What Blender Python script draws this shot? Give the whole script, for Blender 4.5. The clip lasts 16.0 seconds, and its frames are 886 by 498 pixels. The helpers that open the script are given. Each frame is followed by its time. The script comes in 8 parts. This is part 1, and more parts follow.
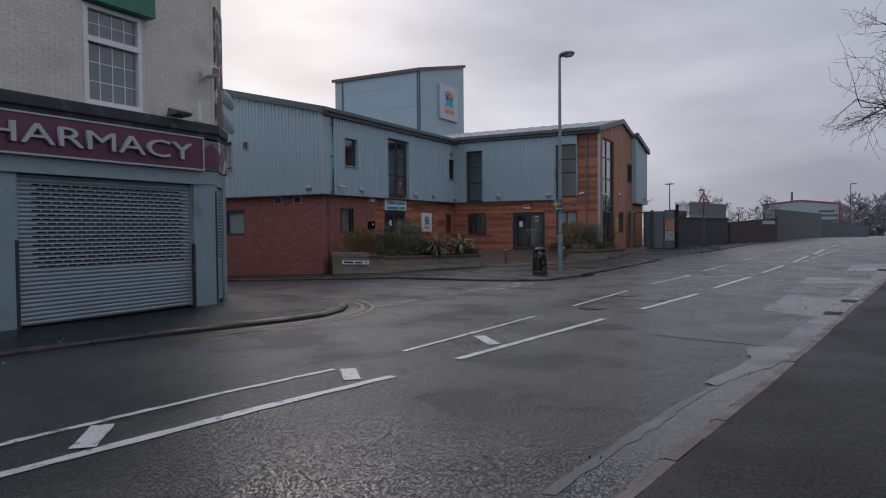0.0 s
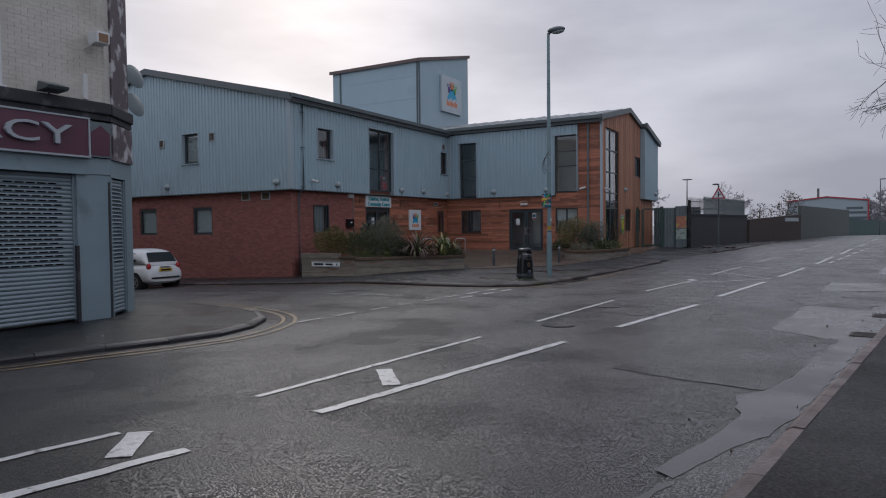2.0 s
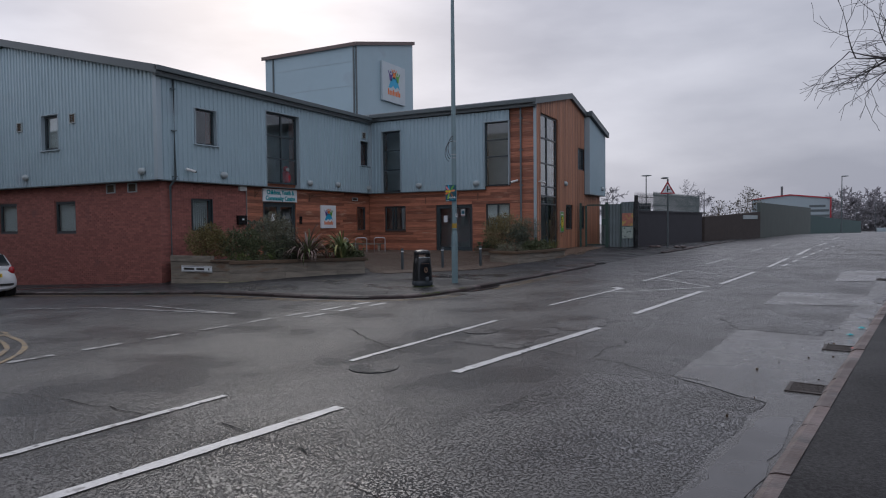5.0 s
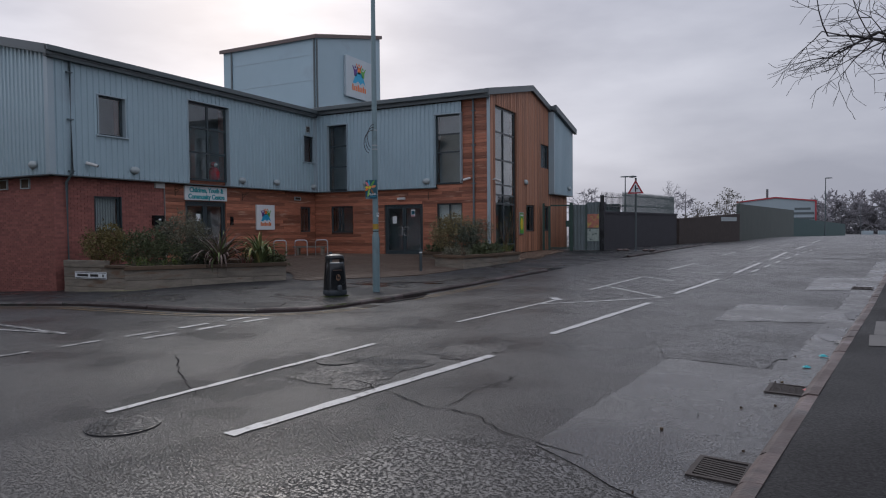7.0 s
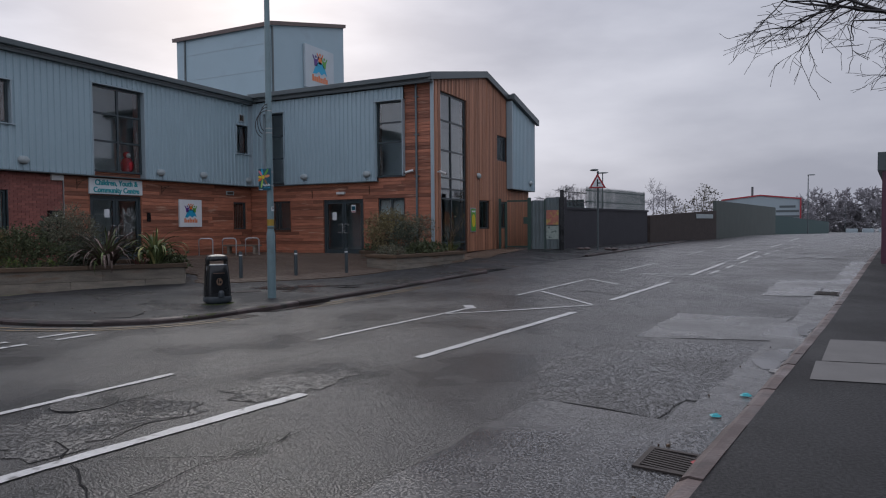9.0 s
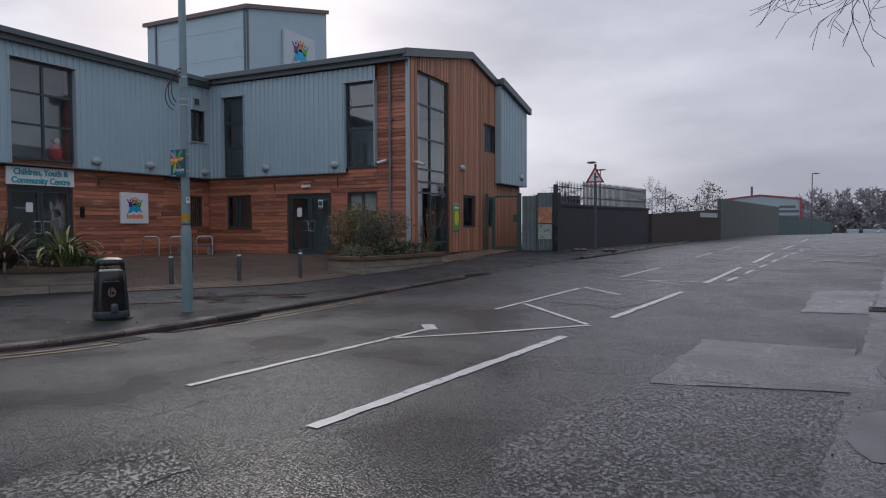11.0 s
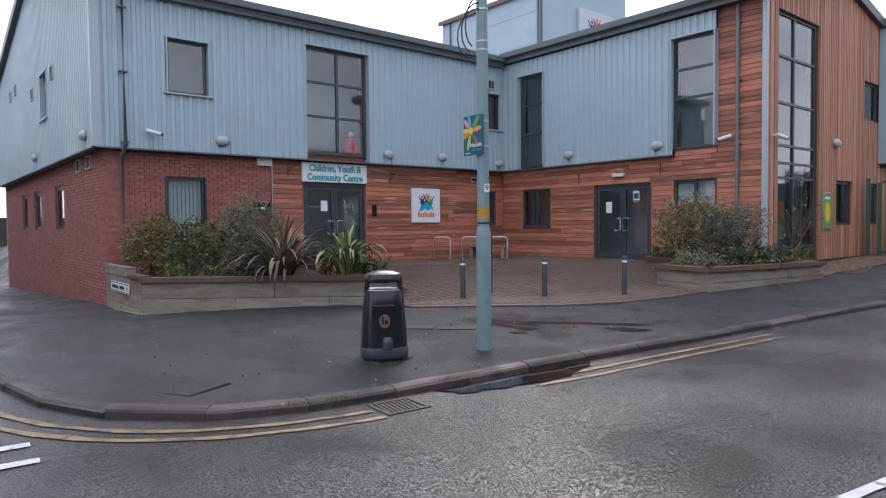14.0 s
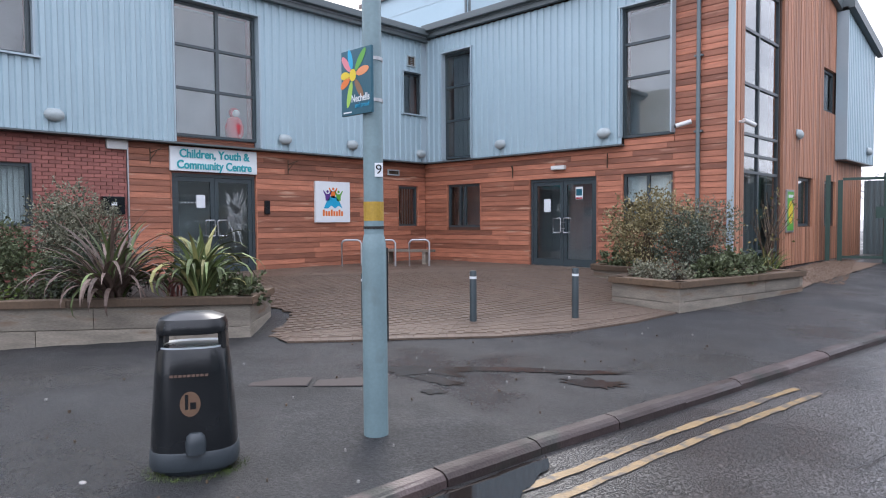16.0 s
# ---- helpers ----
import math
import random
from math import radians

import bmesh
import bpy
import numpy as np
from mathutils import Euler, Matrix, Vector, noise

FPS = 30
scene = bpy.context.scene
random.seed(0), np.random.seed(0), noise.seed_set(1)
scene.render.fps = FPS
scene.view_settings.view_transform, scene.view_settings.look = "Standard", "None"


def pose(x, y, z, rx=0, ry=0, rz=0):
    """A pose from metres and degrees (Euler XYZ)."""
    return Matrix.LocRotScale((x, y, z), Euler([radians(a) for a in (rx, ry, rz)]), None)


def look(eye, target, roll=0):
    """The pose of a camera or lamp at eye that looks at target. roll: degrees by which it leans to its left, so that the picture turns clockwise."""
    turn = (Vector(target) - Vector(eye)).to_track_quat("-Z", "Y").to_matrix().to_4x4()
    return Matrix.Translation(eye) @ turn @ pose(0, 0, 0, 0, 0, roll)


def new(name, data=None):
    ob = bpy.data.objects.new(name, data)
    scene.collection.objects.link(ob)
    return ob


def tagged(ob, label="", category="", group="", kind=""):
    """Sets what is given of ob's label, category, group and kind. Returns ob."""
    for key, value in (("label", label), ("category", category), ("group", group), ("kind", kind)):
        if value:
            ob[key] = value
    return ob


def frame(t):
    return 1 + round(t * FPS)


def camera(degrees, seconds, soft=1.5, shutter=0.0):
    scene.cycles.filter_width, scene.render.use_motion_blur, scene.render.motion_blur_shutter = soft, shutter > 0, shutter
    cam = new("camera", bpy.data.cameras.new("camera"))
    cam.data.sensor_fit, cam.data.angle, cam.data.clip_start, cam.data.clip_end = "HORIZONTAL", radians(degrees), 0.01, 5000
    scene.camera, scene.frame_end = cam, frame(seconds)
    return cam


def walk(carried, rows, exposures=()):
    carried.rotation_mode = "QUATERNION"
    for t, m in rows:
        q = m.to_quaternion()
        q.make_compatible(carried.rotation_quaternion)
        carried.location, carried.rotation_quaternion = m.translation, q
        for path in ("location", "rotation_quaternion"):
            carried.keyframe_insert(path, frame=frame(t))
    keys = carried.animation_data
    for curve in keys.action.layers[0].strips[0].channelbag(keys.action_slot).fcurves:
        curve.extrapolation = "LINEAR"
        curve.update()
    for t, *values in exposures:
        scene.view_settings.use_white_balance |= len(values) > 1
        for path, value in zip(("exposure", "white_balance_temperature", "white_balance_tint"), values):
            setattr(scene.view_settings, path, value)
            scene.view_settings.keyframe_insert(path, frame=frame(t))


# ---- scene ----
cam = camera(68.0, 16.0, soft=1.1)
PATH = [
    (0, (-3.234, 1.207, 1.679), (-4.191, 2.963, 1.618), -0.5),
    (0.5, (-3.228, 1.969, 1.662), (-4.216, 3.707, 1.601), -0.5),
    (1, (-3.178, 2.791, 1.678), (-4.191, 4.514, 1.615), -0.6),
    (1.5, (-3.139, 3.518, 1.67), (-4.161, 5.236, 1.607), -0.6),
    (2, (-3.127, 4.339, 1.668), (-4.138, 6.063, 1.602), -0.6),
    (2.5, (-3.105, 5.012, 1.635), (-4.111, 6.739, 1.569), -0.6),
    (3, (-3.063, 5.756, 1.632), (-4.062, 7.487, 1.565), -0.6),
    (3.5, (-3.02, 6.49, 1.627), (-4.018, 8.223, 1.559), -0.6),
    (4, (-2.917, 7.236, 1.641), (-3.901, 8.976, 1.572), -0.6),
    (4.5, (-2.878, 8.012, 1.632), (-3.845, 9.762, 1.562), -0.6),
    (4.7, (-2.841, 8.33, 1.638), (-3.796, 10.086, 1.565), -0.6),
    (6.8, (-2.329, 11.48, 1.602), (-3.239, 13.259, 1.536), -0.5),
    (7, (-2.283, 11.718, 1.577), (-3.196, 13.496, 1.511), -0.5),
    (7.5, (-2.061, 12.438, 1.578), (-2.976, 14.215, 1.511), -0.5),
    (8, (-1.874, 13.125, 1.549), (-2.777, 14.908, 1.48), -0.6),
    (8.5, (-1.721, 13.843, 1.53), (-2.609, 15.633, 1.461), -0.5),
    (9, (-1.629, 14.529, 1.515), (-2.515, 16.32, 1.443), -0.5),
    (9.2, (-1.614, 14.801, 1.521), (-2.494, 16.596, 1.446), -0.45),
    (11.3, (-2.561, 17.746, 1.434), (-3.441, 19.54, 1.359), -0.2),
    (11.5, (-2.748, 17.915, 1.415), (-3.694, 19.675, 1.34), -0.2),
    (12, (-3.297, 18.366, 1.414), (-4.55, 19.923, 1.338), -0.4),
    (12.5, (-3.975, 18.844, 1.415), (-5.414, 20.231, 1.338), -0.4),
    (13, (-4.551, 19.338, 1.444), (-6.071, 20.635, 1.369), -0.5),
    (13.5, (-5.116, 19.82, 1.452), (-6.654, 21.097, 1.378), -0.6),
    (14, (-5.621, 20.348, 1.478), (-7.159, 21.625, 1.403), -0.6),
    (14.5, (-6.193, 20.894, 1.485), (-7.729, 22.172, 1.408), -0.6),
    (15, (-6.682, 21.485, 1.521), (-8.202, 22.783, 1.443), -0.5),
    (15.5, (-7.219, 22.077, 1.517), (-8.691, 23.428, 1.434), -0.4),
    (16, (-7.707, 22.702, 1.527), (-9.098, 24.137, 1.445), -0.4),
]
EXPOSURES = [(0.0, -0.12), (4.0, 0.02), (9.0, 0.0), (11.5, 0.2), (12.5, 0.72), (13.0, 0.92), (13.5, 1.02), (14.0, 1.2), (15.0, 1.58), (16.0, 1.78)]
walk(cam, [(t, look(eye, target, roll)) for t, eye, target, roll in PATH], EXPOSURES)

# ---- sky and light ----
SUN_AZIMUTH, SUN_HEIGHT = 43.0, 24.0      # degrees left of +y, above the horizon
world = bpy.data.worlds.new("overcast_sky")
scene.world = world
world.use_nodes = True
wt = world.node_tree
for n in list(wt.nodes):
    wt.nodes.remove(n)
w_out = wt.nodes.new("ShaderNodeOutputWorld")
w_bg = wt.nodes.new("ShaderNodeBackground")
w_sky = wt.nodes.new("ShaderNodeTexSky")
w_sky.sky_type, w_sky.sun_disc = "NISHITA", False
w_sky.sun_elevation, w_sky.sun_rotation = radians(SUN_HEIGHT), radians(-SUN_AZIMUTH)
w_sky.dust_density, w_sky.air_density = 4.0, 1.0
w_co = wt.nodes.new("ShaderNodeTexCoord")
w_map = wt.nodes.new("ShaderNodeMapping")
w_map.inputs["Scale"].default_value = (1.0, 1.0, 3.2)
w_noise = wt.nodes.new("ShaderNodeTexNoise")
w_noise.inputs["Scale"].default_value, w_noise.inputs["Detail"].default_value = 2.1, 6.0
w_noise.inputs["Roughness"].default_value = 0.5
w_ramp = wt.nodes.new("ShaderNodeValToRGB")
w_ramp.color_ramp.elements[0].position, w_ramp.color_ramp.elements[0].color = 0.36, (0.52, 0.525, 0.60, 1)
w_ramp.color_ramp.elements[1].position, w_ramp.color_ramp.elements[1].color = 0.66, (0.88, 0.865, 0.925, 1)
w_gain = wt.nodes.new("ShaderNodeMix")
w_gain.data_type, w_gain.blend_type = "RGBA", "MULTIPLY"
w_gain.inputs[0].default_value = 1.0
w_gain.inputs[7].default_value = (8.8, 9.2, 9.95, 1)
w_mix = wt.nodes.new("ShaderNodeMix")
w_mix.data_type = "RGBA"
w_mix.inputs[0].default_value = 0.93
wt.links.new(w_co.outputs["Generated"], w_map.inputs[0])
wt.links.new(w_map.outputs[0], w_noise.inputs["Vector"])
wt.links.new(w_noise.outputs["Fac"], w_ramp.inputs[0])
# overcast sky: brighter overhead, with a darker bank of cloud up the road
w_sep = wt.nodes.new("ShaderNodeSeparateXYZ")
wt.links.new(w_co.outputs["Generated"], w_sep.inputs[0])
w_zen = wt.nodes.new("ShaderNodeMapRange")
w_zen.inputs[1].default_value, w_zen.inputs[2].default_value = 0.25, 1.0
w_zen.inputs[3].default_value, w_zen.inputs[4].default_value = 1.0, 1.4
wt.links.new(w_sep.outputs[2], w_zen.inputs[0])
w_dot = wt.nodes.new("ShaderNodeVectorMath")
w_dot.operation = "DOT_PRODUCT"
w_dot.inputs[1].default_value = (0.41, 0.88, 0.22)
wt.links.new(w_co.outputs["Generated"], w_dot.inputs[0])
w_bank = wt.nodes.new("ShaderNodeMapRange")
w_bank.interpolation_type = "SMOOTHSTEP"
w_bank.inputs[1].default_value, w_bank.inputs[2].default_value = 0.5, 0.95
w_bank.inputs[3].default_value, w_bank.inputs[4].default_value = 1.0, 0.70
wt.links.new(w_dot.outputs["Value"], w_bank.inputs[0])
w_shape = wt.nodes.new("ShaderNodeMath")
w_shape.operation = "MULTIPLY"
wt.links.new(w_zen.outputs[0], w_shape.inputs[0])
wt.links.new(w_bank.outputs[0], w_shape.inputs[1])
w_cloud = wt.nodes.new("ShaderNodeVectorMath")
w_cloud.operation = "SCALE"
wt.links.new(w_ramp.outputs[0], w_cloud.inputs[0])
wt.links.new(w_shape.outputs[0], w_cloud.inputs["Scale"])
wt.links.new(w_cloud.outputs[0], w_gain.inputs[6])
wt.links.new(w_sky.outputs[0], w_mix.inputs[6])
wt.links.new(w_gain.outputs[2], w_mix.inputs[7])
wt.links.new(w_mix.outputs[2], w_bg.inputs[0])
w_bg.inputs[1].default_value = 0.105
wt.links.new(w_bg.outputs[0], w_out.inputs[0])
sun = new("sun", bpy.data.lights.new("sun", "SUN"))
sun.data.energy, sun.data.angle, sun.data.color = 0.6, radians(25), (1.0, 0.95, 0.9)
sa, sh = radians(SUN_AZIMUTH), radians(SUN_HEIGHT + 12)
sun.matrix_world = look((-math.sin(sa) * math.cos(sh) * 50, math.cos(sa) * math.cos(sh) * 50, math.sin(sh) * 50), (0, 0, 0))


# ---- materials ----
def material(name, base, rough=0.6, metal=0.0, vary=0.25, scale=6.0, fine=60.0, bump=0.15, depth=0.01, per_piece=0.0,
             stain=None, stain_scale=1.2, stain_at=0.58, gloss_vary=0.0, stretch=(1, 1, 1), spec=0.5, speckle=None, film=0.0):
    """Base colour with grain at two scales, optional stains, uneven gloss, fine relief and variation piece by piece."""
    m = bpy.data.materials.new(name)
    m.use_nodes = True
    t = m.node_tree
    b = t.nodes["Principled BSDF"]
    co = t.nodes.new("ShaderNodeTexCoord")
    mp = t.nodes.new("ShaderNodeMapping")
    mp.inputs["Scale"].default_value = stretch
    geo = t.nodes.new("ShaderNodeNewGeometry")
    t.links.new(geo.outputs["Position"], mp.inputs[0])

    def noise_node(sc, detail=4.0):
        n = t.nodes.new("ShaderNodeTexNoise")
        n.inputs["Scale"].default_value, n.inputs["Detail"].default_value = sc, detail
        t.links.new(mp.outputs[0], n.inputs["Vector"])
        return n

    def maths(op, a, bb, c=None):
        n = t.nodes.new("ShaderNodeMath")
        n.operation = op
        for k, v in enumerate((a, bb, c)):
            if v is None:
                continue
            if isinstance(v, (int, float)):
                n.inputs[k].default_value = v
            else:
                t.links.new(v, n.inputs[k])
        return n.outputs[0]

    coarse, grain = noise_node(scale, 3.0), noise_node(fine, 3.0)
    f = maths("MULTIPLY_ADD", coarse.outputs["Fac"], vary * 2, 1 - vary)
    f2 = maths("MULTIPLY_ADD", grain.outputs["Fac"], vary * 1.4, 1 - vary * 0.7)
    f = maths("MULTIPLY", f, f2)
    if per_piece:
        info = t.nodes.new("ShaderNodeObjectInfo")
        both = maths("ADD", info.outputs["Random"], geo.outputs["Random Per Island"])
        both = maths("FRACT", both, 0)
        f = maths("MULTIPLY", f, maths("MULTIPLY_ADD", both, per_piece * 2, 1 - per_piece))
    spots = None
    if speckle:
        sp = noise_node(speckle[0], 5.0)
        sp.inputs["Roughness"].default_value = 0.72
        spots = t.nodes.new("ShaderNodeMapRange")
        spots.inputs[1].default_value, spots.inputs[2].default_value = (0.36, 0.52) if film else (0.36, 0.64)
        t.links.new(sp.outputs["Fac"], spots.inputs[0])
        f = maths("MULTIPLY", f, maths("MULTIPLY_ADD", spots.outputs[0], speckle[1] * 2, 1 - speckle[1]))
    mul = t.nodes.new("ShaderNodeMix")
    mul.data_type, mul.blend_type = "RGBA", "MULTIPLY"
    mul.inputs[0].default_value = 1.0
    mul.inputs[6].default_value = (*base, 1)
    t.links.new(f, mul.inputs[7])
    colour = mul.outputs[2]
    if stain:
        sn = noise_node(stain_scale, 5.0)
        rp = t.nodes.new("ShaderNodeValToRGB")
        rp.color_ramp.elements[0].position, rp.color_ramp.elements[1].position = stain_at, min(stain_at + 0.12, 1)
        t.links.new(sn.outputs["Fac"], rp.inputs[0])
        mx = t.nodes.new("ShaderNodeMix")
        mx.data_type = "RGBA"
        t.links.new(rp.outputs[0], mx.inputs[0])
        t.links.new(colour, mx.inputs[6])
        mx.inputs[7].default_value = (*stain, 1)
        colour = mx.outputs[2]
    t.links.new(colour, b.inputs["Base Color"])
    b.inputs["Metallic"].default_value = metal
    b.inputs["Specular IOR Level"].default_value = spec
    if film:
        b.inputs["Coat Weight"].default_value, b.inputs["Coat Roughness"].default_value, b.inputs["Coat IOR"].default_value = film, 0.3, 1.65
        if spots:
            t.links.new(maths("MULTIPLY_ADD", spots.outputs[0], 0.45 * film, 0.3 * film), b.inputs["Coat Weight"])
    if gloss_vary:
        gn = noise_node(scale * 0.35, 4.0)
        rr = t.nodes.new("ShaderNodeMapRange")
        rr.inputs[1].default_value, rr.inputs[2].default_value = 0.38, 0.62
        rr.inputs[3].default_value, rr.inputs[4].default_value = max(rough - gloss_vary, 0.02), min(rough + gloss_vary, 1)
        t.links.new(gn.outputs["Fac"], rr.inputs[0])
        level = rr.outputs[0]
        if spots:
            level = maths("MULTIPLY_ADD", spots.outputs[0], -0.22, maths("ADD", level, 0.11))
        t.links.new(level, b.inputs["Roughness"])
        if film:
            t.links.new(maths("MULTIPLY", rr.outputs[0], 0.86), b.inputs["Coat Roughness"])
    else:
        b.inputs["Roughness"].default_value = rough
    if bump:
        bp = t.nodes.new("ShaderNodeBump")
        bp.inputs["Strength"].default_value, bp.inputs["Distance"].default_value = bump, depth
        t.links.new(spots.outputs[0] if spots else grain.outputs["Fac"], bp.inputs["Height"])
        t.links.new(bp.outputs[0], b.inputs["Normal"])
        if film:
            fb = t.nodes.new("ShaderNodeBump")
            fb.inputs["Strength"].default_value, fb.inputs["Distance"].default_value = bump, depth * 0.5
            t.links.new(spots.outputs[0] if spots else grain.outputs["Fac"], fb.inputs["Height"])
            t.links.new(fb.outputs[0], b.inputs["Coat Normal"])
    return m


def glass_material(name, tint, rough=0.02):
    m = bpy.data.materials.new(name)
    m.use_nodes = True
    b = m.node_tree.nodes["Principled BSDF"]
    b.inputs["Base Color"].default_value = (*tint, 1)
    b.inputs["Transmission Weight"].default_value = 1.0
    b.inputs["Roughness"].default_value, b.inputs["IOR"].default_value = rough, 1.72
    return m


M_ROAD = material("wet_asphalt", (0.0185, 0.0174, 0.018), 0.44, vary=0.5, scale=1.7, fine=70, bump=1.0, depth=0.02, gloss_vary=0.09, speckle=(68, 0.65), spec=0.6, film=0.68)
M_PATCH = material("coarse_patch_asphalt", (0.019, 0.018, 0.0184), 0.44, vary=0.5, scale=2.5, fine=60, bump=1.0, depth=0.024, gloss_vary=0.12, speckle=(44, 0.9), spec=0.55, film=0.75)
M_SMOOTH = material("smooth_pale_asphalt", (0.025, 0.0238, 0.0244), 0.36, vary=0.5, scale=2.2, fine=60, bump=0.8, depth=0.01, gloss_vary=0.16, speckle=(60, 0.5), spec=0.6, film=1.0)
M_PAVE = material("footway_tarmac", (0.020, 0.021, 0.0225), 0.44, vary=0.5, scale=1.6, fine=70, bump=0.7, depth=0.012, gloss_vary=0.24, speckle=(44, 0.45), spec=0.4,
                  stain=(0.011, 0.011, 0.0115), stain_scale=0.8, stain_at=0.53)
M_PAVE_R = material("dry_footway_tarmac", (0.019, 0.0185, 0.0195), 0.62, vary=0.35, scale=1.2, fine=90, bump=0.5, depth=0.008, gloss_vary=0.1, speckle=(40, 0.4), spec=0.25)
M_KERB = material("weathered_kerbstone", (0.098, 0.072, 0.066), 0.5, vary=0.5, scale=5, fine=40, bump=0.7, per_piece=0.3, gloss_vary=0.14, stain=(0.05, 0.042, 0.04), stain_scale=4, stain_at=0.56)
M_KERB_S = material("black_wet_kerbstone", (0.018, 0.0175, 0.019), 0.45, vary=0.4, scale=5, fine=50, bump=0.5, per_piece=0.3, gloss_vary=0.15)
M_PAVE_S = material("wet_black_footway", (0.008, 0.0083, 0.009), 0.3, vary=0.4, scale=1.5, fine=70, bump=0.6, depth=0.01, gloss_vary=0.14, speckle=(44, 0.4), spec=0.2)
M_KERB_G = material("dark_kerbstone", (0.052, 0.038, 0.036), 0.55, vary=0.5, scale=5, fine=50, bump=0.6, per_piece=0.35, gloss_vary=0.15, spec=0.3, stain=(0.026, 0.027, 0.023), stain_scale=2.2, stain_at=0.54)
M_WHITE = material("worn_white_road_paint", (0.46, 0.46, 0.455), 0.4, vary=0.35, scale=5, fine=40, bump=0.4, stain=(0.11, 0.108, 0.108), stain_scale=10, stain_at=0.57, spec=0.7)
M_YELLOW = material("worn_yellow_road_paint", (0.19, 0.125, 0.052), 0.5, vary=0.45, scale=5, fine=40, bump=0.4, stain=(0.055, 0.046, 0.038), stain_scale=8, stain_at=0.5)
M_CLAD = material("blue_grey_profiled_steel", (0.315, 0.425, 0.475), 0.42, metal=0.0, vary=0.06, scale=0.8, fine=14, bump=0.02, gloss_vary=0.08,
                  stain=(0.29, 0.37, 0.42), stain_scale=0.5, stain_at=0.6)
M_CLADFLASH = material("blue_grey_flashing", (0.33, 0.41, 0.45), 0.4, vary=0.06, scale=1.5, fine=20, bump=0.02)
M_ROOF = material("grey_steel_roof", (0.22, 0.25, 0.265), 0.45, vary=0.1, scale=1.0, fine=20, bump=0.03)
M_TRIM = material("dark_green_grey_trim", (0.085, 0.105, 0.11), 0.45, vary=0.12, scale=2, fine=30, bump=0.03)
M_PIPE = material("blue_grey_rainwater_pipe", (0.115, 0.155, 0.17), 0.42, vary=0.12, scale=3, fine=40, bump=0.03)
M_BRICK = material("red_brick", (0.285, 0.108, 0.09), 0.8, vary=0.25, scale=9, fine=70, bump=0.35, per_piece=0.2, stain=(0.20, 0.088, 0.078), stain_scale=1.4, stain_at=0.62)
M_MORTAR = material("grey_mortar", (0.25, 0.118, 0.10), 0.9, vary=0.2, scale=6, fine=80, bump=0.3)
M_CEDAR = material("red_cedar_boards", (0.33, 0.125, 0.073), 0.62, vary=0.5, scale=2.2, fine=26, bump=0.4, per_piece=0.42, stretch=(1, 1, 9),
                   stain=(0.46, 0.27, 0.19), stain_scale=1.1, stain_at=0.61)
M_CEDAR_V = material("red_cedar_battens", (0.37, 0.175, 0.105), 0.62, vary=0.3, scale=2.2, fine=30, bump=0.2, per_piece=0.34, stretch=(6, 6, 0.5))
# wall behind boards and battens, coloured dark as the shade in their gaps
M_CEDAR_BACK = material("shade_coloured_backing", (0.07, 0.035, 0.022), 0.8, vary=0.2)
M_FRAME = material("dark_grey_aluminium", (0.038, 0.054, 0.061), 0.38, vary=0.1, scale=3, fine=40, bump=0.02)
M_GLASS = glass_material("window_glass", (0.86, 0.93, 0.94))
M_BLIND = material("pale_vertical_blind", (0.62, 0.68, 0.68), 0.8, vary=0.08, scale=4, fine=30)
# pale backing that stands in for the grey-teal reflection on the panes
M_ROOM = material("pale_window_backing", (0.38, 0.43, 0.45), 0.9, vary=0.3, scale=1.5)
M_ROOMFLOOR = material("dim_room_carpet", (0.12, 0.12, 0.13), 0.95, vary=0.2, scale=3)
M_LAMPWHITE = material("white_plastic", (0.62, 0.63, 0.62), 0.4, vary=0.08, scale=8, fine=40, bump=0.02)
M_DIRTYWHITE = material("dirty_opal_plastic", (0.33, 0.38, 0.39), 0.45, vary=0.2, scale=8, fine=40, bump=0.02)
M_STEEL = material("galvanised_steel", (0.42, 0.43, 0.44), 0.38, metal=0.8, vary=0.15, scale=8, fine=60, bump=0.04)
M_POST = material("pale_blue_green_paint", (0.165, 0.245, 0.265), 0.42, vary=0.2, scale=4, fine=40, bump=0.06, stain=(0.125, 0.165, 0.17), stain_scale=2.2, stain_at=0.6)
M_BIN = material("black_moulded_plastic", (0.008, 0.010, 0.012), 0.22, vary=0.2, scale=5, fine=60, bump=0.05, gloss_vary=0.1)
M_BINBASE = material("grey_bin_base", (0.036, 0.046, 0.054), 0.42, vary=0.15, scale=5, fine=50, bump=0.08)
M_SLEEPER = material("weathered_timber_sleeper", (0.215, 0.19, 0.155), 0.85, vary=0.6, scale=2.2, fine=24, bump=0.5, stretch=(1, 1, 5), per_piece=0.2,
                     stain=(0.15, 0.10, 0.065), stain_scale=1.1, stain_at=0.56)
M_COPING = material("dark_wet_timber_coping", (0.095, 0.062, 0.038), 0.75, vary=0.45, scale=2, fine=24, bump=0.3, per_piece=0.25, stain=(0.04, 0.03, 0.02), stain_scale=2.0, stain_at=0.56)
M_SOIL = material("dark_planting_soil", (0.035, 0.026, 0.020), 0.95, vary=0.4, scale=8, fine=50, bump=0.8, depth=0.03)
M_GRAVEL = material("brown_gravel_and_leaves", (0.17, 0.115, 0.08), 0.85, vary=0.45, scale=14, fine=60, bump=1.0, depth=0.03)
M_PAVER = material("brown_block_paving", (0.108, 0.076, 0.055), 0.55, vary=0.3, scale=1.2, fine=60, bump=0.3, per_piece=0.08, gloss_vary=0.15)
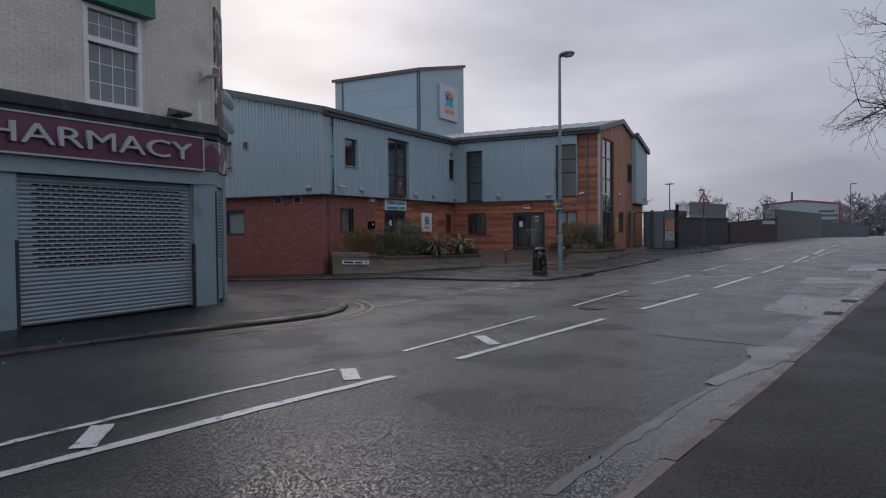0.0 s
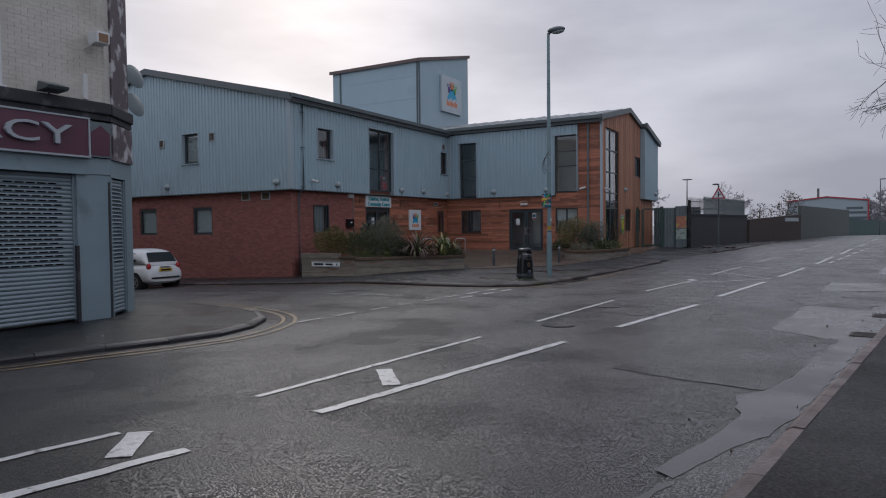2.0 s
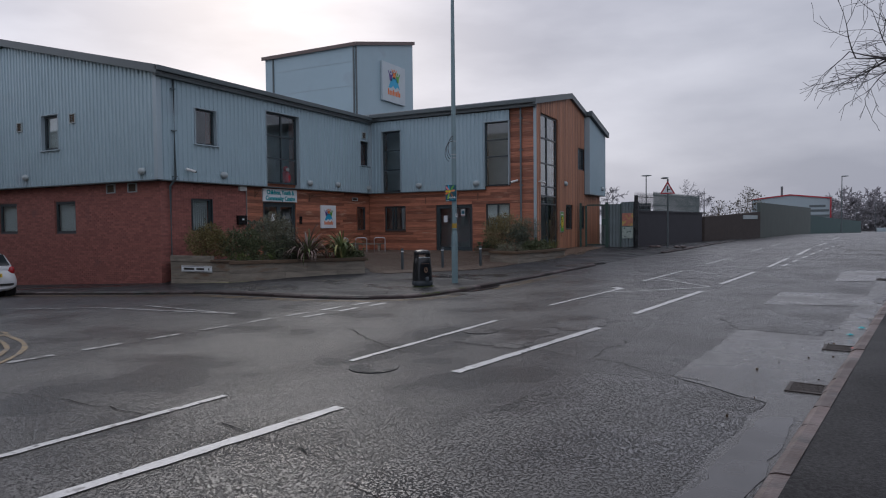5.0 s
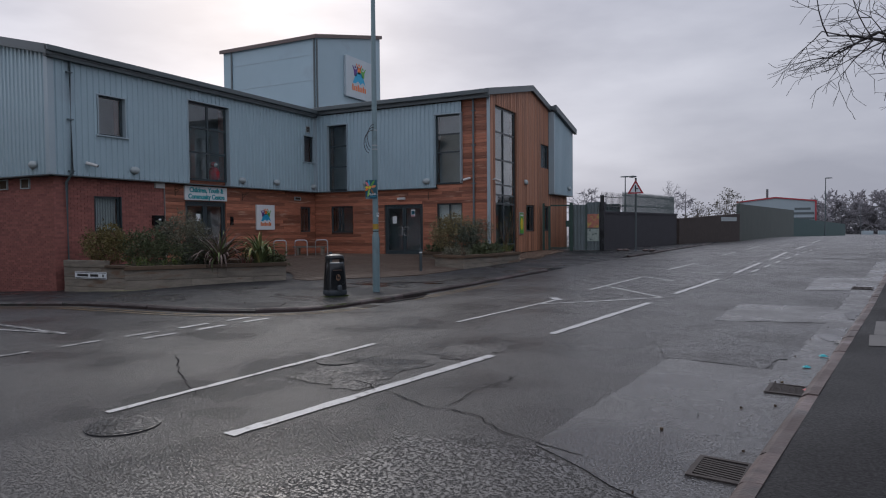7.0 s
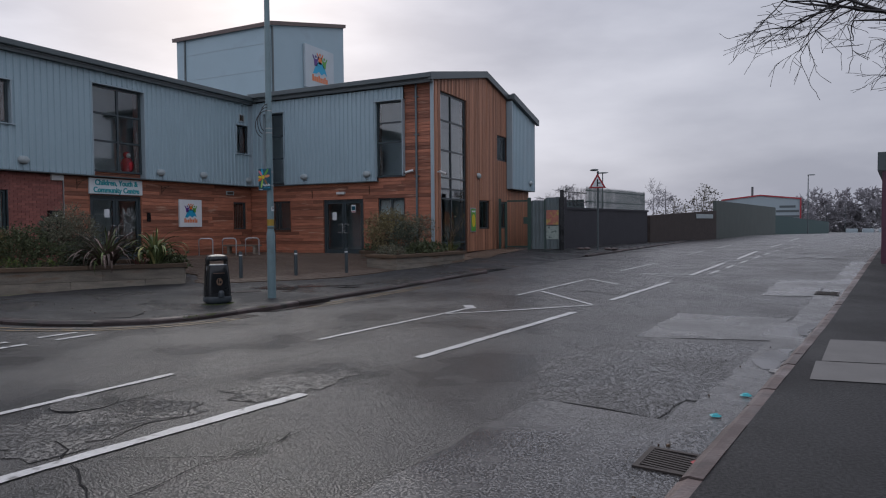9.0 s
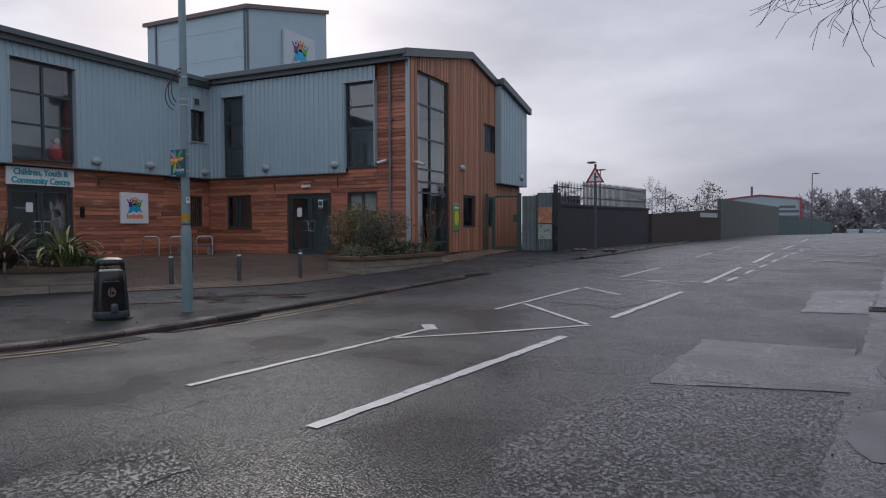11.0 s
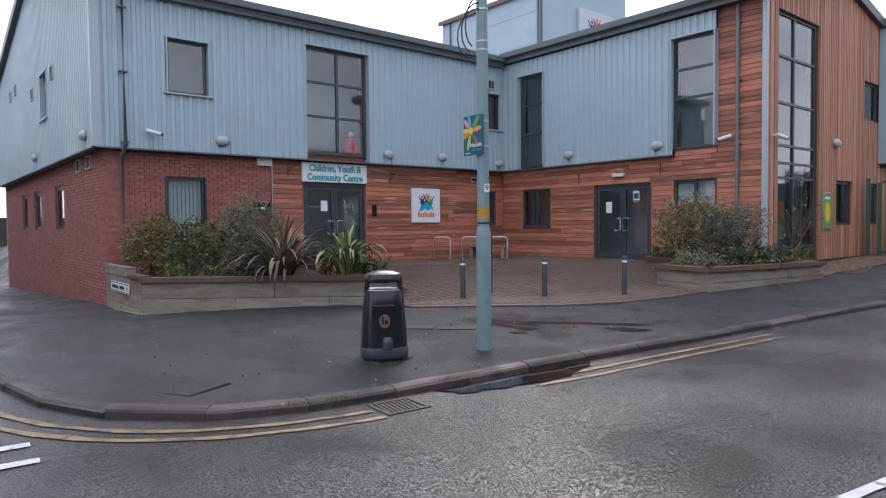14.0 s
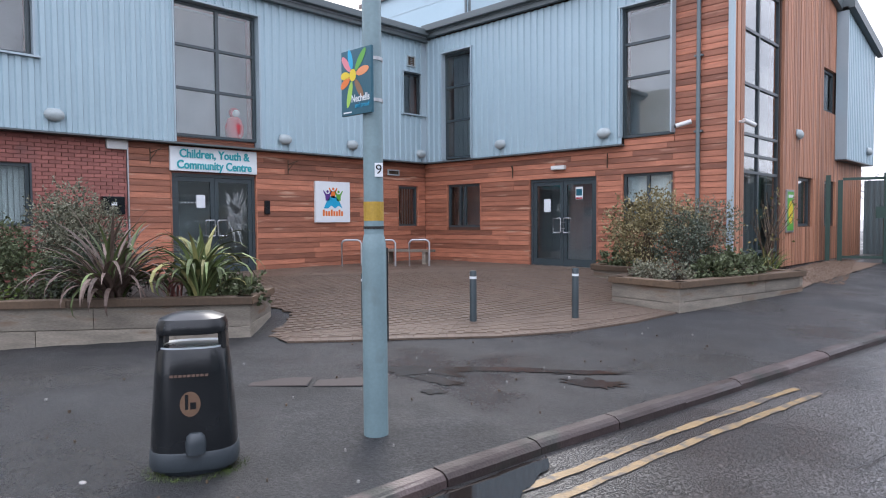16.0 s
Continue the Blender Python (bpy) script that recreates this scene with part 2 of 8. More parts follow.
M_JOINT = material("paving_joint_sand", (0.090, 0.064, 0.046), 0.85, vary=0.25, scale=2, fine=70, bump=0.4)
M_TWIG = material("dark_bare_bark", (0.030, 0.026, 0.026), 0.85, vary=0.3, scale=9, fine=50, bump=0.3)
# far bark paled in its colour to stand in for distance haze
M_TWIGFAR = material("haze_paled_far_bark", (0.27, 0.26, 0.275), 0.9, vary=0.2, scale=2, fine=10)
M_STEM = material("brown_shrub_stem", (0.085, 0.06, 0.04), 0.85, vary=0.3, scale=9, fine=50, bump=0.3)


def leaf_material(name, base, per=0.5, rough=0.55):
    return material(name, base, rough, vary=0.3, scale=5, fine=30, bump=0.1, per_piece=per, spec=0.3)


M_LEAF_GREEN = leaf_material("dark_green_leaves", (0.09, 0.108, 0.055))
M_LEAF_YELLOW = leaf_material("yellow_green_leaves", (0.155, 0.13, 0.052), 0.5)
M_LEAF_GREY = leaf_material("grey_green_leaves", (0.165, 0.165, 0.115), 0.5, 0.6)
M_LEAF_DEEP = leaf_material("deep_blue_green_leaves", (0.085, 0.10, 0.072))
M_BLADE_DARK = leaf_material("bronze_sword_leaves", (0.125, 0.09, 0.075), 0.4)
M_BLADE_GREEN = leaf_material("striped_green_sword_leaves", (0.12, 0.155, 0.062), 0.5)
M_BLADE_GOLD = leaf_material("golden_sword_leaves", (0.22, 0.21, 0.085), 0.3)
M_MOSS = leaf_material("bright_moss", (0.085, 0.125, 0.028))
M_CREAM = material("cream_painted_brick", (0.56, 0.535, 0.48), 0.75, vary=0.1, scale=2, fine=40, bump=0.2, per_piece=0.04, stain=(0.47, 0.445, 0.395), stain_scale=0.9, stain_at=0.6)
M_SHOPBLUE = material("pale_blue_shopfront_paint", (0.21, 0.285, 0.315), 0.5, vary=0.14, scale=1.4, fine=30, bump=0.08, stain=(0.15, 0.20, 0.22), stain_scale=1.6, stain_at=0.62)
M_SHUTTER = material("grey_shutter_steel", (0.23, 0.285, 0.315), 0.42, metal=0.3, vary=0.12, scale=2, fine=40, bump=0.04)
# near black: painted shade inside hollows, and the colour of dark joints
M_DARK = material("near_black_shade_and_joints", (0.008, 0.008, 0.009), 0.9, vary=0.1)
M_MAROON = material("maroon_fascia_panel", (0.105, 0.038, 0.062), 0.35, vary=0.12, scale=2, fine=30, bump=0.02)
M_LETTER = material("silver_letter_plastic", (0.36, 0.40, 0.43), 0.4, vary=0.08)
M_BLACKBAND = material("peeling_black_paint", (0.030, 0.031, 0.036), 0.7, vary=0.4, scale=3, fine=30, bump=0.3, stain=(0.085, 0.09, 0.095), stain_scale=3, stain_at=0.6)
M_UPVC = material("white_window_plastic", (0.66, 0.67, 0.68), 0.35, vary=0.05)
M_NET = material("grey_net_curtain", (0.16, 0.19, 0.20), 0.9, vary=0.15, scale=3)
M_FLAKE = material("flaking_white_sign", (0.10, 0.075, 0.085), 0.7, vary=0.3, scale=4, fine=30, bump=0.4, stain=(0.48, 0.48, 0.49), stain_scale=3.2, stain_at=0.53)
M_GREENFASC = material("green_painted_board", (0.03, 0.17, 0.10), 0.5, vary=0.12)
M_FENCE_G = material("dark_green_steel", (0.022, 0.058, 0.045), 0.45, vary=0.15, scale=4, fine=40, bump=0.05)
M_FENCE_GREY = material("grey_green_fence_steel", (0.13, 0.165, 0.17), 0.5, vary=0.18, scale=2, fine=30, bump=0.05)
M_PALE = material("dull_green_grey_palisade", (0.065, 0.098, 0.094), 0.5, vary=0.2, scale=2, fine=30, bump=0.05)
M_WALLDARK = material("dark_painted_brick", (0.036, 0.035, 0.042), 0.75, vary=0.2, scale=2, fine=40, bump=0.4)
M_WALLBROWN = material("sooty_brown_brick", (0.055, 0.042, 0.037), 0.85, vary=0.3, scale=3, fine=40, bump=0.4)
M_HOARD = material("green_corrugated_hoarding", (0.075, 0.092, 0.082), 0.7, vary=0.2, scale=0.8, fine=20, bump=0.1)
M_TEAL = material("teal_mesh_fence", (0.022, 0.065, 0.062), 0.6, vary=0.2)
M_FARWHITE = material("pale_industrial_cladding", (0.30, 0.36, 0.385), 0.55, vary=0.06)
M_RED = material("red_trim_paint", (0.36, 0.035, 0.045), 0.45, vary=0.1)
M_WHITESIGN = material("white_sign_face", (0.68, 0.72, 0.74), 0.35, vary=0.04)
M_BLACK = material("black_sign_print", (0.012, 0.012, 0.013), 0.5, vary=0.1)
M_TURQ = material("turquoise_lettering", (0.015, 0.33, 0.37), 0.45, vary=0.08)
M_ORANGE = material("orange_print", (0.70, 0.17, 0.03), 0.45, vary=0.08)
M_PURPLE = material("purple_print", (0.085, 0.03, 0.20), 0.45, vary=0.08)
M_GREENP = material("green_print", (0.10, 0.33, 0.05), 0.45, vary=0.08)
M_CYAN = material("cyan_print", (0.015, 0.34, 0.56), 0.45, vary=0.08)
M_NAVY = material("dark_teal_sign_face", (0.010, 0.085, 0.125), 0.35, vary=0.08)
M_PINK = material("pink_print", (0.66, 0.21, 0.25), 0.45, vary=0.06)
M_YELP = material("yellow_print", (0.68, 0.52, 0.03), 0.45, vary=0.06)
M_LIME = material("lime_print", (0.30, 0.52, 0.08), 0.45, vary=0.06)
M_BROWNP = material("brown_print", (0.22, 0.11, 0.055), 0.45, vary=0.06)
M_PEACH = material("peach_print", (0.68, 0.26, 0.11), 0.45, vary=0.06)
M_CARWHITE = material("white_car_paint", (0.62, 0.64, 0.65), 0.22, vary=0.03)
M_CARGREY = material("dark_grey_car_paint", (0.035, 0.038, 0.045), 0.22, vary=0.05)
M_TYRE = material("black_rubber", (0.018, 0.018, 0.019), 0.8, vary=0.15)
M_RIM = material("silver_alloy", (0.45, 0.46, 0.47), 0.3, metal=0.8, vary=0.05)
M_CARGLASS = material("dark_car_glass", (0.02, 0.025, 0.028), 0.06, vary=0.05, bump=0)
M_TAIL = material("red_tail_lamp", (0.36, 0.025, 0.03), 0.2, vary=0.05)
M_PLATE = material("yellow_number_plate", (0.62, 0.42, 0.03), 0.4, vary=0.05)
M_WATER = material("shallow_rain_water", (0.036, 0.034, 0.035), 0.27, vary=0.4, bump=0.2, depth=0.004, spec=0.6, gloss_vary=0.08, scale=3)
M_CLEAR = material("still_clear_rain_water", (0.014, 0.011, 0.010), 0.05, vary=0.3, bump=0.0, spec=0.5)
M_IRON = material("rusty_cast_iron", (0.045, 0.036, 0.032), 0.6, metal=0.3, vary=0.3, scale=12, fine=60, bump=0.3)
# damp tarmac; the red-brown tint paints in the cedar wall's reflection
M_DAMP = material("cedar_tinted_damp_tarmac", (0.012, 0.009, 0.008), 0.2, vary=0.4, scale=5, fine=60, bump=0.05, depth=0.002)
M_CRACKED = material("open_crack_dirt", (0.014, 0.0135, 0.014), 0.9, vary=0.3, spec=0.2)
M_FAINT = material("faint_road_paint", (0.27, 0.27, 0.27), 0.5, vary=0.3, scale=5, fine=40, bump=0.3, stain=(0.05, 0.05, 0.05), stain_scale=8, stain_at=0.5)
M_SANTA = material("red_felt", (0.42, 0.02, 0.03), 0.8, vary=0.1)
M_CRACK = material("crazed_glass_damage", (0.40, 0.43, 0.43), 0.5, vary=0.3, scale=12, fine=60)
M_LITTER = material("pale_litter", (0.28, 0.27, 0.26), 0.6, vary=0.2)


# ---- building helpers ----
class Mesh:
    """Collects boxes, prisms and tubes into one mesh."""

    def __init__(self):
        self.v, self.f = [], []

    def add(self, verts, faces):
        k = len(self.v)
        self.v += [tuple(p) for p in verts]
        self.f += [tuple(i + k for i in q) for q in faces]
        return self

    def box(self, face, u0, u1, d0, d1, z0, z1):
        p = [face(u, d, z) for z in (z0, z1) for d in (d0, d1) for u in (u0, u1)]
        return self.add(p, [(0, 1, 3, 2), (4, 6, 7, 5), (0, 4, 5, 1), (2, 3, 7, 6), (0, 2, 6, 4), (1, 5, 7, 3)])

    def prism(self, ring0, ring1, caps=True):
        n = len(ring0)
        faces = [(i, (i + 1) % n, n + (i + 1) % n, n + i) for i in range(n)]
        if caps:
            faces += [tuple(range(n - 1, -1, -1)), tuple(range(n, 2 * n))]
        return self.add(list(ring0) + list(ring1), faces)

    def lathe(self, c, rings, n=20, sx=1.0, sy=1.0):
        """rings: (radius, height) from below upwards round the upright axis at c."""
        v = [(c[0] + r * sx * math.cos(2 * math.pi * i / n), c[1] + r * sy * math.sin(2 * math.pi * i / n), c[2] + h) for r, h in rings for i in range(n)]
        f = [(k * n + i, k * n + (i + 1) % n, (k + 1) * n + (i + 1) % n, (k + 1) * n + i) for k in range(len(rings) - 1) for i in range(n)]
        f += [tuple(range(n - 1, -1, -1)), tuple(range((len(rings) - 1) * n, len(rings) * n))]
        return self.add(v, f)

    def tube(self, points, radii, n=6):
        """A tapered tube along points."""
        pts = [Vector(p) for p in points]
        rad = radii if isinstance(radii, (list, tuple)) else [radii] * len(pts)
        v = []
        for i, p in enumerate(pts):
            way = (pts[min(i + 1, len(pts) - 1)] - pts[max(i - 1, 0)]).normalized()
            side = way.cross(Vector((0, 0, 1)))
            if side.length < 0.05:
                side = way.cross(Vector((1, 0, 0)))
            side.normalize()
            up = side.cross(way)
            v += [p + (side * math.cos(2 * math.pi * k / n) + up * math.sin(2 * math.pi * k / n)) * rad[i] for k in range(n)]
        f = [(i * n + k, i * n + (k + 1) % n, (i + 1) * n + (k + 1) % n, (i + 1) * n + k) for i in range(len(pts) - 1) for k in range(n)]
        f += [tuple(range(n - 1, -1, -1)), tuple(range((len(pts) - 1) * n, len(pts) * n))]
        return self.add(v, f)

    def ball(self, c, r, n=12, m=8, sx=1.0, sy=1.0, sz=1.0):
        rings = [(max(r * math.sin(math.pi * j / m), 0.0005), -r * math.cos(math.pi * j / m) * sz) for j in range(m + 1)]
        return self.lathe(c, rings, n, sx, sy)


def link(name, m, mat, parent=None, label="", smooth=False, bevel=0.0):
    """One mesh object from a Mesh, under parent if one is given."""
    me = bpy.data.meshes.new(name)
    me.from_pydata(m.v, [], m.f)
    bm = bmesh.new()
    bm.from_mesh(me)
    if smooth:
        bmesh.ops.remove_doubles(bm, verts=bm.verts, dist=1e-5)
    bmesh.ops.recalc_face_normals(bm, faces=bm.faces)
    if bevel:
        bmesh.ops.bevel(bm, geom=[e for e in bm.edges if e.is_manifold and e.calc_face_angle(0) > 0.6], offset=bevel, segments=2, affect="EDGES", profile=0.6)
    bm.to_mesh(me)
    bm.free()
    me.materials.append(mat)
    if smooth:
        me.polygons.foreach_set("use_smooth", [True] * len(me.polygons))
        me.set_sharp_from_angle(angle=radians(40))
    ob = new(name, me)
    if parent:
        ob.parent = parent
        ob.matrix_parent_inverse = parent.matrix_basis.inverted()
    if label:
        ob["label"] = label
    return ob


def part(name, m, mat, parent, label="", smooth=False, bevel=0.0):
    return link(name, m, mat, parent, label, smooth, bevel)


def thing(name, place, label, category, group="", kind=""):
    """An Empty at the base of a thing, which its parts hang from."""
    ob = new(name)
    ob.matrix_basis = Matrix.Translation(place)
    ob.empty_display_size = 0.1
    return tagged(ob, label, category, group, kind)


def facing(origin, u, n):
    """A wall's own frame: along the wall, out of the wall, up."""
    def place(a, d, z):
        return (origin[0] + u[0] * a + n[0] * d, origin[1] + u[1] * a + n[1] * d, z)
    return place


def spans(u0, u1, holes):
    """What is left of u0..u1 without the holes."""
    left, at = [], u0
    for a, b in sorted(holes):
        if a > at:
            left.append((at, min(a, u1)))
        at = max(at, b)
    if at < u1:
        left.append((at, u1))
    return [(a, b) for a, b in left if b - a > 0.005]


def rects(u0, u1, z0, z1, holes):
    """The wall u0..u1 by z0..z1 without its holes (u0, u1, z0, z1), as rectangles."""
    cuts = sorted({z0, z1, *[max(z0, min(z1, z)) for h in holes for z in h[2:]]})
    out = []
    for a, b in zip(cuts, cuts[1:]):
        if b - a < 0.004:
            continue
        mid = (a + b) / 2
        for s in spans(u0, u1, [(h[0], h[1]) for h in holes if h[2] < mid < h[3]]):
            if out and any(o[0] == s[0] and o[1] == s[1] and abs(o[3] - a) < 1e-6 for o in out):
                for o in out:
                    if o[0] == s[0] and o[1] == s[1] and abs(o[3] - a) < 1e-6:
                        o[3] = b
            else:
                out.append([s[0], s[1], a, b])
    return out


def plate(name, face, d0, d1, pieces, mat, label, parent=None):
    m = Mesh()
    for a, b, c, d in pieces:
        m.box(face, a, b, d0, d1, c, d)
    ob = link(name, m, mat, parent)
    return ob if parent else tagged(ob, label, "wall", kind="structure")


def corrugated(name, face, u0, u1, z0, z1, parent, mat=M_CLAD, pitch=0.2, depth=0.035, top=None, label="", bend=None):
    """A trapezoidal steel sheet; top(u) gives a sloping upper edge."""
    k = math.floor(u0 / pitch)
    pts = [u0, u1]
    table = ((0.0, 0.0), (0.38, 0.0), (0.5, 1.0), (0.88, 1.0))
    while k * pitch < u1:
        for f, h in table:
            q = (k + f) * pitch
            if u0 < q < u1:
                pts.append(q)
        k += 1
    if bend is not None and u0 < bend < u1:
        pts.append(bend)

    def height(q):
        f = (q / pitch) % 1.0
        if f < 0.38:
            return 0.0
        if f < 0.5:
            return (f - 0.38) / 0.12
        if f < 0.88:
            return 1.0
        return 1 - (f - 0.88) / 0.12
    pts = sorted(set(pts))
    m = Mesh()
    v, f = [], []
    for q in pts:
        d = depth * height(q)
        zt = top(q) if top else z1
        v += [face(q, d, z0), face(q, d, zt), face(q, -0.02, z0), face(q, -0.02, zt)]
    for i in range(len(pts) - 1):
        a, b = 4 * i, 4 * i + 4
        f += [(a, b, b + 1, a + 1), (a, a + 2, b + 2, b), (a + 1, b + 1, b + 3, a + 3)]
    n = len(v) - 4
    f += [(0, 1, 3, 2), (n, n + 2, n + 3, n + 1)]
    m.add(v, f)
    return part(name, m, mat, parent, label)


def sheet(name, outline, height, mat, step=1.0, drop=0.0, parent=None):
    """A level-ish sheet with that outline whose points take their height from height(x, y); drop: the depth of its edge."""
    bm = bmesh.new()
    bm.faces.new([bm.verts.new((x, y, 0)) for x, y in outline])
    xs, ys = [p[0] for p in outline], [p[1] for p in outline]
    for axis, lo, hi in ((0, min(xs), max(xs)), (1, min(ys), max(ys))):
        at = math.floor(lo / step) * step + step
        while at < hi:
            co, no = [0, 0, 0], [0, 0, 0]
            co[axis], no[axis] = at, 1
            bmesh.ops.bisect_plane(bm, geom=bm.verts[:] + bm.edges[:] + bm.faces[:], plane_co=co, plane_no=no)
            at += step
    for v in bm.verts:
        v.co.z = height(v.co.x, v.co.y)
    bmesh.ops.triangulate(bm, faces=[f for f in bm.faces if len(f.verts) > 4])
    if drop:
        rim = bmesh.ops.extrude_edge_only(bm, edges=[e for e in bm.edges if e.is_boundary])
        for v in rim["geom"]:
            if isinstance(v, bmesh.types.BMVert):
                v.co.z -= drop
    bmesh.ops.recalc_face_normals(bm, faces=bm.faces)
    if sum(f.normal.z for f in bm.faces) < 0:
        bmesh.ops.reverse_faces(bm, faces=bm.faces)
    me = bpy.data.meshes.new(name)
    bm.to_mesh(me)
    bm.free()
    me.materials.append(mat)
    ob = new(name, me)
    if parent:
        ob.parent = parent
        ob.matrix_parent_inverse = parent.matrix_basis.inverted()
    return ob


def clamp(a, lo=0.0, hi=1.0):
    return max(lo, min(hi, a))


def ease(a):
    a = clamp(a)
    return a * a * (3 - 2 * a)


def road_z(x, y):
    """The height of the carriageway."""
    z = -0.05 - 0.045 * clamp((y - 6) / 3) + 0.01 * clamp((y - 12) / 8) + 0.02 * clamp(y - 26, 0, 19)
    z -= 0.042 * clamp(-16 - x, 0, 60) * (1 - ease((y - 24) / 4))
    if y > 85:
        z -= 0.012 * (y - 85)
    # the carriageway and footway sag towards the street corner
    z -= 0.06 * ease((-7.3 - x) / 2.8) * ease((y - 20.5) / 3.0) * (1 - ease((y - 27) / 6)) * (1 - ease((-12.2 - x) / 2.4))
    return z


def pave_z(x, y):
    """The height of the footways and of the forecourt, which rises to the doors."""
    street = road_z(x, y) + 0.085
    s = (x + 15.4) * -0.875 + (y - 27.3) * 0.484
    k = clamp(s / 5.0) * ease((y - 24.0) / 3.0) * (1 - ease((y - 48) / 10))
    return street * (1 - k) + 0.41 * k


def lettering(name, words, size, face, u, d, z, mat, parent, stretch=1.0, deep=0.006, flip=1, bold=0.0):
    """Raised words on a wall's own frame."""
    cu = bpy.data.curves.new(name, "FONT")
    cu.body, cu.size, cu.align_x, cu.align_y, cu.extrude, cu.offset, cu.resolution_u = words, size, "CENTER", "CENTER", deep, bold, 3
    tmp = bpy.data.objects.new(name, cu)
    me = bpy.data.meshes.new_from_object(tmp)
    bpy.data.objects.remove(tmp)
    bpy.data.curves.remove(cu)
    for v in me.vertices:
        v.co = Vector(face(u + v.co.x * stretch * flip, d + deep + v.co.z, z + v.co.y))
    me.materials.clear()
    me.materials.append(mat)
    ob = new(name, me)
    ob.parent = parent
    ob.matrix_parent_inverse = parent.matrix_basis.inverted()
    return ob


# ---- ground, road and footways ----
def graded(lo, hi, near0, near1, step):
    """Grid lines, close together between near0 and near1 and ever wider outside."""
    out = [near0 + step * k for k in range(int((near1 - near0) / step) + 1)]
    g, a = step, near0
    while a > lo:
        g *= 1.35
        a -= g
        out.insert(0, a)
    g, a = step, out[-1]
    while a < hi:
        g *= 1.35
        a += g
        out.append(a)
    return out


gx, gy = graded(-1500, 1500, -30, 6, 0.5), graded(-1500, 2500, -6, 60, 0.5)
ground_mesh = Mesh()
ground_mesh.v = [(x, y, road_z(clamp(x, -60, 60), y) if y < 300 else road_z(0, 300)) for y in gy for x in gx]
ground_mesh.f = [(j * len(gx) + i, j * len(gx) + i + 1, (j + 1) * len(gx) + i + 1, (j + 1) * len(gx) + i) for j in range(len(gy) - 1) for i in range(len(gx) - 1)]
ground = tagged(link("road", ground_mesh, M_ROAD), "wet worn grey asphalt road at a side street", "road", kind="structure")


def patch(name, outline, mat, label, lift=0.004, kind="structure", height=road_z, parent=None, category="road"):
    ob = sheet(name, outline, lambda x, y: height(x, y) + lift, mat, 0.5, 0.0, parent)
    return ob if parent else tagged(ob, label, category, kind=kind)


def ragged(outline, by=0.05, step=0.25, seed=1):
    """The outline with a broken, uneven edge."""
    rnd, out = random.Random(seed), []
    for (x0, y0), (x1, y1) in zip(outline, outline[1:] + outline[:1]):
        n = max(1, int(math.hypot(x1 - x0, y1 - y0) / step))
        for k in range(n):
            out.append((x0 + (x1 - x0) * k / n + rnd.uniform(-by, by), y0 + (y1 - y0) * k / n + rnd.uniform(-by, by)))
    return out


def kerb_x(y):
    """The edge of the carriageway below the walked footway."""
    return -5.10 + 0.1605 * y


# repairs and pale strips in the asphalt
DARK_PATCH, PALE_PATCH = "coarse dark asphalt repair in the road", "smooth pale asphalt repair in the road"
patch("asphalt_patch", ragged([(-5.39, 12.34), (-4.72, 12.14), (-3.63, 11.98), (-3.24, 14.08), (-3.0, 15.65), (-3.95, 16.42), (-4.96, 16.2), (-5.25, 14.03)], 0.04, 0.2, 3), M_PATCH, DARK_PATCH, 0.006)
patch("asphalt_patch", ragged([(-3.95, 16.44), (-2.98, 15.72), (-2.5, 17.0), (-2.02, 20.6), (-2.27, 20.68), (-2.37, 20.05), (-3.5, 20.28)], 0.02, 0.25, 5), M_SMOOTH, PALE_PATCH, 0.006)
patch("asphalt_patch", ragged([(-3.5, 20.32), (-2.39, 20.09), (-2.29, 20.72), (-1.9, 20.82), (-1.68, 22.4), (-1.45, 24.3), (-3.39, 23.9), (-3.96, 21.6)], 0.05, 0.2, 7), M_PATCH, DARK_PATCH, 0.007)
patch("asphalt_patch", ragged([(-3.31, 23.98), (-1.5, 24.4), (-1.3, 26.7), (-3.03, 26.68)], 0.03, 0.3, 6), M_SMOOTH, PALE_PATCH, 0.006)
patch("asphalt_patch", ragged([(-1.75, 29.7), (-0.75, 29.9), (-0.2, 33.3), (-1.35, 33.0)], 0.03, 0.3, 8), M_SMOOTH, PALE_PATCH, 0.006)
patch("asphalt_patch", ragged([(-7.2, 17.4), (-6.2, 17.2), (-6.0, 18.7), (-7.0, 18.9)], 0.12, 0.15, 11), M_PATCH, DARK_PATCH, 0.006)
patch("asphalt_patch", ragged([(-6.4, 19.2), (-5.7, 19.0), (-5.5, 20.4), (-6.2, 20.6)], 0.12, 0.15, 14), M_PATCH, DARK_PATCH, 0.006)
patch("asphalt_patch", ragged([(-6.0, 29.6), (-4.6, 29.0), (-3.9, 31.6), (-5.2, 32.4)], 0.1, 0.25, 15), M_PATCH, DARK_PATCH, 0.006)
patch("gutter_channel", ragged([(kerb_x(y) + 0.1, y) for y in (-4, 4, 12, 20, 30, 40)] + [(kerb_x(y) - w, y) for y, w in ((40, 0.45), (30, 0.45), (20, 0.4), (15, 0.42), (12, 0.45), (4, 0.42), (-4, 0.42))], 0.03, 0.25, 12), M_SMOOTH, "pale worn gutter strip beside the kerb", 0.008)
PUDDLE = "shallow rain puddle lying along the kerb"
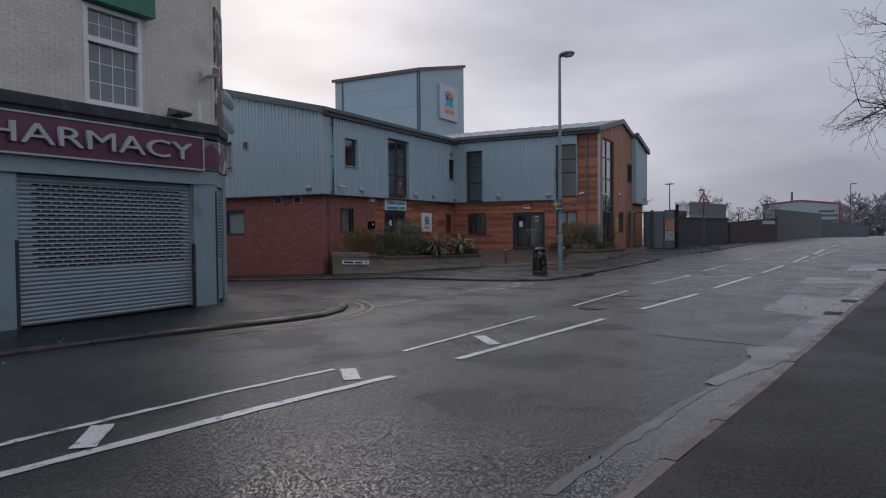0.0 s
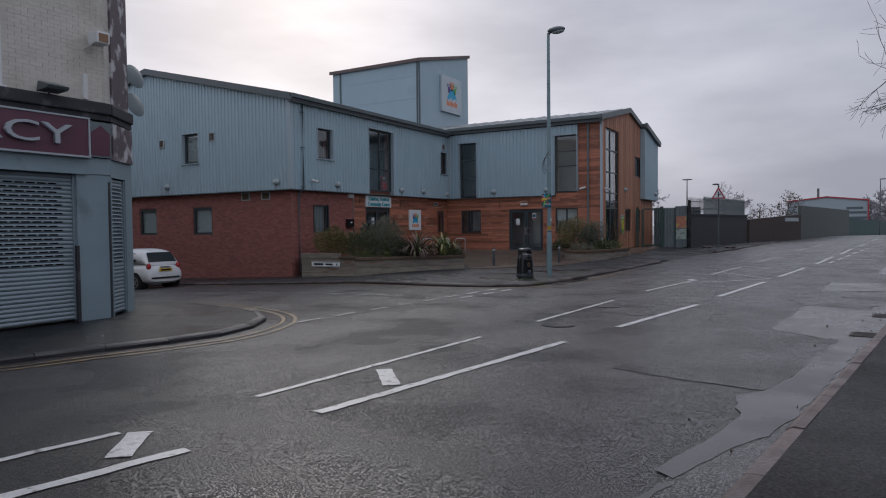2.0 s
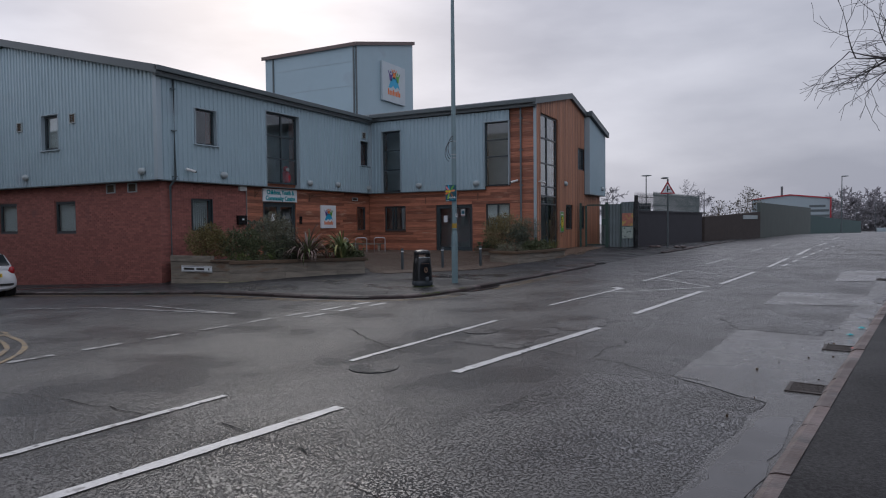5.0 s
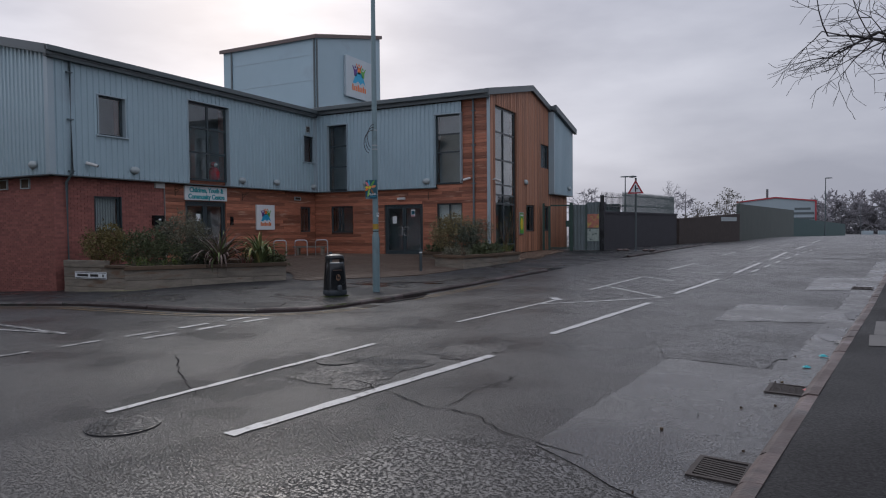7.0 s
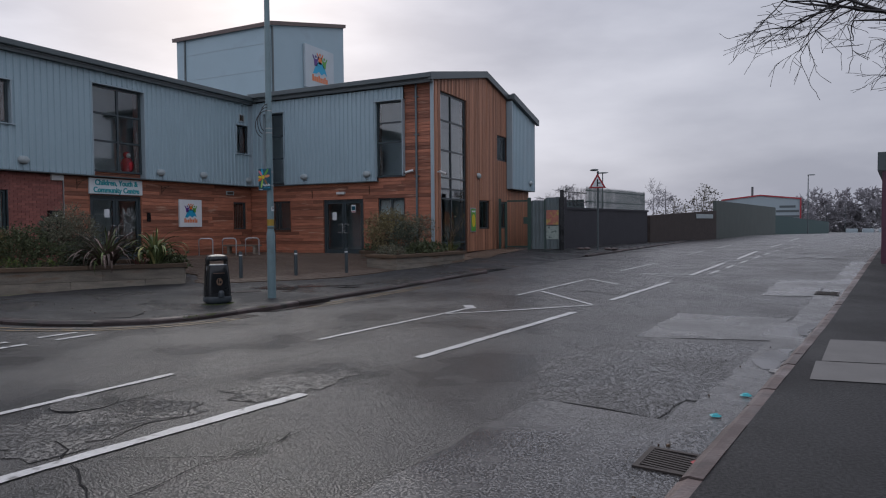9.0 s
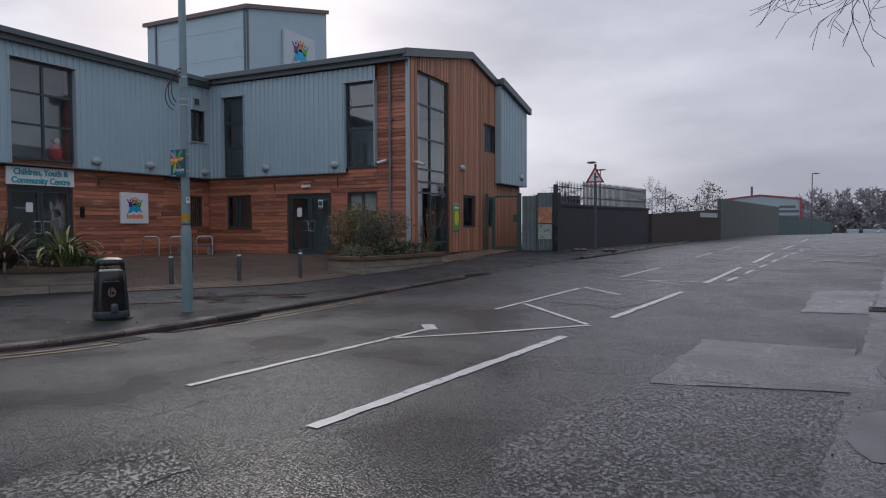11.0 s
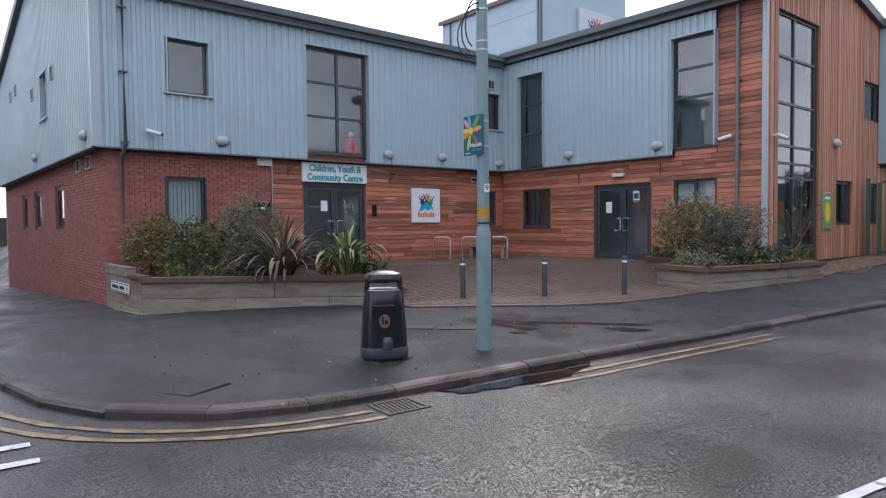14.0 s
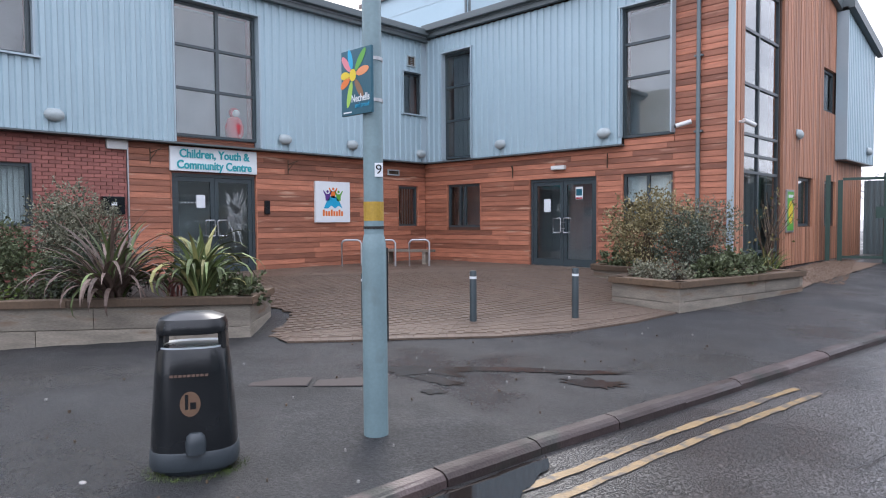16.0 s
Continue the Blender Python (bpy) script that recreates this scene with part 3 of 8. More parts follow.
patch("puddle", ragged([(-4.2, 9.1), (-3.92, 10.1), (-3.8, 10.8), (-3.95, 11.6), (-3.66, 11.98), (-3.28, 13.5), (-3.0, 15.15), (-2.72, 15.3), (-2.84, 14.4), (-3.0, 13.3), (-3.26, 11.6), (-3.5, 10.5), (-3.75, 9.9), (-4.02, 9.0)], 0.03, 0.16, 19), M_WATER, PUDDLE, 0.012, "", category="puddle")
for k, (y0, y1, w) in enumerate(((5.2, 8.9, 0.1), (22.4, 23.8, 0.28), (25.0, 26.4, 0.18))):
    rim = [(kerb_x(y0 + (y1 - y0) * i / 6) - (0.36 if k == 0 else 0.04), y0 + (y1 - y0) * i / 6) for i in range(7)]
    rim += [(kerb_x(y0 + (y1 - y0) * i / 6) - (0.38 if k == 0 else 0.06) - w * math.sin(math.pi * (0.08 + 0.84 * i / 6)) ** 0.6, y0 + (y1 - y0) * i / 6) for i in range(6, -1, -1)]
    patch("puddle", ragged(rim, 0.022, 0.16, 20 + k), M_WATER, PUDDLE, 0.012, "", category="puddle")


def crack(points, seed, width=0.011):
    """An open crack that wanders along points."""
    rnd, pts = random.Random(seed), []
    for (x0, y0), (x1, y1) in zip(points, points[1:]):
        n = max(2, int(math.hypot(x1 - x0, y1 - y0) / 0.12))
        pts += [(x0 + (x1 - x0) * k / n + rnd.uniform(-0.035, 0.035), y0 + (y1 - y0) * k / n + rnd.uniform(-0.035, 0.035)) for k in range(n)]
    v = []
    for i, (x, y) in enumerate(pts):
        w = width * rnd.uniform(0.3, 1.2)
        v += [(x - w * 0.6, y - w * 0.6, road_z(x, y) + 0.0085), (x + w * 0.6, y + w * 0.6, road_z(x, y) + 0.0085)]
    ob = tagged(link("road_crack", Mesh().add(v, [(2 * i, 2 * i + 1, 2 * i + 3, 2 * i + 2) for i in range(len(pts) - 1)]), M_CRACKED), "wandering open crack in the asphalt", "crack", kind="structure")
    if ob.data.polygons[0].normal.z < 0:
        ob.data.flip_normals()


for k, line in enumerate(([(-9.4, 17.8), (-8.0, 16.7), (-7.3, 16.3)], [(-6.4, 17.6), (-5.1, 17.0), (-4.7, 17.0), (-4.2, 16.6), (-3.4, 16.3)], [(-4.9, 18.5), (-5.05, 17.6), (-5.0, 17.05)], [(-7.2, 12.95), (-6.3, 12.75), (-5.6, 12.6)],
                          [(-11.1, 11.6), (-10.8, 12.5), (-9.6, 12.8), (-7.7, 12.85)], [(-6.9, 20.4), (-6.75, 21.2), (-6.7, 21.8), (-6.4, 22.3)], [(-5.3, 24.05), (-4.1, 24.2), (-3.4, 24.2), (-2.3, 24.3)], [(-5.8, 17.5), (-4.9, 17.9), (-4.85, 18.7)],
                          [(-7.0, 18.5), (-6.6, 19.7), (-6.3, 20.6)], [(-9.3, 20.2), (-8.3, 21.4), (-7.6, 23.2)], [(-9.6, 24.0), (-8.4, 24.7), (-7.9, 26.0)], [(-3.5, 15.4), (-2.9, 15.3)], [(-8.7, 27.5), (-8.2, 30.5)])):
    crack(line, 70 + k)

# ---- road markings ----
def stripe(name, points, width, mat, label, height=road_z, lift=0.009, seed=0, kind="structure"):
    """A painted line along points."""
    rnd = random.Random(seed)
    m = Mesh()
    fine = []
    for (x0, y0), (x1, y1) in zip(points, points[1:]):
        n = max(1, int(math.hypot(x1 - x0, y1 - y0) / 0.16))
        fine += [(x0 + (x1 - x0) * k / n, y0 + (y1 - y0) * k / n) for k in range(n)]
    fine.append(points[-1])
    v = []
    for i, (x, y) in enumerate(fine):
        ax, ay = fine[max(i - 1, 0)]
        bx, by = fine[min(i + 1, len(fine) - 1)]
        ln = math.hypot(bx - ax, by - ay)
        nx, ny = -(by - ay) / ln, (bx - ax) / ln
        for s in (-1, 1):
            w = width / 2 + rnd.uniform(-0.014, 0.010)
            v.append((x + nx * w * s, y + ny * w * s, height(x, y) + lift))
    m.add(v, [(2 * i, 2 * i + 1, 2 * i + 3, 2 * i + 2) for i in range(len(fine) - 1)])
    ob = tagged(link(name, m, mat), label, "road marking", kind=kind)
    if ob.data.polygons[0].normal.z < 0:
        ob.data.flip_normals()
    return ob


WHITE_LINE = "worn white painted line on the road"
for k, line in enumerate((
        [(-9.05, -1.5), (-8.23, 3.75), (-7.5, 7.75)], [(-7.32, 9.1), (-6.57, 13.82)], [(-6.24, 15.6), (-5.58, 19.5)], [(-5.4, 21.45), (-4.77, 26.2)],
        [(-4.48, 28.0), (-3.85, 31.85)], [(-3.52, 33.8), (-2.93, 38.45)], [(-2.6, 40.4), (-2.01, 45.5)], [(-1.52, 50.6), (-0.95, 55.4)], [(-0.33, 62.8), (0.54, 71.4)],
        [(-9.6, -1.5), (-8.95, 4.1), (-8.38, 7.75)], [(-8.29, 9.25), (-7.9, 13.65)], [(-7.74, 15.6), (-7.44, 19.6)], [(-7.29, 22.0), (-6.76, 25.95)],
        [(-6.86, 25.1), (-4.65, 27.2)], [(-6.55, 28.2), (-5.97, 31.8)], [(-6.3, 29.05), (-4.7, 27.25)], [(-5.95, 32.05), (-4.92, 30.95)],
        [(-5.86, 34.0), (-3.58, 33.95)], [(-5.61, 34.6), (-5.08, 37.7)], [(-4.5, 42.6), (-4.12, 45.2)], [(-3.83, 48.5), (-3.4, 53.9)], [(-4.83, 33.9), (-3.9, 33.2)])):
    stripe("white_line", line, 0.13 if k < 9 else 0.09, M_WHITE, WHITE_LINE, seed=k)
for a, b in (((-8.26, 4.38), (-8.70, 4.86)), ((-8.24, 7.86), (-7.80, 7.36)), ((-7.88, 10.96), (-7.32, 10.33)), ((-6.95, 26.35), (-6.68, 25.98))):
    stripe("hatching_bar", [a, b], 0.2, M_WHITE, "short white painted hatching bar on the road")
for k in range(8):
    y = 13.6 + 0.98 * k
    for off in (0.0, 0.42)[:1 + (k > 4)]:
        stripe("give_way_dash", [(-11.72 + 0.075 * k + off, y), (-11.68 + 0.075 * k + off, y + 0.58)], 0.12, M_FAINT if k < 6 else M_WHITE, "white give-way dash across the side street mouth", seed=k)
stripe("white_line", [(-12.5, 18.3), (-15.6, 17.9), (-19.5, 17.2)], 0.1, M_FAINT, WHITE_LINE)
stripe("white_line", [(-12.5, 18.3), (-15.4, 18.5)], 0.1, M_FAINT, WHITE_LINE)
for k in range(9):
    y = 34.4 + 2.05 * k + 0.03 * k * k
    stripe("lane_dash", [(-3.08 + 0.155 * (y - 34.4), y), (-3.08 + 0.155 * (y - 33.3), y + 1.1)], 0.1, M_WHITE, "short white lane dash on the road", seed=k)
for k, (x, y, ln) in enumerate(((-0.6, 44.24, 0.7), (0.14, 44.68, 0.58), (0.64, 44.5, 0.9), (-0.97, 41.3, 1.1), (-0.15, 41.2, 1.1))):
    stripe("faded_marking", [(x, y), (x + ln * 0.7, y + ln * 0.7)], 0.3, M_FAINT, "faded white marking on the road", seed=k)
stripe("white_line", [(-20.5, 16.9), (-26, 16.6)], 0.1, M_FAINT, WHITE_LINE)

# ---- kerbs and footways ----
KERB_NORTH = [(-45, 20.75), (-30, 20.7), (-17.7, 20.8), (-14.8, 21.0), (-12.9, 21.12), (-11.95, 21.4), (-11.33, 21.82), (-10.95, 22.4), (-10.72, 23.2), (-10.6, 24.3),
              (-10.5, 25.9), (-10.24, 27.5), (-9.87, 29.4), (-9.55, 31.1), (-9.2, 32.9)]
KERB_DROP = [(-9.2, 32.9), (-8.75, 37.4), (-8.05, 40.6)]
KERB_FAR = [(-8.05, 40.6), (-7.3, 44.7), (-6.4, 59.0), (-4.6, 78), (-1.5, 105), (2.0, 130)]
KERB_SHOP = [(-13.9, -6), (-13.3, 2), (-12.9, 7), (-12.65, 8.6), (-12.35, 9.7), (-11.98, 10.7), (-11.75, 11.7), (-11.9, 12.6), (-12.35, 13.4), (-13.1, 14.0), (-14.3, 14.35), (-16, 14.5), (-30, 14.4), (-45, 14.4)]
KERB_WALK = [(kerb_x(y), y) for y in (-6, 10, 25, 40, 60, 85, 120)]


def curved(line, step=0.14):
    """The line with its bends rounded; straight stretches keep their ends."""
    out = []
    for i in range(len(line) - 1):
        p0, p1, p2, p3 = line[max(i - 1, 0)], line[i], line[i + 1], line[min(i + 2, len(line) - 1)]
        ln = math.hypot(p2[0] - p1[0], p2[1] - p1[1])
        n = max(1, int(ln / step)) if ln < 2.5 else 1
        for k in range(n):
            t = k / n
            out.append(tuple(0.5 * (2 * p1[a] + (p2[a] - p0[a]) * t * (ln < 2.5) + (2 * p0[a] - 5 * p1[a] + 4 * p2[a] - p3[a]) * t * t + (3 * p1[a] - p0[a] - 3 * p2[a] + p3[a]) * t ** 3) if k else p1[a] for a in (0, 1)))
    return out + [line[-1]]


def kerb_run(name, line, mat, label, side, length=0.9, proud=0.0):
    """Single kerbstones along a line, the road on the other side than side."""
    root = None
    rnd = random.Random(len(line))
    pts, carry = [line[0]], 0.0
    for (x0, y0), (x1, y1) in zip(line, line[1:]):
        ln = math.hypot(x1 - x0, y1 - y0)
        at = length - carry
        while at < ln:
            pts.append((x0 + (x1 - x0) * at / ln, y0 + (y1 - y0) * at / ln))
            at += length
        carry = ln - (at - length)
    pts.append(line[-1])
    root = thing(name, (pts[0][0], pts[0][1], road_z(*pts[0])), label, "kerb", kind="structure")
    for (x0, y0), (x1, y1) in zip(pts, pts[1:]):
        ln = math.hypot(x1 - x0, y1 - y0)
        if ln < 0.15:
            continue
        ux, uy = (x1 - x0) / ln, (y1 - y0) / ln
        nx, ny = -uy * side, ux * side
        j = rnd.uniform(-0.006, 0.006)
        m, ring = Mesh(), []
        for (x, y), e in (((x0, y0), 0.004), ((x1, y1), -0.004)):
            zr = road_z(x, y)
            zt = zr + 0.085 + proud + j
            ring.append([(x + ux * e + nx * d, y + uy * e + ny * d, z) for d, z in ((0.0, zr - 0.1), (0.006 + rnd.uniform(-0.006, 0.008), zt - 0.035), (0.03 + rnd.uniform(-0.008, 0.008), zt - 0.012 + rnd.uniform(-0.006, 0.004)), (0.065, zt + 0.003 + rnd.uniform(-0.004, 0.003)), (0.15, zt + 0.004), (0.15, zr - 0.1))])
        m.prism(ring[0], ring[1])
        part("kerbstone", m, mat, root)
    return root


kerb_run("kerb_north", curved(KERB_NORTH), M_KERB_G, "worn stone kerb round the street corner", 1, length=0.86)
kerb_run("kerb_far", KERB_FAR[:3], M_KERB_G, "stone kerb along the far footway", 1)
kerb_run("kerb_shop", KERB_SHOP, M_KERB_S, "dark stone kerb round the shop corner", 1)
kerb_run("kerb_walk", KERB_WALK[:5], M_KERB, "reddish worn stone kerb of the near footway", -1, length=0.64)


def inset(line, by, side):
    out = []
    for i, (x, y) in enumerate(line):
        ax, ay = line[max(i - 1, 0)]
        bx, by2 = line[min(i + 1, len(line) - 1)]
        ln = math.hypot(bx - ax, by2 - ay)
        out.append((x - (by2 - ay) / ln * by * side, y + (bx - ax) / ln * by * side))
    return out


def north_z(x, y):
    """Footway height, lowered to the road at the vehicle crossing."""
    z = pave_z(x, y)
    edge = -9.4 + 0.21 * (y - 34.2)
    near = clamp(1 - (edge - x) / 1.3) * clamp((y - 33.6) / 0.8) * clamp((41.0 - y) / 0.8)
    return z - 0.085 * near


line = inset(curved(KERB_NORTH), 0.148, 1) + inset(KERB_DROP, 0.0, 1)[1:-1] + inset(KERB_FAR, 0.148, 1)
pavement = sheet("pavement_north", line + [(-20, 130), (-60, 130), (-60, 20.9)], north_z, M_PAVE, 0.75, 0.2)
tagged(pavement, "damp dark tarmac footway round the corner", "pavement", kind="structure")
line = inset(KERB_SHOP, 0.148, 1)
tagged(sheet("pavement_shop", line + [(-45, -6)], lambda x, y: road_z(x, y) + 0.085, M_PAVE_S, 1.0, 0.2), "wet dark tarmac footway before the shop", "pavement", kind="structure")
line = inset(KERB_WALK, 0.148, -1)
tagged(sheet("pavement_walk", line + [(40, 120), (40, -6)], lambda x, y: road_z(x, y) + 0.085, M_PAVE_R, 1.5, 0.2), "dark tarmac footway with a stone kerb", "pavement", kind="structure")
for off in (0.3, 0.52):
    stripe("yellow_line", inset([(-10.54, 25.3), (-10.24, 27.5), (-9.87, 29.4)], -off, 1), 0.075, M_YELLOW, "worn double yellow line beside the kerb", seed=int(off * 80))
    stripe("yellow_line", inset(curved(KERB_NORTH[1:9] + [(-10.68, 23.5)]), -off, 1), 0.075, M_YELLOW, "worn double yellow line beside the kerb", seed=int(off * 100))
    stripe("yellow_line", inset(curved(KERB_SHOP[3:13]), -off, 1), 0.075, M_YELLOW, "worn double yellow line beside the kerb", seed=int(off * 90))
for y0, y1 in ((21.7, 22.68), (22.72, 24.25)):
    patch("concrete_slab", [(kerb_x(y0) + 0.36, y0), (kerb_x(y0) + 1.4, y0 + 0.14), (kerb_x(y1) + 1.4, y1 + 0.14), (kerb_x(y1) + 0.31, y1)],
          material("pale_concrete_slab", (0.115, 0.11, 0.105), 0.6, vary=0.25, scale=3), "pale concrete cover slab in the footway", 0.093, category="slab")

# ---- community centre: walls ----
XA, YB, XG, YE = -21.58, 36.27, -12.74, 23.90        # brick and cedar faces; steel stands proud of them
A, B, G, E = facing((XA, 0), (0, 1), (1, 0)), facing((0, YB), (1, 0), (0, -1)), facing((XG, 0), (0, 1), (1, 0)), facing((0, YE), (1, 0), (0, -1))
STEEL = 0.22            # how far the steel upper storey stands out
Z_STEEL, Z_EAVE = 3.25, 6.72
HOLES_A = [(25.22, 26.12, 1.5, 2.66), (28.74, 30.72, 0.40, 2.62), (35.2, 35.95, 1.42, 2.55), (25.24, 26.16, 4.58, 5.84), (28.78, 30.70, 3.40, 6.24), (35.22, 35.95, 4.57, 5.76)]
HOLES_B = [(-20.65, -19.43, 1.38, 2.57), (-17.75, -15.83, 0.40, 2.58), (-15.16, -13.98, 1.38, 2.58), (-20.66, -19.60, 3.30, 6.22), (-15.14, -13.97, 3.38, 6.24)]
HOLES_G = [(36.86, 39.2, 0.42, 6.58), (40.55, 41.62, 1.36, 2.57), (42.9, 43.85, 1.36, 2.57), (42.65, 43.8, 4.48, 5.6)]
HOLES_E = [(-33.9, -32.7, 1.45, 2.65), (-31.2, -29.95, 1.45, 2.65), (-27.45, -26.2, 1.45, 2.65), (-27.7, -26.7, 4.56, 5.86)]
WALL_T = 0.3


def roof_b(y):
    return 7.9 - 0.205 * abs(y - 41.15)


def roof_e(x):
    return 8.75 - 0.232 * abs(x + 30.0)


wall_a = plate("wall_a", A, -WALL_T, -0.03, rects(YE + 0.3, YB + 0.3, -0.6, 6.9, HOLES_A), M_MORTAR, "red brick and cedar wall below blue-grey steel")
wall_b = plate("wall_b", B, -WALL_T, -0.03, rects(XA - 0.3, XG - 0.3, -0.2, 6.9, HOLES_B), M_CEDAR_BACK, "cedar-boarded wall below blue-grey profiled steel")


def gable_plate(name, face, u0, u1, z0, top, holes, d0, d1, mat, label, step=0.4):
    """A wall under a sloping roof line, with its holes."""
    m = Mesh()
    cuts = sorted({u0, u1, *[c for h in holes for c in h[:2]], *[u0 + step * k for k in range(int((u1 - u0) / step) + 1)]})
    for a, b in zip(cuts, cuts[1:]):
        if b - a < 0.003:
            continue
        for lo, hi in spans(z0, 20, [(h[2], h[3]) for h in holes if h[0] < (a + b) / 2 < h[1]]):
            if hi < 19:
                m.box(face, a, b, d0, d1, lo, hi)
            else:
                v = [face(u, d, z) for d in (d0, d1) for u, z in ((a, lo), (b, lo), (b, top(b)), (a, top(a)))]
                m.add(v, [(0, 1, 2, 3), (4, 7, 6, 5), (0, 4, 5, 1), (1, 5, 6, 2), (2, 6, 7, 3), (3, 7, 4, 0)])
    return tagged(link(name, m, mat), label, "wall", kind="structure")


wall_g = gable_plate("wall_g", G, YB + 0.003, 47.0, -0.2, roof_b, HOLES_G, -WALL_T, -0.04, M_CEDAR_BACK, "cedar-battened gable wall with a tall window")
wall_e = gable_plate("wall_e", E, -38.6, XA - 0.003, -1.4, roof_e, HOLES_E, -WALL_T, -0.03, M_MORTAR, "red brick gable end below blue-grey steel")
wall_back = plate("wall_back", facing((0, 47.0), (1, 0), (0, 1)), -0.3, 0, [[-38.6, XG - 0.3, -0.2, 6.7]], M_CLADFLASH, "plain steel rear wall of the centre")
wall_west = plate("wall_west", facing((-38.6, 0), (0, 1), (-1, 0)), -0.3, 0, [[YE, 47, -1.6, 6.7]], M_CLADFLASH, "plain steel side wall of the centre")

# profiled steel
A2, B2, G2, E2 = facing((XA + STEEL, 0), (0, 1), (1, 0)), facing((0, YB - STEEL + 0.06), (1, 0), (0, -1)), facing((XG + 0.26, 0), (0, 1), (1, 0)), facing((0, YE - STEEL), (1, 0), (0, -1))
for a, b, c, d in rects(YE - STEEL, YB - STEEL, Z_STEEL, Z_EAVE, [(25.20, 26.22, 4.55, 5.86), (28.72, 30.76, 3.0, 6.28), (35.18, 36.0, 4.55, 5.78)]):
    corrugated("cladding_panel", A2, a, b, c, d, wall_a)
for a, b, c, d in rects(XA + STEEL, -15.12, Z_STEEL, Z_EAVE, [(-20.70, -19.56, 3.0, 6.26)]) + [[-15.12, -13.93, 6.26, Z_EAVE]]:
    corrugated("cladding_panel", B2, a, b, c, d, wall_b)
corrugated("cladding_panel", G2, 43.9, 47.15, 3.22, 0, wall_g, top=roof_b)
for a, b, c, d in rects(-38.8, XA + STEEL, Z_STEEL, 6.4, [(-27.74, -26.66, 4.53, 5.88)]):
    corrugated("cladding_panel", E2, a, b, c, d, wall_e)
corrugated("cladding_panel", E2, -38.8, XA + STEEL, 6.4, 0, wall_e, top=lambda u: max(roof_e(u), 6.42), bend=-30.0)


def flashing(face, u0, u1, d0, d1, z0, z1, parent, mat=M_CLADFLASH, name="flashing"):
    return part(name, Mesh().box(face, u0, u1, d0, d1, z0, z1), mat, parent)


# soffits below the steel, corner flashings and reveals
flashing(A, YE - 0.2, YB - 0.16, -0.02, STEEL + 0.05, Z_STEEL - 0.035, Z_STEEL - 0.002, wall_a, M_TRIM)
flashing(B, XA + 0.2, -15.12, -0.02, STEEL - 0.02, Z_STEEL - 0.035, Z_STEEL - 0.002, wall_b, M_TRIM)
flashing(E, -38.7, XA + 0.2, -0.02, STEEL + 0.05, Z_STEEL - 0.035, Z_STEEL - 0.002, wall_e, M_TRIM)
flashing(A2, YE - STEEL - 0.05, YE - STEEL + 0.14, 0.0, 0.045, Z_STEEL, Z_EAVE, wall_a)
flashing(E2, XA + STEEL - 0.14, XA + STEEL + 0.04, 0.0, 0.045, Z_STEEL, Z_EAVE, wall_e)
flashing(A2, YB - STEEL - 0.16, YB - STEEL + 0.05, 0.0, 0.042, Z_STEEL, Z_EAVE, wall_a)
flashing(B2, XA + STEEL - 0.02, XA + STEEL + 0.12, 0.0, 0.042, Z_STEEL, Z_EAVE, wall_b)
flashing(G2, 43.84, 43.9, -0.25, 0.045, 3.22, roof_b(43.9), wall_g)
flashing(G2, 47.1, 47.16, -0.25, 0.045, 3.22, roof_b(47.1), wall_g)
flashing(G2, 43.86, 47.16, -0.25, 0.045, 3.19, 3.225, wall_g, M_TRIM)
flashing(G, YB - 0.10, YB - 0.025, -0.075, 0.04, 0.45, 6.85, wall_g, M_CLADFLASH, "corner_trim")


def reveal(face, hole, depth, parent, mat=M_CLADFLASH, sill=True):
    """The folded steel lining round an opening."""
    a, b, c, d = hole
    m = Mesh()
    m.box(face, a - 0.035, a, -depth, 0.05, c, d)
    m.box(face, b, b + 0.035, -depth, 0.05, c, d)
    m.box(face, a - 0.06, b + 0.06, -depth, 0.055, d, d + 0.035)
    if sill:
        m.box(face, a - 0.1, b + 0.1, -depth, 0.09, c - 0.035, c)
    return part("reveal", m, mat, parent)


reveal(A2, (25.24, 26.18, 4.58, 5.83), STEEL, wall_a)
reveal(A2, (28.76, 30.72, 3.26, 6.25), STEEL, wall_a, sill=False)
reveal(A2, (35.22, 35.96, 4.58, 5.75), STEEL, wall_a)
reveal(B2, (-20.66, -19.6, 3.26, 6.23), 0.15, wall_b, sill=False)
reveal(B2, (-15.14, -13.97, 3.40, 6.24), 0.15, wall_b, sill=False)
reveal(E2, (-27.7, -26.7, 4.56, 5.85), STEEL, wall_e)


# ---- community centre: roofs ----
def roof_slab(name, section, way, a, b, mat, label):
    """A thick sheet roof with that cross-section, drawn along x or y from a to b."""
    m = Mesh()
    pts = [(h, z) for h, z in section] + [(h, z - 0.2) for h, z in reversed(section)]
    put = (lambda h, z, q: (h, q, z)) if way == "y" else (lambda h, z, q: (q, h, z))
    n = len(section)
    v = [put(h, z, q) for q in (a, b) for h, z in pts]
    k = 2 * n
    f = [(i, (i + 1) % k, k + (i + 1) % k, k + i) for i in range(k)]
    for e in (0, k):
        f += [(e + i, e + i + 1, e + k - 2 - i, e + k - 1 - i) for i in range(n - 1)]
    m.add(v, f)
    return tagged(link(name, m, mat), label, "roof", kind="structure")


EAVE_A, EAVE_B = XA + STEEL + 0.2, YB - STEEL - 0.12
roof_a_top = [(EAVE_A, roof_e(EAVE_A) + 0.24), (-30.0, roof_e(-30) + 0.24), (-38.9, roof_e(-38.9) + 0.24)]
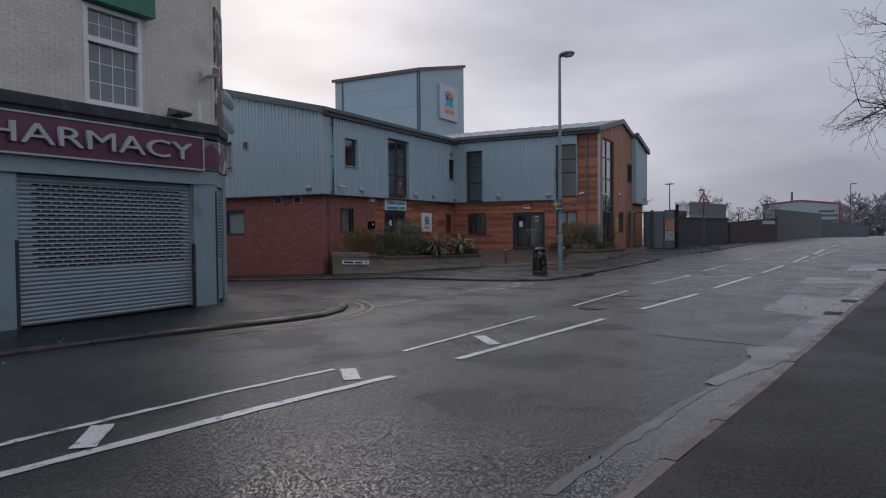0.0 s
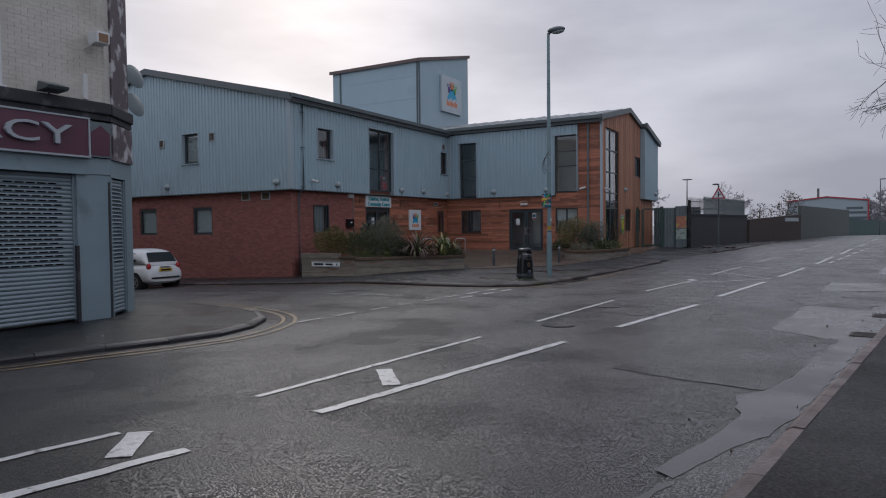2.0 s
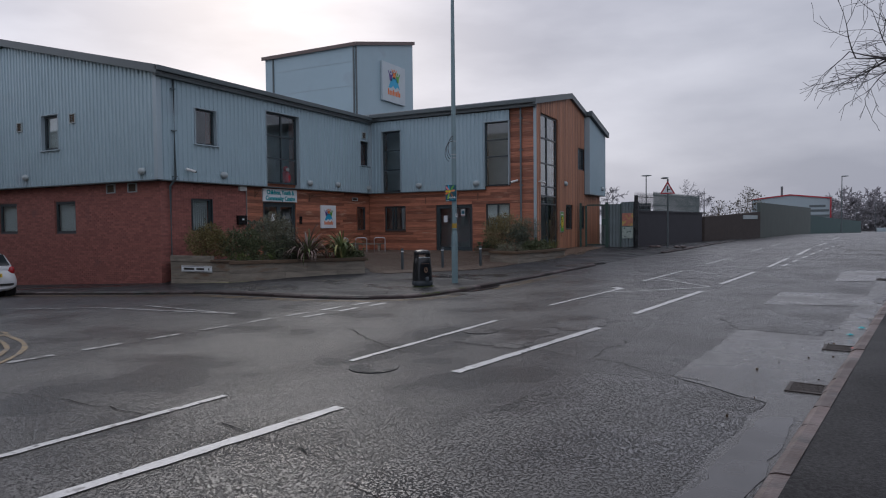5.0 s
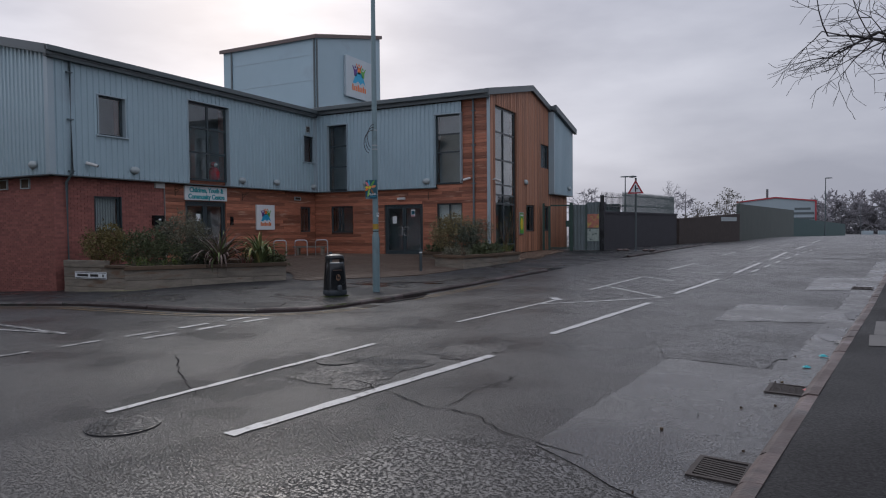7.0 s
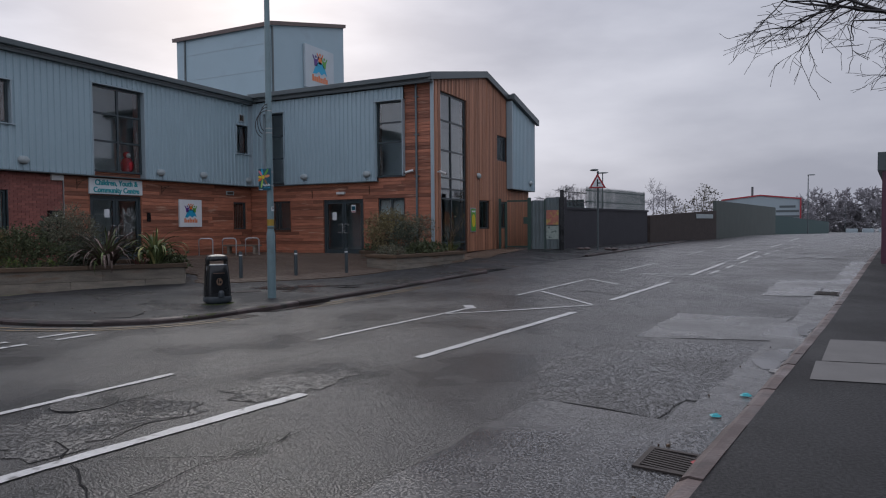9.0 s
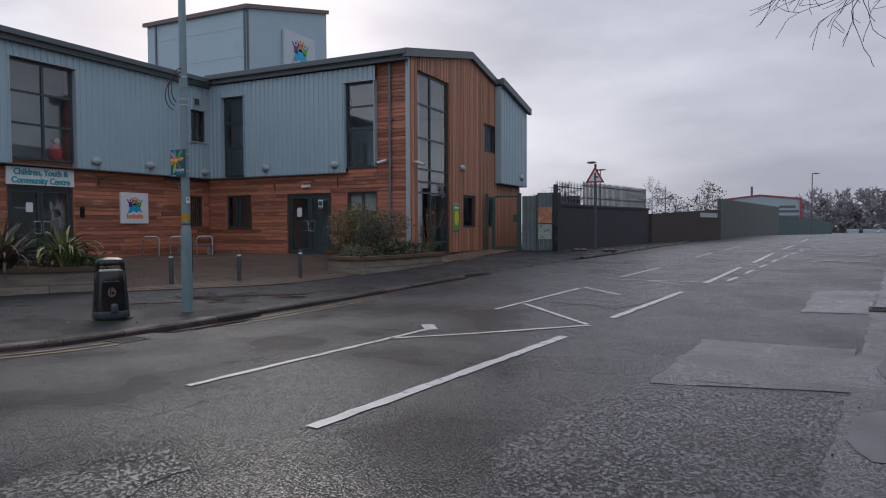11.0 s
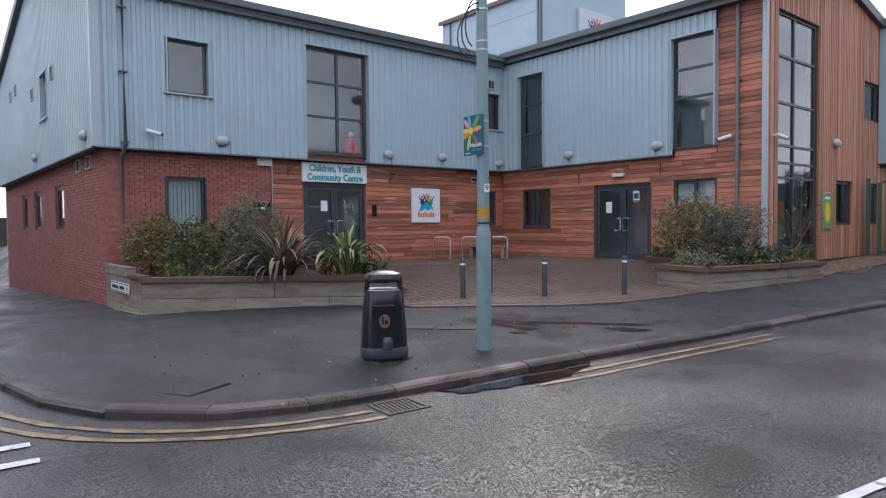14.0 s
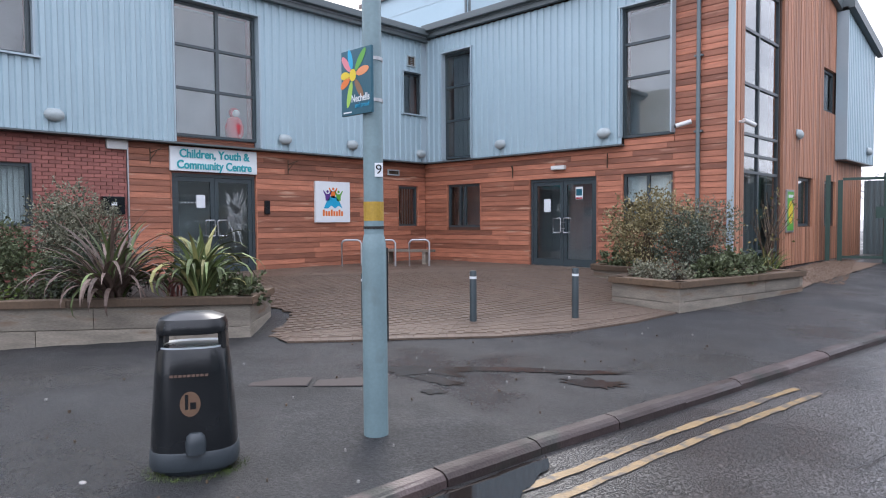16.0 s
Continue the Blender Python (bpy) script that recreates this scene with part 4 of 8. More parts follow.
roof_a = roof_slab("roof_a", roof_a_top, "y", YE - STEEL - 0.16, 47.4, M_ROOF, "low-pitched grey steel roof with dark edges")
roof_b_top = [(EAVE_B, roof_b(EAVE_B) + 0.24), (41.15, roof_b(41.15) + 0.24), (47.35, roof_b(47.35) + 0.24)]
roof_bb = roof_slab("roof_b", roof_b_top, "x", -30.0, XG + 0.12, M_ROOF, "low-pitched grey steel roof with dark edges")
step_roof = roof_slab("roof_c", [(43.75, roof_b(43.75) + 0.25), (47.4, roof_b(47.4) + 0.25)], "x", XG - 1.0, XG + 0.42, M_TRIM, "stepped grey steel verge over the steel bay")
# seams of the visible slope
for k in range(22):
    x = -29 + 0.76 * k
    part("roof_seam", Mesh().add([(x + dx, y, z) for y in (EAVE_B + 0.02, 41.1) for dx, z in ((-0.02, roof_b(y) + 0.235), (0.02, roof_b(y) + 0.235), (0.015, roof_b(y) + 0.275), (-0.015, roof_b(y) + 0.275))],
         [(0, 1, 5, 4), (1, 2, 6, 5), (2, 3, 7, 6), (3, 0, 4, 7), (0, 3, 2, 1), (4, 5, 6, 7)]), M_ROOF, roof_bb)
za, zb = roof_e(EAVE_A), roof_b(EAVE_B)
part("gutter", Mesh().box(A, YE - STEEL - 0.2, EAVE_B + 0.1, EAVE_A - XA - 0.02, EAVE_A - XA + 0.13, za + 0.08, za + 0.25), M_TRIM, roof_a, bevel=0.02)
part("fascia", Mesh().box(A, YE - STEEL - 0.16, EAVE_B + 0.1, STEEL + 0.045, EAVE_A - XA - 0.02, za - 0.06, za + 0.08), M_TRIM, roof_a)
part("gutter", Mesh().box(B, EAVE_A - 0.05, XG + 0.14, YB - EAVE_B - 0.02, YB - EAVE_B + 0.13, zb + 0.06, zb + 0.24), M_TRIM, roof_bb, bevel=0.02)
part("fascia", Mesh().box(B, EAVE_A, XG + 0.12, STEEL - 0.02, YB - EAVE_B - 0.02, zb - 0.08, zb + 0.06), M_TRIM, roof_bb)


def verge(face, d0, d1, u0, u1, top, h0, h1, parent):
    v = [face(u, d, top(u) + h) for u in (u0, u1) for d, h in ((d0, h0), (d1, h0), (d1, h1), (d0, h1))]
    return part("verge_trim", Mesh().add(v, [(0, 1, 2, 3), (4, 7, 6, 5), (0, 4, 5, 1), (1, 5, 6, 2), (2, 6, 7, 3), (3, 7, 4, 0)]), M_TRIM, parent)


verge(E, STEEL + 0.04, STEEL + 0.20, EAVE_A + 0.05, -30.0, roof_e, 0.0, 0.27, roof_a)
verge(E, STEEL + 0.04, STEEL + 0.20, -30.0, -38.9, roof_e, 0.0, 0.27, roof_a)
verge(G, 0.035, 0.16, EAVE_B - 0.1, 41.15, roof_b, 0.0, 0.27, roof_bb)
verge(G, 0.035, 0.16, 41.15, 43.8, roof_b, 0.0, 0.27, roof_bb)
verge(G, 0.31, 0.46, 43.74, 47.42, roof_b, 0.0, 0.28, step_roof)

# ---- added partitions and floor behind the windows ----
# partitions added near the glass: they grey the panes and stop light passing through
for name, pts in (("partition_a", ((XA - 1.3, YE + 0.35), (XA - 1.3, 46.6))), ("partition_b", ((-38, YB + 1.3), (XG - 0.35, YB + 1.3))), ("partition_e", ((-38, YE + 1.4), (XA - 0.35, YE + 1.4)))):
    (x0, y0), (x1, y1) = pts
    f = facing((x0, y0), ((x1 - x0) / math.hypot(x1 - x0, y1 - y0), (y1 - y0) / math.hypot(x1 - x0, y1 - y0)), (-(y1 - y0) / math.hypot(x1 - x0, y1 - y0), (x1 - x0) / math.hypot(x1 - x0, y1 - y0)))
    tagged(link(name, Mesh().box(f, 0, math.hypot(x1 - x0, y1 - y0), -0.05, 0.05, -0.9, 6.5), M_ROOM), "added pale inner wall backing the windows", "wall", kind="structure")
tagged(link("floor_upper", Mesh().add([(-38, YE + 0.35, 3.0), (XA - 0.35, YE + 0.35, 3.0), (XA - 0.35, 46.5, 3.0), (-38, 46.5, 3.0)], [(0, 1, 2, 3)]).add(
    [(XA - 0.35, YB + 0.35, 3.0), (XG - 0.4, YB + 0.35, 3.0), (XG - 0.4, 46.5, 3.0), (XA - 0.35, 46.5, 3.0)], [(0, 1, 2, 3)]), M_ROOMFLOOR), "dim upper floor inside the centre", "floor", kind="structure")

# ---- windows and doors ----
def window(number, face, hole, cols, rows, depth, label, blind=None, frame_mat=M_FRAME, thick=0.06, sill=False, inset_d=0.5):
    """A framed window; cols and rows: where its mullions and transoms stand, as fractions."""
    a, b, c, d = hole
    root = thing(f"window_{number}", face((a + b) / 2, 0, c), label, "window", kind="structure")
    m = Mesh()
    for q in (a, b - thick):
        m.box(face, q, q + thick, -depth - 0.07, -depth, c, d)
    for q in (c, d - thick):
        m.box(face, a + thick, b - thick, -depth - 0.07, -depth, q, q + thick)
    part("window_frame", m, frame_mat, root)
    us = [a + thick] + [a + (b - a) * f for f in cols] + [b - thick]
    zs = [c + thick] + [c + (d - c) * f for f in rows] + [d - thick]
    for f in cols:
        q = a + (b - a) * f
        part("mullion", Mesh().box(face, q - 0.035, q + 0.035, -depth - 0.065, -depth + 0.006, c + thick, d - thick), frame_mat, root)
    for f in rows:
        q = c + (d - c) * f
        part("transom", Mesh().box(face, a + thick, b - thick, -depth - 0.06, -depth + 0.004, q - 0.03, q + 0.03), frame_mat, root)
    for u0, u1 in zip(us, us[1:]):
        for z0, z1 in zip(zs, zs[1:]):
            p = part("pane", Mesh().box(face, u0, u1, -depth - 0.04, -depth - 0.032, z0, z1), M_GLASS, root)
            p.visible_shadow = False
    if blind:
        z_low, mat = blind
        m = Mesh()
        n = max(4, int((b - a) / 0.1))
        for k in range(n):
            u0 = a + 0.03 + (b - a - 0.06) * k / n
            m.add([face(u0, -depth - 0.13, z_low), face(u0 + (b - a) / n * 0.96, -depth - 0.17, z_low), face(u0 + (b - a) / n * 0.96, -depth - 0.17, d - 0.03), face(u0, -depth - 0.13, d - 0.03)], [(0, 1, 2, 3)])
        part("blind", m, mat, root, "pale vertical blind")
    if sill:
        part("window_sill", Mesh().box(face, a - 0.04, b + 0.04, -depth, 0.03, c - 0.05, c - 0.004), frame_mat, root)
    return root


GREY_WIN = "dark grey framed window with dim glass"
BLIND_WIN = "dark grey framed window with a pale blind"
wins = [
    (A, HOLES_A[0], (), (), 0.06, BLIND_WIN, (HOLES_A[0][2] + 0.05, M_BLIND)),
    (A, HOLES_A[2], (), (), 0.04, GREY_WIN, (HOLES_A[2][2] + 0.04, material("brown_blind", (0.11, 0.062, 0.045), 0.8, vary=0.15))),
    (A, HOLES_A[3], (), (), -0.13, "square dark grey framed upstairs window", None),
    (A, HOLES_A[4], (0.52,), (0.36, 0.68), -0.11, "tall dark grey window divided into six panes", None),
    (A, HOLES_A[5], (), (), -0.13, "small dark grey framed upstairs window", None),
    (B, HOLES_B[0], (0.36, 0.5), (), 0.04, GREY_WIN, None),
    (B, HOLES_B[2], (0.5,), (), 0.04, "dark grey framed window behind shrubs", (1.95, M_BLIND)),
    (B, HOLES_B[3], (), (0.36, 0.68), -0.06, "tall narrow dark grey framed window", None),
    (B, HOLES_B[4], (), (0.46, 0.72), -0.06, "tall dark grey framed window beside cedar boards", None),
    (G, HOLES_G[0], (0.44,), (0.065, 0.345, 0.405, 0.475, 0.645, 0.83), 0.06, "very tall glazed stair window in cedar gable", None),
    (G, HOLES_G[1], (), (), 0.06, GREY_WIN, None), (G, HOLES_G[2], (), (), 0.06, GREY_WIN, None), (G, HOLES_G[3], (), (), 0.06, GREY_WIN, None),
    (E, HOLES_E[0], (), (), 0.06, BLIND_WIN, (1.5, M_BLIND)), (E, HOLES_E[1], (), (), 0.06, BLIND_WIN, (1.5, M_BLIND)), (E, HOLES_E[2], (), (), 0.06, BLIND_WIN, (1.5, M_BLIND)),
    (E, HOLES_E[3], (), (), -0.13, "square upstairs window with a pale blind", (4.6, M_BLIND)),
]
for k, (face, hole, cols, rows, depth, label, blind) in enumerate(wins):
    window(k + 1, face, hole, cols, rows, depth, label, blind, thick=0.1 if face is E else 0.06)


def double_door(number, face, hole, label, bar_u, paper, crazed=False):
    a, b, c, d = hole
    mid = (a + b) / 2
    root = thing(f"door_{number}", face(mid, 0, c), label, "door", kind="structure")
    m = Mesh()
    for q in (a, b - 0.07):
        m.box(face, q, q + 0.07, -0.13, -0.03, c, d)
    m.box(face, a + 0.07, b - 0.07, -0.13, -0.03, d - 0.07, d)
    part("door_frame", m, M_FRAME, root)
    part("threshold", Mesh().box(face, a, b, -0.14, 0.05, c - 0.02, c + 0.015), M_STEEL, root)
    for u0, u1, s in ((a + 0.075, mid - 0.004, 1), (mid + 0.004, b - 0.075, -1)):
        leaf = Mesh()
        for q0, q1 in ((u0, u0 + 0.09), (u1 - 0.09, u1)):
            leaf.box(face, q0, q1, -0.11, -0.05, c + 0.02, d - 0.075)
        leaf.box(face, u0 + 0.09, u1 - 0.09, -0.11, -0.05, c + 0.02, c + 0.2)
        leaf.box(face, u0 + 0.09, u1 - 0.09, -0.11, -0.05, d - 0.17, d - 0.075)
        lf = part("door_leaf", leaf, M_FRAME, root)
        pane = part("pane", Mesh().box(face, u0 + 0.09, u1 - 0.09, -0.084, -0.076, c + 0.2, d - 0.17), M_GLASS, lf)
        pane.visible_shadow = False
        h0, h1 = mid - s * 0.035, mid - s * 0.25
        loop = [(h0, 0.87), (h0 - s * 0.02, 0.85), (h1 + s * 0.02, 0.85), (h1, 0.87), (h1, 1.18), (h1 + s * 0.02, 1.2), (h0 - s * 0.02, 1.2), (h0, 1.18), (h0, 0.87)]
        pull = Mesh()
        pull.tube([face(q, 0.02, c + z) for q, z in loop], 0.016, 8)
        for z in (0.95, 1.1):
            pull.tube([face(h0, -0.05, c + z), face(h0, 0.02, c + z)], 0.012, 6)
        part("door_handle", pull, M_STEEL, lf, "polished steel pull handle", smooth=True)
    for u, z, w, hh in paper:
        part("paper_notice", Mesh().box(face, u - w / 2, u + w / 2, -0.074, -0.07, z - hh / 2, z + hh / 2), M_WHITESIGN, root)
    if crazed:
        rnd, m = random.Random(4), Mesh()
        cu, cz = mid + 0.5, c + 1.32
        for k in range(420):
            ang, r0 = rnd.uniform(0, 6.28), rnd.uniform(0.02, 0.2)
            r1 = r0 + rnd.uniform(0.05, 0.5) * rnd.random() ** 1.5
            w = rnd.uniform(0.003, 0.007)
            p0, p1 = (cu + 0.7 * r0 * math.cos(ang), cz + 1.25 * r0 * math.sin(ang)), (cu + 0.7 * r1 * math.cos(ang + 0.25), cz + 1.25 * r1 * math.sin(ang + 0.25))
            m.add([face(p0[0] - w, -0.0735, p0[1]), face(p0[0] + w, -0.0735, p0[1]), face(p1[0] + w, -0.0735, p1[1]), face(p1[0] - w, -0.0735, p1[1])], [(0, 1, 2, 3)])
        part("crazing", m, M_CRACK, root, "white crazed star of broken glass")
    return root


door_a = double_door(1, A, HOLES_A[1], "dark grey glazed double door with crazed pane", 0, ((29.42, 2.02, 0.2, 0.28),), True)
door_b = double_door(2, B, HOLES_B[1], "dark grey glazed double door with paper notices", 0, ((-17.28, 1.92, 0.2, 0.32), (-16.36, 2.2, 0.2, 0.3)))
part("window_poster", Mesh().box(B, -16.44, -16.28, -0.069, -0.067, 2.14, 2.3), M_NAVY, door_b)
part("poster_strip", Mesh().box(B, -16.45, -16.27, -0.069, -0.067, 2.06, 2.1), M_RED, door_b)
for k in range(5):
    part("door_dot", Mesh().box(A, 28.98 + 0.075 * k, 29.005 + 0.075 * k, -0.074, -0.072, 1.98, 2.005), M_WHITESIGN, door_a)

# ---- cladding boards, battens ----
def boards(face, u0, u1, z0, z1, holes, parent, seed, h=0.128):
    rnd, z = random.Random(seed), z0
    while z < z1 - 0.02:
        zt = min(z + h, z1)
        gaps = [(q[0] - 0.01, q[1] + 0.01) for q in holes if q[2] < zt - 0.02 and q[3] > z + 0.02]
        for a, b in spans(u0, u1, gaps):
            at = a
            while at < b - 0.01:
                end = at + rnd.uniform(1.1, 3.4)
                end = b if b - end < 0.5 else end
                out = rnd.uniform(-0.003, 0.003)
                v = [face(u, d, zz) for u in (at + 0.0015, end - 0.0015) for d, zz in ((-0.03, z + 0.004), (0.016 + out, z + 0.004), (0.020 + out, z + 0.010), (0.014 + out, zt - 0.006), (0.008 + out, zt - 0.001), (-0.03, zt - 0.001))]
                m = Mesh()
                m.prism(v[:6], v[6:])
                part("cedar_board", m, M_CEDAR, parent)
                at = end
        z = zt


boards(A, 27.87, YB - 0.01, 0.40, 3.21, HOLES_A[:3], wall_a, 1)
boards(A, 28.76, 30.7, 3.21, 3.39, [], wall_a, 2)
boards(B, XA + 0.03, XG - 0.05, 0.40, 3.21, HOLES_B[:3], wall_b, 3)
boards(B, -13.95, XG - 0.05, 3.21, 6.8, [], wall_b, 4)
boards(B, -15.13, -13.96, 3.21, 3.37, [], wall_b, 5)
rnd = random.Random(8)
y = YB - 0.02
while y < 46.95:
    for lo, hi in spans(0.42, roof_b(y) if y < 43.8 else 3.19, [(q[2] - 0.02, q[3] + 0.02) for q in HOLES_G if q[0] - 0.02 < y + 0.05 < q[1] + 0.06]):
        out = rnd.uniform(0.018, 0.03)
        part("cedar_batten", Mesh().box(G, y, y + 0.088, -0.04, out, lo, hi), M_CEDAR_V, wall_g)
    y += 0.122
for a, b, c, d in HOLES_A[:3]:
    flashing(A, a - 0.03, a, -0.1, 0.03, c, d, wall_a, M_CEDAR if c < 1 or a > 30 else M_FRAME, "jamb")
    flashing(A, b, b + 0.03, -0.1, 0.03, c, d, wall_a, M_CEDAR if c < 1 or a > 30 else M_FRAME, "jamb")
for a, b, c, d in HOLES_B[:3]:
    for q in (a - 0.03, b):
        flashing(B, q, q + 0.03, -0.1, 0.028, c, d, wall_b, M_CEDAR, "jamb")
flashing(A, 27.84, 27.868, -0.03, 0.03, 0.3, 3.21, wall_a, M_STEEL, "corner_trim")

# ---- fittings on the community centre ----
def bulkhead(face, u, d, z):
    root = thing("bulkhead_light", face(u, d, z), "oval white plastic bulkhead light on the wall", "wall light", "bulkhead lights")
    part("back_plate", Mesh().box(face, u - 0.12, u + 0.12, d - 0.03, d + 0.03, z - 0.06, z + 0.1), M_CLADFLASH, root, bevel=0.01)
    m, n = Mesh(), 12
    rings = []
    for k in range(5):
        r = math.cos(k / 4 * math.pi / 2 * 0.96)
        rings.append([face(u + 0.18 * r * math.cos(2 * math.pi * i / n), d + 0.03 + 0.1 * math.sin(k / 4 * math.pi / 2), z - 0.02 + 0.125 * r * math.sin(2 * math.pi * i / n)) for i in range(n)])
    for r0, r1 in zip(rings, rings[1:]):
        m.prism(r0, r1, False)
    m.add(rings[-1], [tuple(range(n))])
    part("diffuser", m, M_DIRTYWHITE, root, smooth=True)


for face, d, places in ((A, STEEL + 0.03, ((26.48, 3.57), (31.37, 3.53), (33.38, 3.56))), (A, STEEL + 0.03, ((35.85, 3.5),)), (B, STEEL - 0.03, ((-18.55, 3.55), (-15.53, 3.54))),
                        (E, STEEL + 0.03, ((-28.77, 3.62), (-22.1, 3.56))), (G, 0.03, ((40.35, 3.62),)), (G, 0.29, ((46.4, 3.62),))):
    for u, z in places:
        bulkhead(face, u, d, z)


def wall_camera(face, u, d, z, lean):
    root = thing("security_camera", face(u, d, z), "white bullet security camera on a wall bracket", "camera", "security cameras")
    part("bracket", Mesh().tube([face(u - 0.02, d - 0.02, z + 0.02), face(u, d + 0.12, z + 0.01)], 0.025, 8), M_LAMPWHITE, root, smooth=True)
    a, b = Vector(face(u - 0.08 * lean, d + 0.1, z + 0.03)), Vector(face(u + 0.2 * lean, d + 0.22, z - 0.05))
    part("housing", Mesh().tube([a, b], 0.048, 12), M_LAMPWHITE, root, smooth=True)
    part("lens", Mesh().tube([b, b + (b - a) * 0.12], 0.04, 12), M_BLACK, root, smooth=True)


wall_camera(A, 24.8, STEEL + 0.02, 3.62, 1)
wall_camera(B, -13.62, 0.02, 3.55, -1)
wall_camera(G, 36.55, 0.03, 3.5, 1)


def downpipe(face, u, d, z0, z1, kink=None, label="dark grey steel rainwater pipe"):
    root = thing("downpipe", face(u, d, z0), label, "pipe", "rainwater pipes")
    pts = [face(u, d, z1)] + ([face(u, d, kink[0]), face(u - 0.04, d - kink[1], kink[0] - 0.25)] if kink else []) + [face(u - (0.04 if kink else 0), d - (kink[1] if kink else 0), z0)]
    part("pipe", Mesh().tube(pts, 0.042, 10), M_PIPE, root, smooth=True)
    for z in (3.35, 4.9, 6.3):
        if z < z1:
            part("pipe_clip", Mesh().box(face, u - 0.085, u + 0.085, d - 0.07, d + 0.02, z, z + 0.035), M_PIPE, root)


downpipe(A, 24.28, STEEL + 0.1, -0.1, 6.95, (3.3, STEEL - 0.0))
downpipe(B, -13.42, 0.08, 0.3, 6.95)


def vent(face, u, z, w, h, d, label="small louvred wall vent in a pale frame"):
    root = thing("wall_vent", face(u, d, z), label, "vent", "wall vents")
    m = Mesh()
    for q in (u - w / 2, u + w / 2 - 0.03):
        m.box(face, q, q + 0.03, d - 0.03, d + 0.03, z - h / 2, z + h / 2)
    for q in (z - h / 2, z + h / 2 - 0.03):
        m.box(face, u - w / 2 + 0.03, u + w / 2 - 0.03, d - 0.03, d + 0.03, q, q + 0.03)
    part("vent_frame", m, M_DIRTYWHITE, root)
    for k in range(5):
        z0 = z - h / 2 + 0.03 + (h - 0.06) * k / 5
        part("slat", Mesh().add([face(u - w / 2 + 0.03, d + 0.015, z0), face(u + w / 2 - 0.03, d + 0.015, z0), face(u + w / 2 - 0.03, d - 0.02, z0 + h / 5), face(u - w / 2 + 0.03, d - 0.02, z0 + h / 5)], [(0, 1, 2, 3)]), M_STEM, root)


vent(A, 35.5, 6.05, 0.3, 0.3, STEEL + 0.04)
vent(A, 35.0, 2.92, 0.42, 0.16, 0.03, "dark wall vent in the cedar boarding")
for u, z in ((-29.1, 5.55), (-25.8, 5.62), (-33.8, 6.2), (-32.6, 6.25)):
    vent(E, u, z, 0.34, 0.36, STEEL + 0.04)
for u in (-24.1, -22.95):
    vent(E, u, 3.03, 0.46, 0.32, 0.02)


def hook_bracket(face, u, z):
    m = Mesh()
    m.tube([face(u, 0.03, z - 0.2), face(u, 0.03, z + 0.12)], 0.012, 6)
    m.tube([face(u, 0.03, z + 0.02), face(u + 0.06, 0.14, z + 0.06), face(u + 0.14, 0.26, z + 0.1)], 0.01, 6)
    m.tube([face(u, 0.03, z - 0.12), face(u + 0.08, 0.16, z + 0.05)], 0.008, 6)
    tagged(link("basket_bracket", m, M_STEM), "rusty iron hanging basket bracket", "bracket", "hanging basket brackets")


for face, u, z in ((A, 28.3, 2.98), (A, 31.6, 2.93), (B, -18.3, 2.85), (B, -15.55, 2.95)):
    hook_bracket(face, u, z)


def cabinet_box(name, face, u, z, w, h, depth, mat, label, cat, d=0.02):
    root = thing(name, face(u, d, z), label, cat)
    part("case", Mesh().box(face, u - w / 2, u + w / 2, d - 0.03, d + depth, z - h / 2, z + h / 2), mat, root, bevel=0.012)
    part("front_panel", Mesh().box(face, u - w * 0.38, u + w * 0.38, d + depth, d + depth + 0.006, z - h * 0.36, z + h * 0.36), mat, root)
    return root


box = cabinet_box("post_box", A, 27.53, 1.9, 0.42, 0.36, 0.14, M_BIN, "black metal post box on the brick wall", "post box", 0.0)
part("emblem", Mesh().box(A, 27.48, 27.58, 0.147, 0.151, 1.9, 1.96), M_WHITESIGN, box)
cabinet_box("alarm_box", A, 27.64, 3.12, 0.38, 0.19, 0.08, M_LAMPWHITE, "white plastic alarm sounder box", "alarm box", 0.0)
cabinet_box("intercom", A, 31.0, 1.9, 0.13, 0.32, 0.05, M_BIN, "black door entry panel on cedar boards", "intercom")
light = cabinet_box("emergency_light", B, -16.87, 2.83, 0.38, 0.1, 0.09, M_LAMPWHITE, "white emergency light over the double door", "wall light")


# ---- signs on the community centre ----
def disc(face, u, d, z, rx, rz, turn=0.0, n=14):
    m = Mesh()
    ca, sn = math.cos(turn), math.sin(turn)
    m.add([face(u + rx * math.cos(2 * math.pi * i / n) * ca - rz * math.sin(2 * math.pi * i / n) * sn, d, z + rx * math.cos(2 * math.pi * i / n) * sn + rz * math.sin(2 * math.pi * i / n) * ca) for i in range(n)], [tuple(range(n))])
    return m


